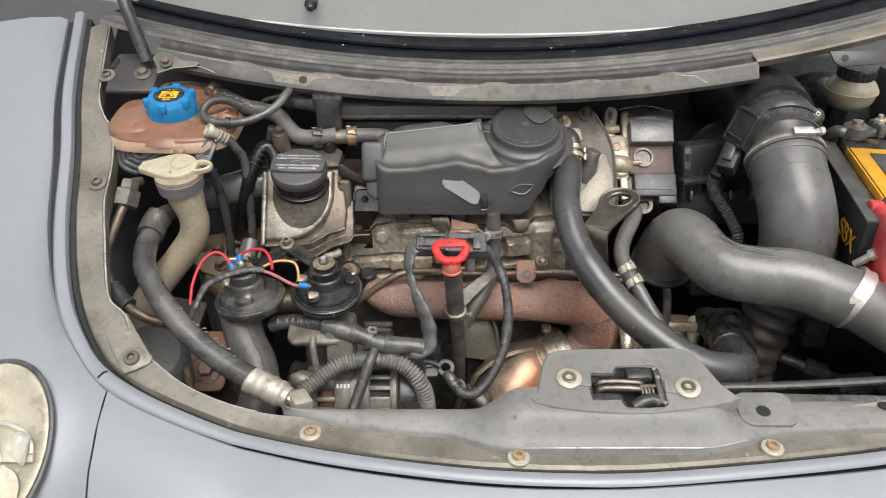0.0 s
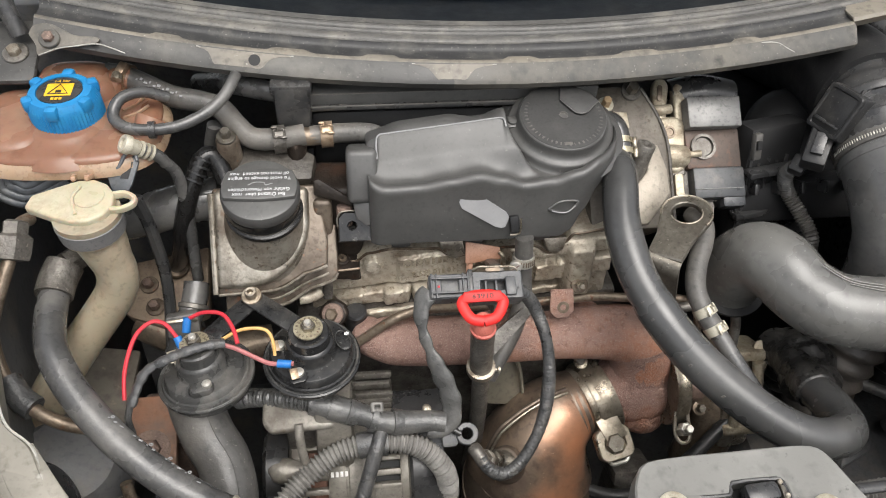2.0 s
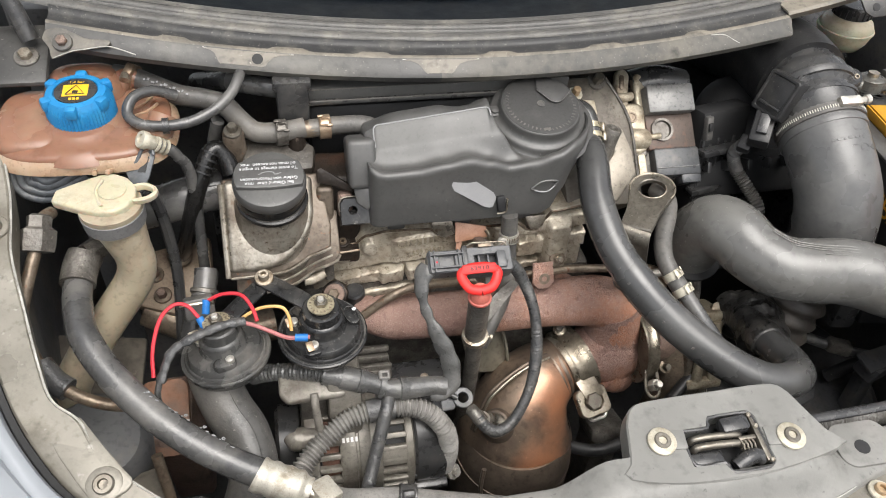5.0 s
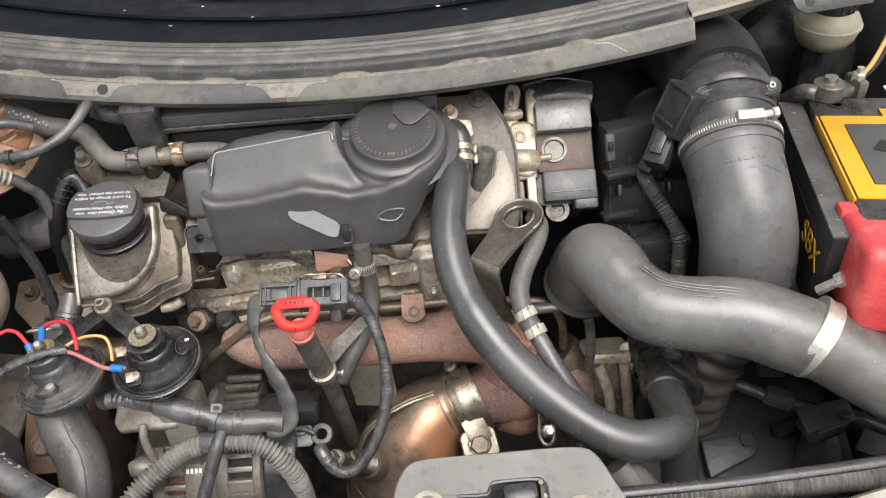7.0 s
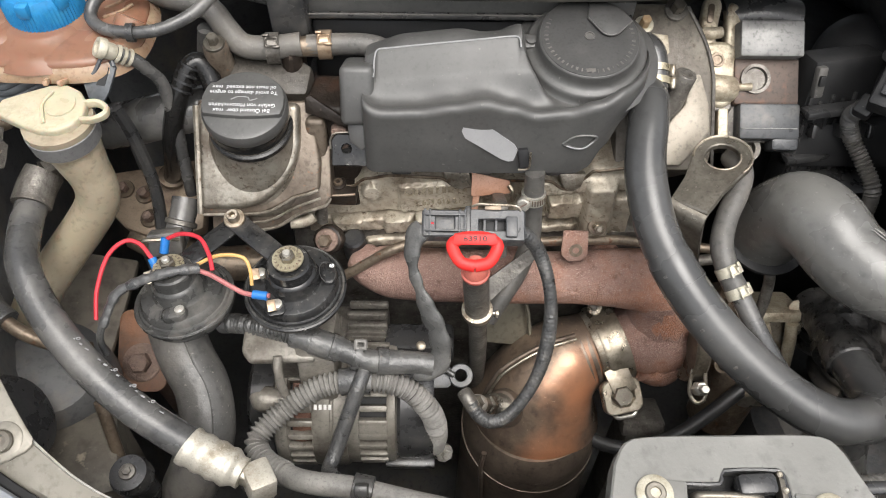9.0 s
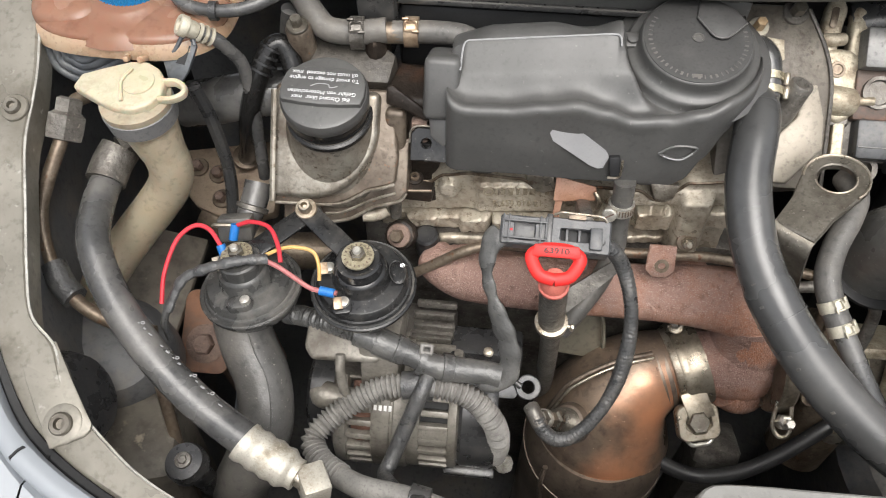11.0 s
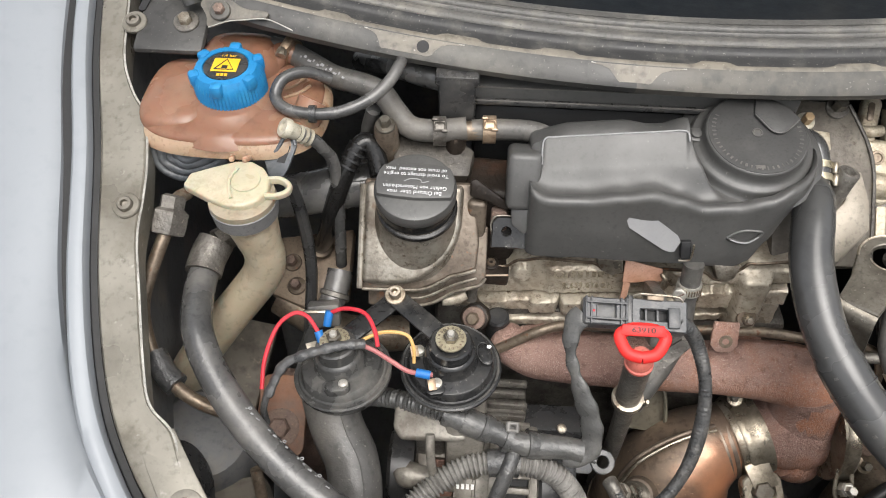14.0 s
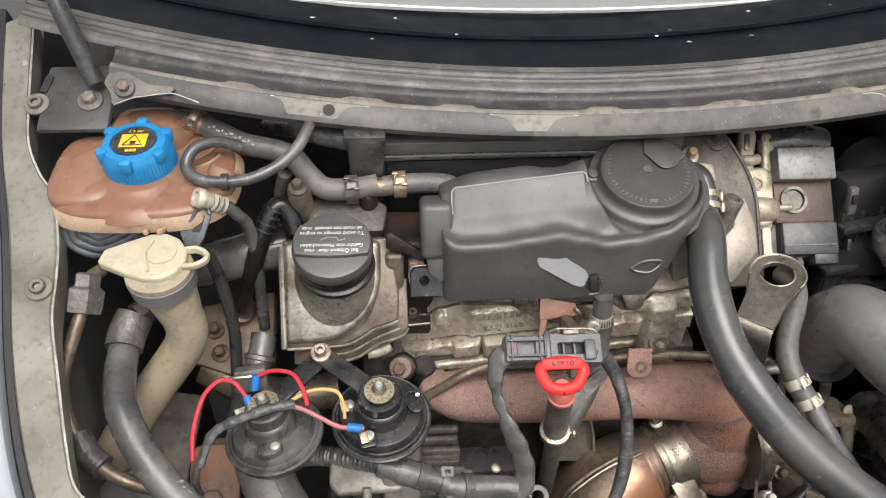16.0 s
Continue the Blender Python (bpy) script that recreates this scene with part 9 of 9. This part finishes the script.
part("plug_latch", box((0.024, 0.012, 0.006), frame_of((0.3775, 0.928, 0.991), (-0.4, -0.5, 0.77), (0.5, 0.7, 0.5)), 0.001), M_BLACK, ma)
part("plug_boot", box((0.020, 0.016, 0.016), frame_of((0.374, 0.943, 0.955), (-0.4, -0.5, 0.77), (0.3, 0.2, 0.9)), 0.003), M_MATTBLACK, ma)
part("cable", sweep([(0.374, 0.946, 0.952), (0.376, 0.960, 0.930), (0.388, 0.962, 0.905), (0.402, 0.945, 0.885), (0.412, 0.925, 0.865), (0.415, 0.92, 0.82)], lambda s, l: 0.0078 + 0.001 * math.sin(l * 2 * math.pi / 0.004), 12, 22), M_HOSEGREY, ma, "ribbed cable conduit")
ab = thing("air_filter_box", (0.43, 1.03, 0.55), "black plastic air filter housing", "air box")
part("box_body", box((0.20, 0.20, 0.36), pose(0.445, 1.115, 0.755), 0.012), M_GAP, ab)
part("box_lid", box((0.19, 0.06, 0.05), pose(0.43, 1.0, 0.875, -18), 0.008), M_GAP, ab)
for k in range(6):
    part("lid_rib", box((0.006, 0.05, 0.014), pose(0.352 + 0.028 * k, 0.987, 0.898, -25), 0.002), M_BLACK, ab)
part("front_panel", box((0.075, 0.03, 0.20), pose(0.372, 0.992, 0.875, -8, 0, 12), 0.006), M_GAP, ab)
for k in range(6):
    part("panel_rib", box((0.004, 0.010, 0.15), pose(0.343 + 0.0118 * k, 0.972 + 0.0025 * k, 0.865 - 0.006 * (k % 2), -8, 0, 12), 0.0012), M_BLACK, ab)
for z in (0.815, 0.872, 0.93):
    part("panel_ledge", box((0.078, 0.016, 0.008), pose(0.371, 0.973 + (0.93 - z) * 0.02, z, -8, 0, 12), 0.002), M_BLACK, ab)
part("spring_clip", box((0.010, 0.008, 0.030), pose(0.338, 0.972, 0.962, -15, 0, 12), 0.002), M_HOSEGREY, ab, "grey spring clip")
part("clip_window", box((0.006, 0.003, 0.010), pose(0.338, 0.9670, 0.966, -15, 0, 12), 0.0008), M_GAP, ab)
part("corner_dome", lathe([(0.055, -0.05), (0.052, 0.0), (0.040, 0.014), (0.015, 0.020)], frame_of((0.41, 1.03, 0.945), (-0.4, -0.6, 0.7)), 28), M_GAP, ab)
part("lower_box", box((0.07, 0.05, 0.10), pose(0.40, 0.965, 0.80), 0.008), M_BLACK, ab)

ba = thing("battery", (0.62, 0.90, 0.75), "black car battery with a yellow-framed label", "battery")
BT = pose(0.548, 0.915, 0.972, 0, 0, -9.5)
part("case", box((0.249, 0.25, 0.182), BT @ pose(0.1005, -0.002, -0.103), 0.004), M_GAP, ba)
part("top_shelf", box((0.0255, 0.248, 0.004), BT @ pose(-0.0115, -0.002, -0.0115), 0.0012), mat("dust_grey_battery_plastic", (0.066, 0.064, 0.062), (0.105, 0.102, 0.097), 0.45, 0.0, 40, spots=(0.035, 0.035, 0.035), spot_amount=0.4, spot_scale=30, bump=0.1, specks=(0.42, 0.41, 0.39), speck_amount=0.06, speck_scale=120), ba, "dusty grey battery shoulder")
part("top_lid", box((0.222, 0.235, 0.014), BT @ pose(0.1135, -0.002, -0.007), 0.003), M_BLACK, ba)
part("label_frame", plate([(0.006, -0.082), (0.006, 0.070), (0.07, 0.070), (0.07, 0.086), (0.21, 0.086), (0.21, -0.082)], 0.002, BT @ pose(0, 0, 0.0022), 0.0006), M_BATYEL, ba, "yellow label frame")
part("frame_side", box((0.0024, 0.154, 0.012), BT @ pose(0.0032, -0.006, -0.0045), 0.0006), M_BATYEL, ba, "yellow label folded over the edge")
part("label_field", plate([(0.026, -0.060), (0.026, 0.050), (0.082, 0.050), (0.082, 0.066), (0.20, 0.066), (0.20, -0.060)], 0.002, BT @ pose(0, 0, 0.0040), 0.0005), M_COVER, ba, "dark grey label field")
part("dark_patch", plate([(0.040, -0.030), (0.052, -0.012), (0.064, -0.018), (0.052, -0.036)], 0.0006, BT @ pose(0, 0.03, 0.0046)), M_GAP, ba)
part("sticker", plate([(0.058, -0.052), (0.090, -0.040), (0.094, -0.054), (0.062, -0.066)], 0.0006, BT @ pose(0, 0.03, 0.0046)), M_WHITEPAPER, ba, "torn white sticker")
part("sticker_print", plate([(0.062, -0.053), (0.076, -0.048), (0.078, -0.054), (0.064, -0.059)], 0.0005, BT @ pose(0, 0.03, 0.0052)), M_BLUETERM, ba)
for k in range(3):
    part("print_bar", box((0.022 - 0.004 * k, 0.004, 0.0005), BT @ pose(0.075, -0.012 - 0.009 * k, 0.0043)), (M_WHITEPAPER, M_REDPLASTIC, M_BLUETERM)[k], ba)
part("vent_plug", lathe([(0.009, 0), (0.009, 0.0015), (0.006, 0.0015), (0.005, 0.0)], BT @ pose(0.03, 0.098, 0.0), 20), M_GAP, ba)
part("white_label", box((0.10, 0.05, 0.0008), BT @ pose(0.14, 0.115, 0.0008)), M_WHITEPAPER, ba, "white paper label")
part("side_label", box((0.001, 0.20, 0.10), BT @ pose(-0.0243, -0.01, -0.085)), M_GAP, ba)
sl = BT @ pose(-0.0254, -0.084, -0.054) @ Matrix(((0, 0, -1, 0), (-1, 0, 0, 0), (0, 1, 0, 0), (0, 0, 0, 1)))
lettering("SBX", 0.034, sl, M_BATYEL, ba, "side_print", 0.0004)
part("side_stripe", plate([(-0.10, -0.045), (-0.06, -0.045), (-0.085, 0.0), (-0.10, 0.0)], 0.001, BT @ pose(-0.0256, 0.0, -0.07) @ Matrix(((0, 0, -1, 0), (-1, 0, 0, 0), (0, 1, 0, 0), (0, 0, 0, 1)))), M_BATYEL, ba)
part("tray_edge", box((0.030, 0.27, 0.10), BT @ pose(-0.040, 0.01, -0.155), 0.005), M_BLACK, ba, "black battery tray wall")
tm_ = thing("battery_terminal", (0.6010, 1.03, 0.972), "greyish clamp on the battery pole", "terminal")
part("clamp_ring", lathe([(0.009, 0), (0.017, 0.0), (0.017, 0.016), (0.014, 0.018), (0.009, 0.018), (0.004, 0.020)], frame_of((0.5910, 1.025, 0.973), (0, 0, 1)), 24), M_LEAD, tm_)
part("clamp_jaw", box((0.04, 0.022, 0.012), pose(0.6060, 1.022, 0.982, 0, 0, 8), 0.003), M_LEAD, tm_)
part("clamp_bolt", lathe([(0.0075, 0), (0.0075, 0.008), (0.004, 0.009), (0.004, 0.015)], frame_of((0.6190, 1.022, 0.992), (0, 0, 1)), 6), M_ZINC, tm_, sharp=20)
part("lead", sweep([(0.5760, 1.02, 0.98), (0.5660, 1.03, 0.978), (0.5610, 1.06, 0.95)], 0.009, 10), M_LEAD, tm_)
part("clamp_ear", box((0.012, 0.030, 0.020), pose(0.6180, 1.022, 0.986, 0, 0, 8), 0.003), M_LEAD, tm_)
part("pole", lathe([(0.0075, 0.016), (0.007, 0.024), (0.002, 0.0245)], frame_of((0.5910, 1.025, 0.973), (0, 0, 1)), 20), M_STEEL, tm_)
rc = thing("red_terminal_cover", (0.56, 0.80, 0.90), "faded red plastic battery terminal cover", "cover")
rcm = pose(0.575, 0.775, 0.932, -8, 0, -9.5)
M_FADERED = mat("faded_red_cover", (0.50, 0.045, 0.05), (0.58, 0.08, 0.08), 0.42, 0, 30, spots=(0.6, 0.2, 0.18), spot_amount=0.2, spot_scale=40)
part("cover_shell", box((0.12, 0.09, 0.085), rcm, 0.010, 3), M_FADERED, rc)
part("cover_lip", box((0.124, 0.02, 0.012), rcm @ pose(0, 0.04, 0.038), 0.004), M_FADERED, rc)
part("cover_skirt", box((0.11, 0.03, 0.10), pose(0.575, 0.752, 0.887, -20, 0, -9.5), 0.008), M_FADERED, rc)

br = thing("brake_fluid_reservoir", (0.655, 1.172, 0.88), "yellowed brake fluid reservoir with a black cap", "reservoir")
rm = frame_of((0.652, 1.172, 0.977), (0, -0.05, 1)) @ Matrix.Diagonal((0.74, 0.74, 0.66, 1))
part("mount_neck", box((0.03, 0.03, 0.10), pose(0.652, 1.20, 0.90), 0.005), M_BLACK, br)
part("booster", lathe([(0.09, 0.0), (0.09, 0.05), (0.06, 0.07), (0.02, 0.075)], frame_of((0.652, 1.295, 0.87), (0, -1, 0.05)), 36), M_BLACK, br, "black brake booster drum")
part("bowl", lathe([(0.022, -0.060), (0.038, -0.054), (0.048, -0.036), (0.052, -0.018), (0.052, -0.006), (0.046, 0.006), (0.036, 0.014), (0.034, 0.022)], rm, 40), M_CREAM, br, sharp=70)
part("bowl_ridge", lathe([(0.050, -0.016), (0.0545, -0.014), (0.0545, -0.010), (0.050, -0.008)], rm, 40), M_CREAM, br)
bm = lathe([(0.034, 0.016), (0.0365, 0.018), (0.0365, 0.040), (0.033, 0.044), (0.004, 0.045)], rm, 40)
part("cap", bm, M_BLACK, br, "black ribbed cap")
for k in range(20):
    a = 2 * math.pi * k / 20
    part("cap_rib", box((0.003, 0.004, 0.020), rm @ pose(0.037 * math.cos(a), 0.037 * math.sin(a), 0.029, 0, 0, math.degrees(a)), 0.0008), M_BLACK, br)
br.location += V((-0.003, 0.0, 0.024))
yw = thing("reservoir_wire", (0.66, 1.06, 0.96), "yellow and black sensor wire", "wire")
part("yellow_core", sweep([(0.598, 1.045, 0.965), (0.625, 1.05, 0.973), (0.650, 1.06, 0.985), (0.668, 1.075, 1.005), (0.682, 1.09, 1.025)], 0.0028, 8), M_YELWIRE, yw)
part("black_core", sweep([(0.602, 1.045, 0.963), (0.629, 1.05, 0.971), (0.655, 1.06, 0.983), (0.674, 1.075, 1.003), (0.688, 1.09, 1.023)], 0.0028, 8), M_GAP, yw)
part("plug", box((0.02, 0.02, 0.02), pose(0.695, 1.09, 1.01, 20, 10, 0), 0.003), M_BLACK, yw)

# ---- dark intake beam behind the cover, and pipes by the firewall ----
be = thing("intake_beam", (0.0, 1.0, 0.94), "long black plastic intake manifold behind the cover", "intake")
part("beam", box((0.30, 0.05, 0.022), pose(0.006, 1.016, 1.024, 8), 0.004), M_COVER, be)
for y, z, r, m_ in ((0.9905, 1.0305, 0.0008, M_HOSEGREY), (0.9870, 1.0185, 0.0009, M_HOSEGREY), (0.9868, 1.0150, 0.0007, M_OLDSTEEL)):
    part("beam_line", sweep([(-0.138, y, z - 0.0006), (-0.05, y, z), (0.05, y, z), (0.145, y, z + 0.0004)], r, 6), m_, be)
# orange glints on the lip, painted as small rust-coloured boxes
for x, w in ((-0.062, 0.010), (0.004, 0.014), (0.060, 0.007)):
    part("rust_glint", box((w, 0.0012, 0.0022), pose(x, 0.9864, 1.0168, 8), 0.0004, 1), M_RUSTBOLT, be, "small rust-orange glint")
part("beam_lip", box((0.29, 0.006, 0.004), pose(0.008, 0.9885, 1.0165, 8), 0.001), M_BLACK, be)
part("beam_body", box((0.28, 0.10, 0.08), pose(0.0, 1.045, 0.968), 0.008), M_GAP, be)
part("beam_end", box((0.034, 0.03, 0.07), pose(-0.155, 0.992, 1.015, 10), 0.005), M_BLACK, be)
part("end_cap", box((0.04, 0.034, 0.012), pose(-0.155, 0.990, 1.046, 10), 0.003), M_BLACK, be)
part("beam_foot", box((0.024, 0.02, 0.06), pose(-0.158, 0.985, 0.965), 0.003), M_BRONZE, be)
tube_thing("firewall_hose", [(-0.15, 0.992, 1.03), (-0.19, 1.005, 1.032), (-0.22, 1.03, 1.025), (-0.26, 1.08, 1.0)], 0.011, M_HOSE, "black hose leading to the firewall", "hose", 14)
tube_thing("firewall_pipe", [(-0.235, 0.99, 1.0), (-0.245, 1.0, 0.96), (-0.252, 1.02, 0.88), (-0.26, 1.06, 0.76)], 0.007, M_HOSE, "thin black pipe behind the engine", "pipe", 10)

# ---- low things by the radiator on the intake side ----
th = thing("thermostat_housing", (0.3440, 0.85, 0.60), "pale aluminium housing below the intake", "engine part")
part("body", box((0.042, 0.05, 0.13), pose(0.3300, 0.852, 0.695, -15, 0, 5), 0.010), M_ALUCLEAN, th)
part("top_cap", box((0.052, 0.045, 0.014), pose(0.3240, 0.858, 0.765, -20, 6, 5), 0.005), M_CREAMCAST, th)
for k in range(2):
    part("casting_rib", sweep([(0.310 + 0.030 * k, 0.838, 0.764), (0.318 + 0.024 * k, 0.830, 0.744), (0.325 + 0.020 * k, 0.824, 0.715), (0.326 + 0.022 * k, 0.817, 0.680)], 0.0065, 10), M_CREAMCAST, th)
part("casting_ledge", box((0.05, 0.02, 0.014), pose(0.3360, 0.820, 0.672, -15), 0.004), M_CREAMCAST, th)
part("ear", lathe([(0.010, -0.02), (0.010, 0.003), (0.008, 0.004), (0.003, 0.004)], frame_of((0.3450, 0.848, 0.772), (0.1, -0.5, 0.86)), 16), M_CREAMCAST, th)
part("stem", box((0.04, 0.04, 0.10), pose(0.33, 0.875, 0.65), 0.006), M_DARKMETAL, th)
bolt(th, (0.347, 0.842, 0.750), (0, -0.5, 0.86), 0.008, M_DARKMETAL, M_STEEL, 0.012)
gb = thing("gearbox_cover", (0.47, 0.82, 0.40), "dark greasy gearbox casing low in the bay", "gearbox")
part("casing", lathe([(0.14, -0.25), (0.14, 0.0), (0.12, 0.02), (0.03, 0.03)], frame_of((0.48, 0.83, 0.615), (0, -0.25, 0.97)), 40), M_GEARDARK, gb)
part("lug", plate([(-0.045, -0.022), (0.015, -0.014), (0.028, 0.0), (0.022, 0.014), (-0.036, 0.020)], 0.010, frame_of((0.468, 0.790, 0.660), (0, -0.35, 0.93)) @ pose(0, 0, 0, 0, 0, 14), 0.003), M_GEARDARK, gb)
part("lug_hole", lathe([(0.008, 0), (0.008, 0.001), (0.002, 0.001)], frame_of((0.479, 0.7945, 0.6665), (0, -0.35, 0.93)), 16), M_GAP, gb)
tube_thing("lower_radiator_hose", [(0.374, 0.745, 0.775), (0.378, 0.742, 0.735), (0.385, 0.72, 0.68), (0.41, 0.68, 0.63)], 0.0195, M_HOSE, "dark lower radiator hose", seg=18)
tube_thing("rubber_hose_bend", [(0.300, 0.69, 0.79), (0.325, 0.665, 0.765), (0.35, 0.65, 0.74), (0.37, 0.64, 0.68)], 0.020, M_HOSEGREY, "grey hose bend behind the latch", seg=16)
rcond = thing("radiator_conduit", (0.36, 0.625, 0.80), "dusty corrugated conduit along the radiator", "wiring")
part("conduit", sweep([(0.27, 0.632, 0.815), (0.35, 0.637, 0.818), (0.42, 0.642, 0.812), (0.50, 0.648, 0.805), (0.60, 0.655, 0.79)], lambda s, l: 0.010 + 0.0013 * math.sin(l * 2 * math.pi / 0.0045), 12, 60), M_CONDUIT, rcond, sharp=80)
for x, y, z, a in ((0.545, 0.775, 0.715, 20), (0.60, 0.735, 0.700, -25)):
    q = thing("low_bracket", (x, y, 0.30), "dark greasy bracket low by the gearbox", "bracket")
    part("bracket_block", box((0.045, 0.030, 0.026), pose(x, y, z, 10, 5, a), 0.005), M_GEARDARK, q)
    part("bracket_flange", plate([(-0.035, -0.012), (0.030, -0.016), (0.036, 0.010), (-0.028, 0.016)], 0.004, pose(x, y, z + 0.016, 12, 6, a), 0.001), M_GEARDARK, q)
    part("bracket_leg", box((0.02, 0.02, z - 0.31), pose(x, y + 0.005, (z + 0.29) / 2), 0.004), M_GEARDARK, q)
    bolt(q, (x + 0.018, y - 0.004, z + 0.019), (0.1, -0.2, 0.97), 0.006, M_GEARDARK, M_OLDSTEEL, 0.005)
tube_thing("gearbox_breather", [(0.52, 0.81, 0.66), (0.55, 0.795, 0.70), (0.585, 0.775, 0.715), (0.63, 0.75, 0.70), (0.67, 0.72, 0.66)], 0.009, M_MATTBLACK, "thin black breather hose over the gearbox", "hose", 12)

# ---- headlight set into the fender ----
hl = thing("headlight", (-0.44, 0.54, 0.80), "hazy clear headlight with a ribbed reflector", "headlight")
HLM = frame_of((-0.4385, 0.5325, 0.8545), (0.0, -0.55, 0.835))


def oval(f, z, n=48):
    return [HLM @ V((0.0575 * f * math.cos(2 * math.pi * k / n), 0.0860 * f * math.sin(2 * math.pi * k / n), z)) for k in range(n + 1)]


part("lens", loft([oval(f, z) for f, z in ((1.0, 0.0), (0.97, 0.0085), (0.90, 0.0155), (0.76, 0.0225), (0.55, 0.0275), (0.30, 0.0300), (0.04, 0.0306))]), M_GLASS, hl, sharp=80).visible_shadow = False
part("reflector_bowl", loft([oval(f, z) for f, z in ((0.985, 0.0035), (0.93, 0.0060), (0.85, 0.0050), (0.60, 0.0042), (0.25, 0.0038), (0.03, 0.0038))]), M_REFLECTOR, hl, "warm cream reflector bowl", sharp=80)
part("bowl_arc", sweep([HLM @ V((0.046 * math.cos(radians(a)), -0.006 + 0.030 * math.sin(radians(a)), 0.009)) for a in range(0, 181, 15)], 0.0022, 8, 2), M_CHROME, hl)
part("bowl_shelf", plate([(-0.050, -0.014), (0.050, -0.014), (0.047, -0.003), (0.030, 0.014), (0.0, 0.022), (-0.030, 0.014), (-0.047, -0.003)], 0.004, HLM @ pose(0, 0, 0.0078, -8), 0.001), M_REFLECTOR, hl)
for x, w, a in ((-0.030, 0.015, 24), (0.004, 0.020, -8), (0.034, 0.016, -30)):
    part("reflector_facet", plate([(-w, -0.013), (w, -0.013), (w * 0.4, 0.013), (-w * 0.5, 0.011)], 0.003, HLM @ pose(x, 0.001, 0.0125, 16, a * 0.5, a), 0.0006), M_CHROME, hl)
part("lower_bowl", plate(round_poly(0.084, 0.052, 0.020, 6), 0.003, HLM @ pose(0.0, -0.043, 0.0090, 10), 0.001), M_REFLECTOR, hl)
part("lens_rim", sweep(oval(1.02, 0.001), 0.0030, 8, 2), M_CONNECT, hl, "dark grey lens seal")

# ---- more things low in the bay ----
wb = thing("wet_rubber_hose", (0.3830, 0.80, 0.70), "shiny wet black rubber hose bend below the intake", "hose")
M_WET = mat("oil_wet_rubber", (0.016, 0.016, 0.016), (0.035, 0.033, 0.031), 0.3, 0.0, 60, bump=1.0, bump_scale=110, spec=0.6, spots=(0.09, 0.085, 0.078), spot_amount=0.3, spot_scale=30)
part("hose", sweep([(0.3650, 0.770, 0.790), (0.3660, 0.790, 0.786), (0.3690, 0.810, 0.780), (0.3690, 0.83, 0.775), (0.3650, 0.86, 0.765)], lambda s, l: 0.0215 + 0.0012 * math.sin(l * 160), 20, 10), M_WET, wb, sharp=80)
part("hose_cuff", sweep([(0.3750, 0.790, 0.772), (0.3830, 0.815, 0.774), (0.3850, 0.845, 0.765), (0.3910, 0.86, 0.72)], lambda s, l: 0.0305 + 0.003 * math.sin(l * 260) * math.sin(l * 90), 18, 10), M_WET, wb)
part("drip_lip", sweep([(0.4050, 0.795, 0.772), (0.4120, 0.800, 0.752), (0.4130, 0.803, 0.725)], 0.007, 10), M_WET, wb)
lo = thing("turbo_outlet", (0.30, 0.84, 0.60), "brownish cast elbow below the turbocharger", "engine part")
part("elbow", sweep([(0.270, 0.885, 0.735), (0.300, 0.872, 0.705), (0.315, 0.856, 0.670), (0.318, 0.848, 0.635), (0.31, 0.84, 0.58)], 0.032, 20), M_BRONZE, lo, sharp=70)
bolt(lo, (0.290, 0.838, 0.688), (0, -0.7, 0.7), 0.009, M_BRONZE, M_OLDSTEEL, 0.010)
tube_thing("lower_cable", [(0.12, 0.80, 0.640), (0.150, 0.785, 0.622), (0.19, 0.775, 0.618), (0.235, 0.780, 0.632), (0.28, 0.80, 0.655), (0.33, 0.83, 0.68)], 0.008, M_MATTBLACK, "black cable beneath the turbocharger", "cable", 12)
lb = thing("lower_engine_bracket", (0.21, 0.80, 0.30), "grey-brown cast bracket below the turbocharger", "bracket")
part("bracket_arm", box((0.040, 0.05, 0.32), pose(0.215, 0.835, 0.445, 4), 0.008), M_DARKMETAL, lb)
part("bracket_head", box((0.05, 0.05, 0.022), pose(0.215, 0.825, 0.600, -20), 0.006), M_DARKMETAL, lb)
rp = thing("head_oil_pipe", (0.0, 0.868, 0.84), "thin oily steel pipe along the cylinder head", "pipe")
part("pipe", sweep([(-0.135, 0.872, 0.770), (-0.118, 0.867, 0.794), (-0.102, 0.866, 0.808), (-0.085, 0.866, 0.822), (-0.068, 0.868, 0.8335), (-0.048, 0.873, 0.8385), (-0.025, 0.879, 0.8360), (0.02, 0.889, 0.8265), (0.082, 0.893, 0.823), (0.123, 0.893, 0.825), (0.160, 0.893, 0.826), (0.200, 0.890, 0.824), (0.235, 0.885, 0.826), (0.262, 0.880, 0.822), (0.275, 0.876, 0.800), (0.278, 0.872, 0.760)], 0.0050, 12), M_BRONZE, rp)
lc = thing("gearbox_cable", (0.48, 0.80, 0.70), "dark cable across the gearbox", "cable")
part("cable", sweep([(0.40, 0.86, 0.73), (0.45, 0.83, 0.735), (0.52, 0.80, 0.72), (0.60, 0.79, 0.70)], 0.007, 10), M_WIRE, lc)
part("cable_end", box((0.03, 0.018, 0.016), pose(0.505, 0.803, 0.728, 0, 10, -20), 0.003), M_DARKMETAL, lc)
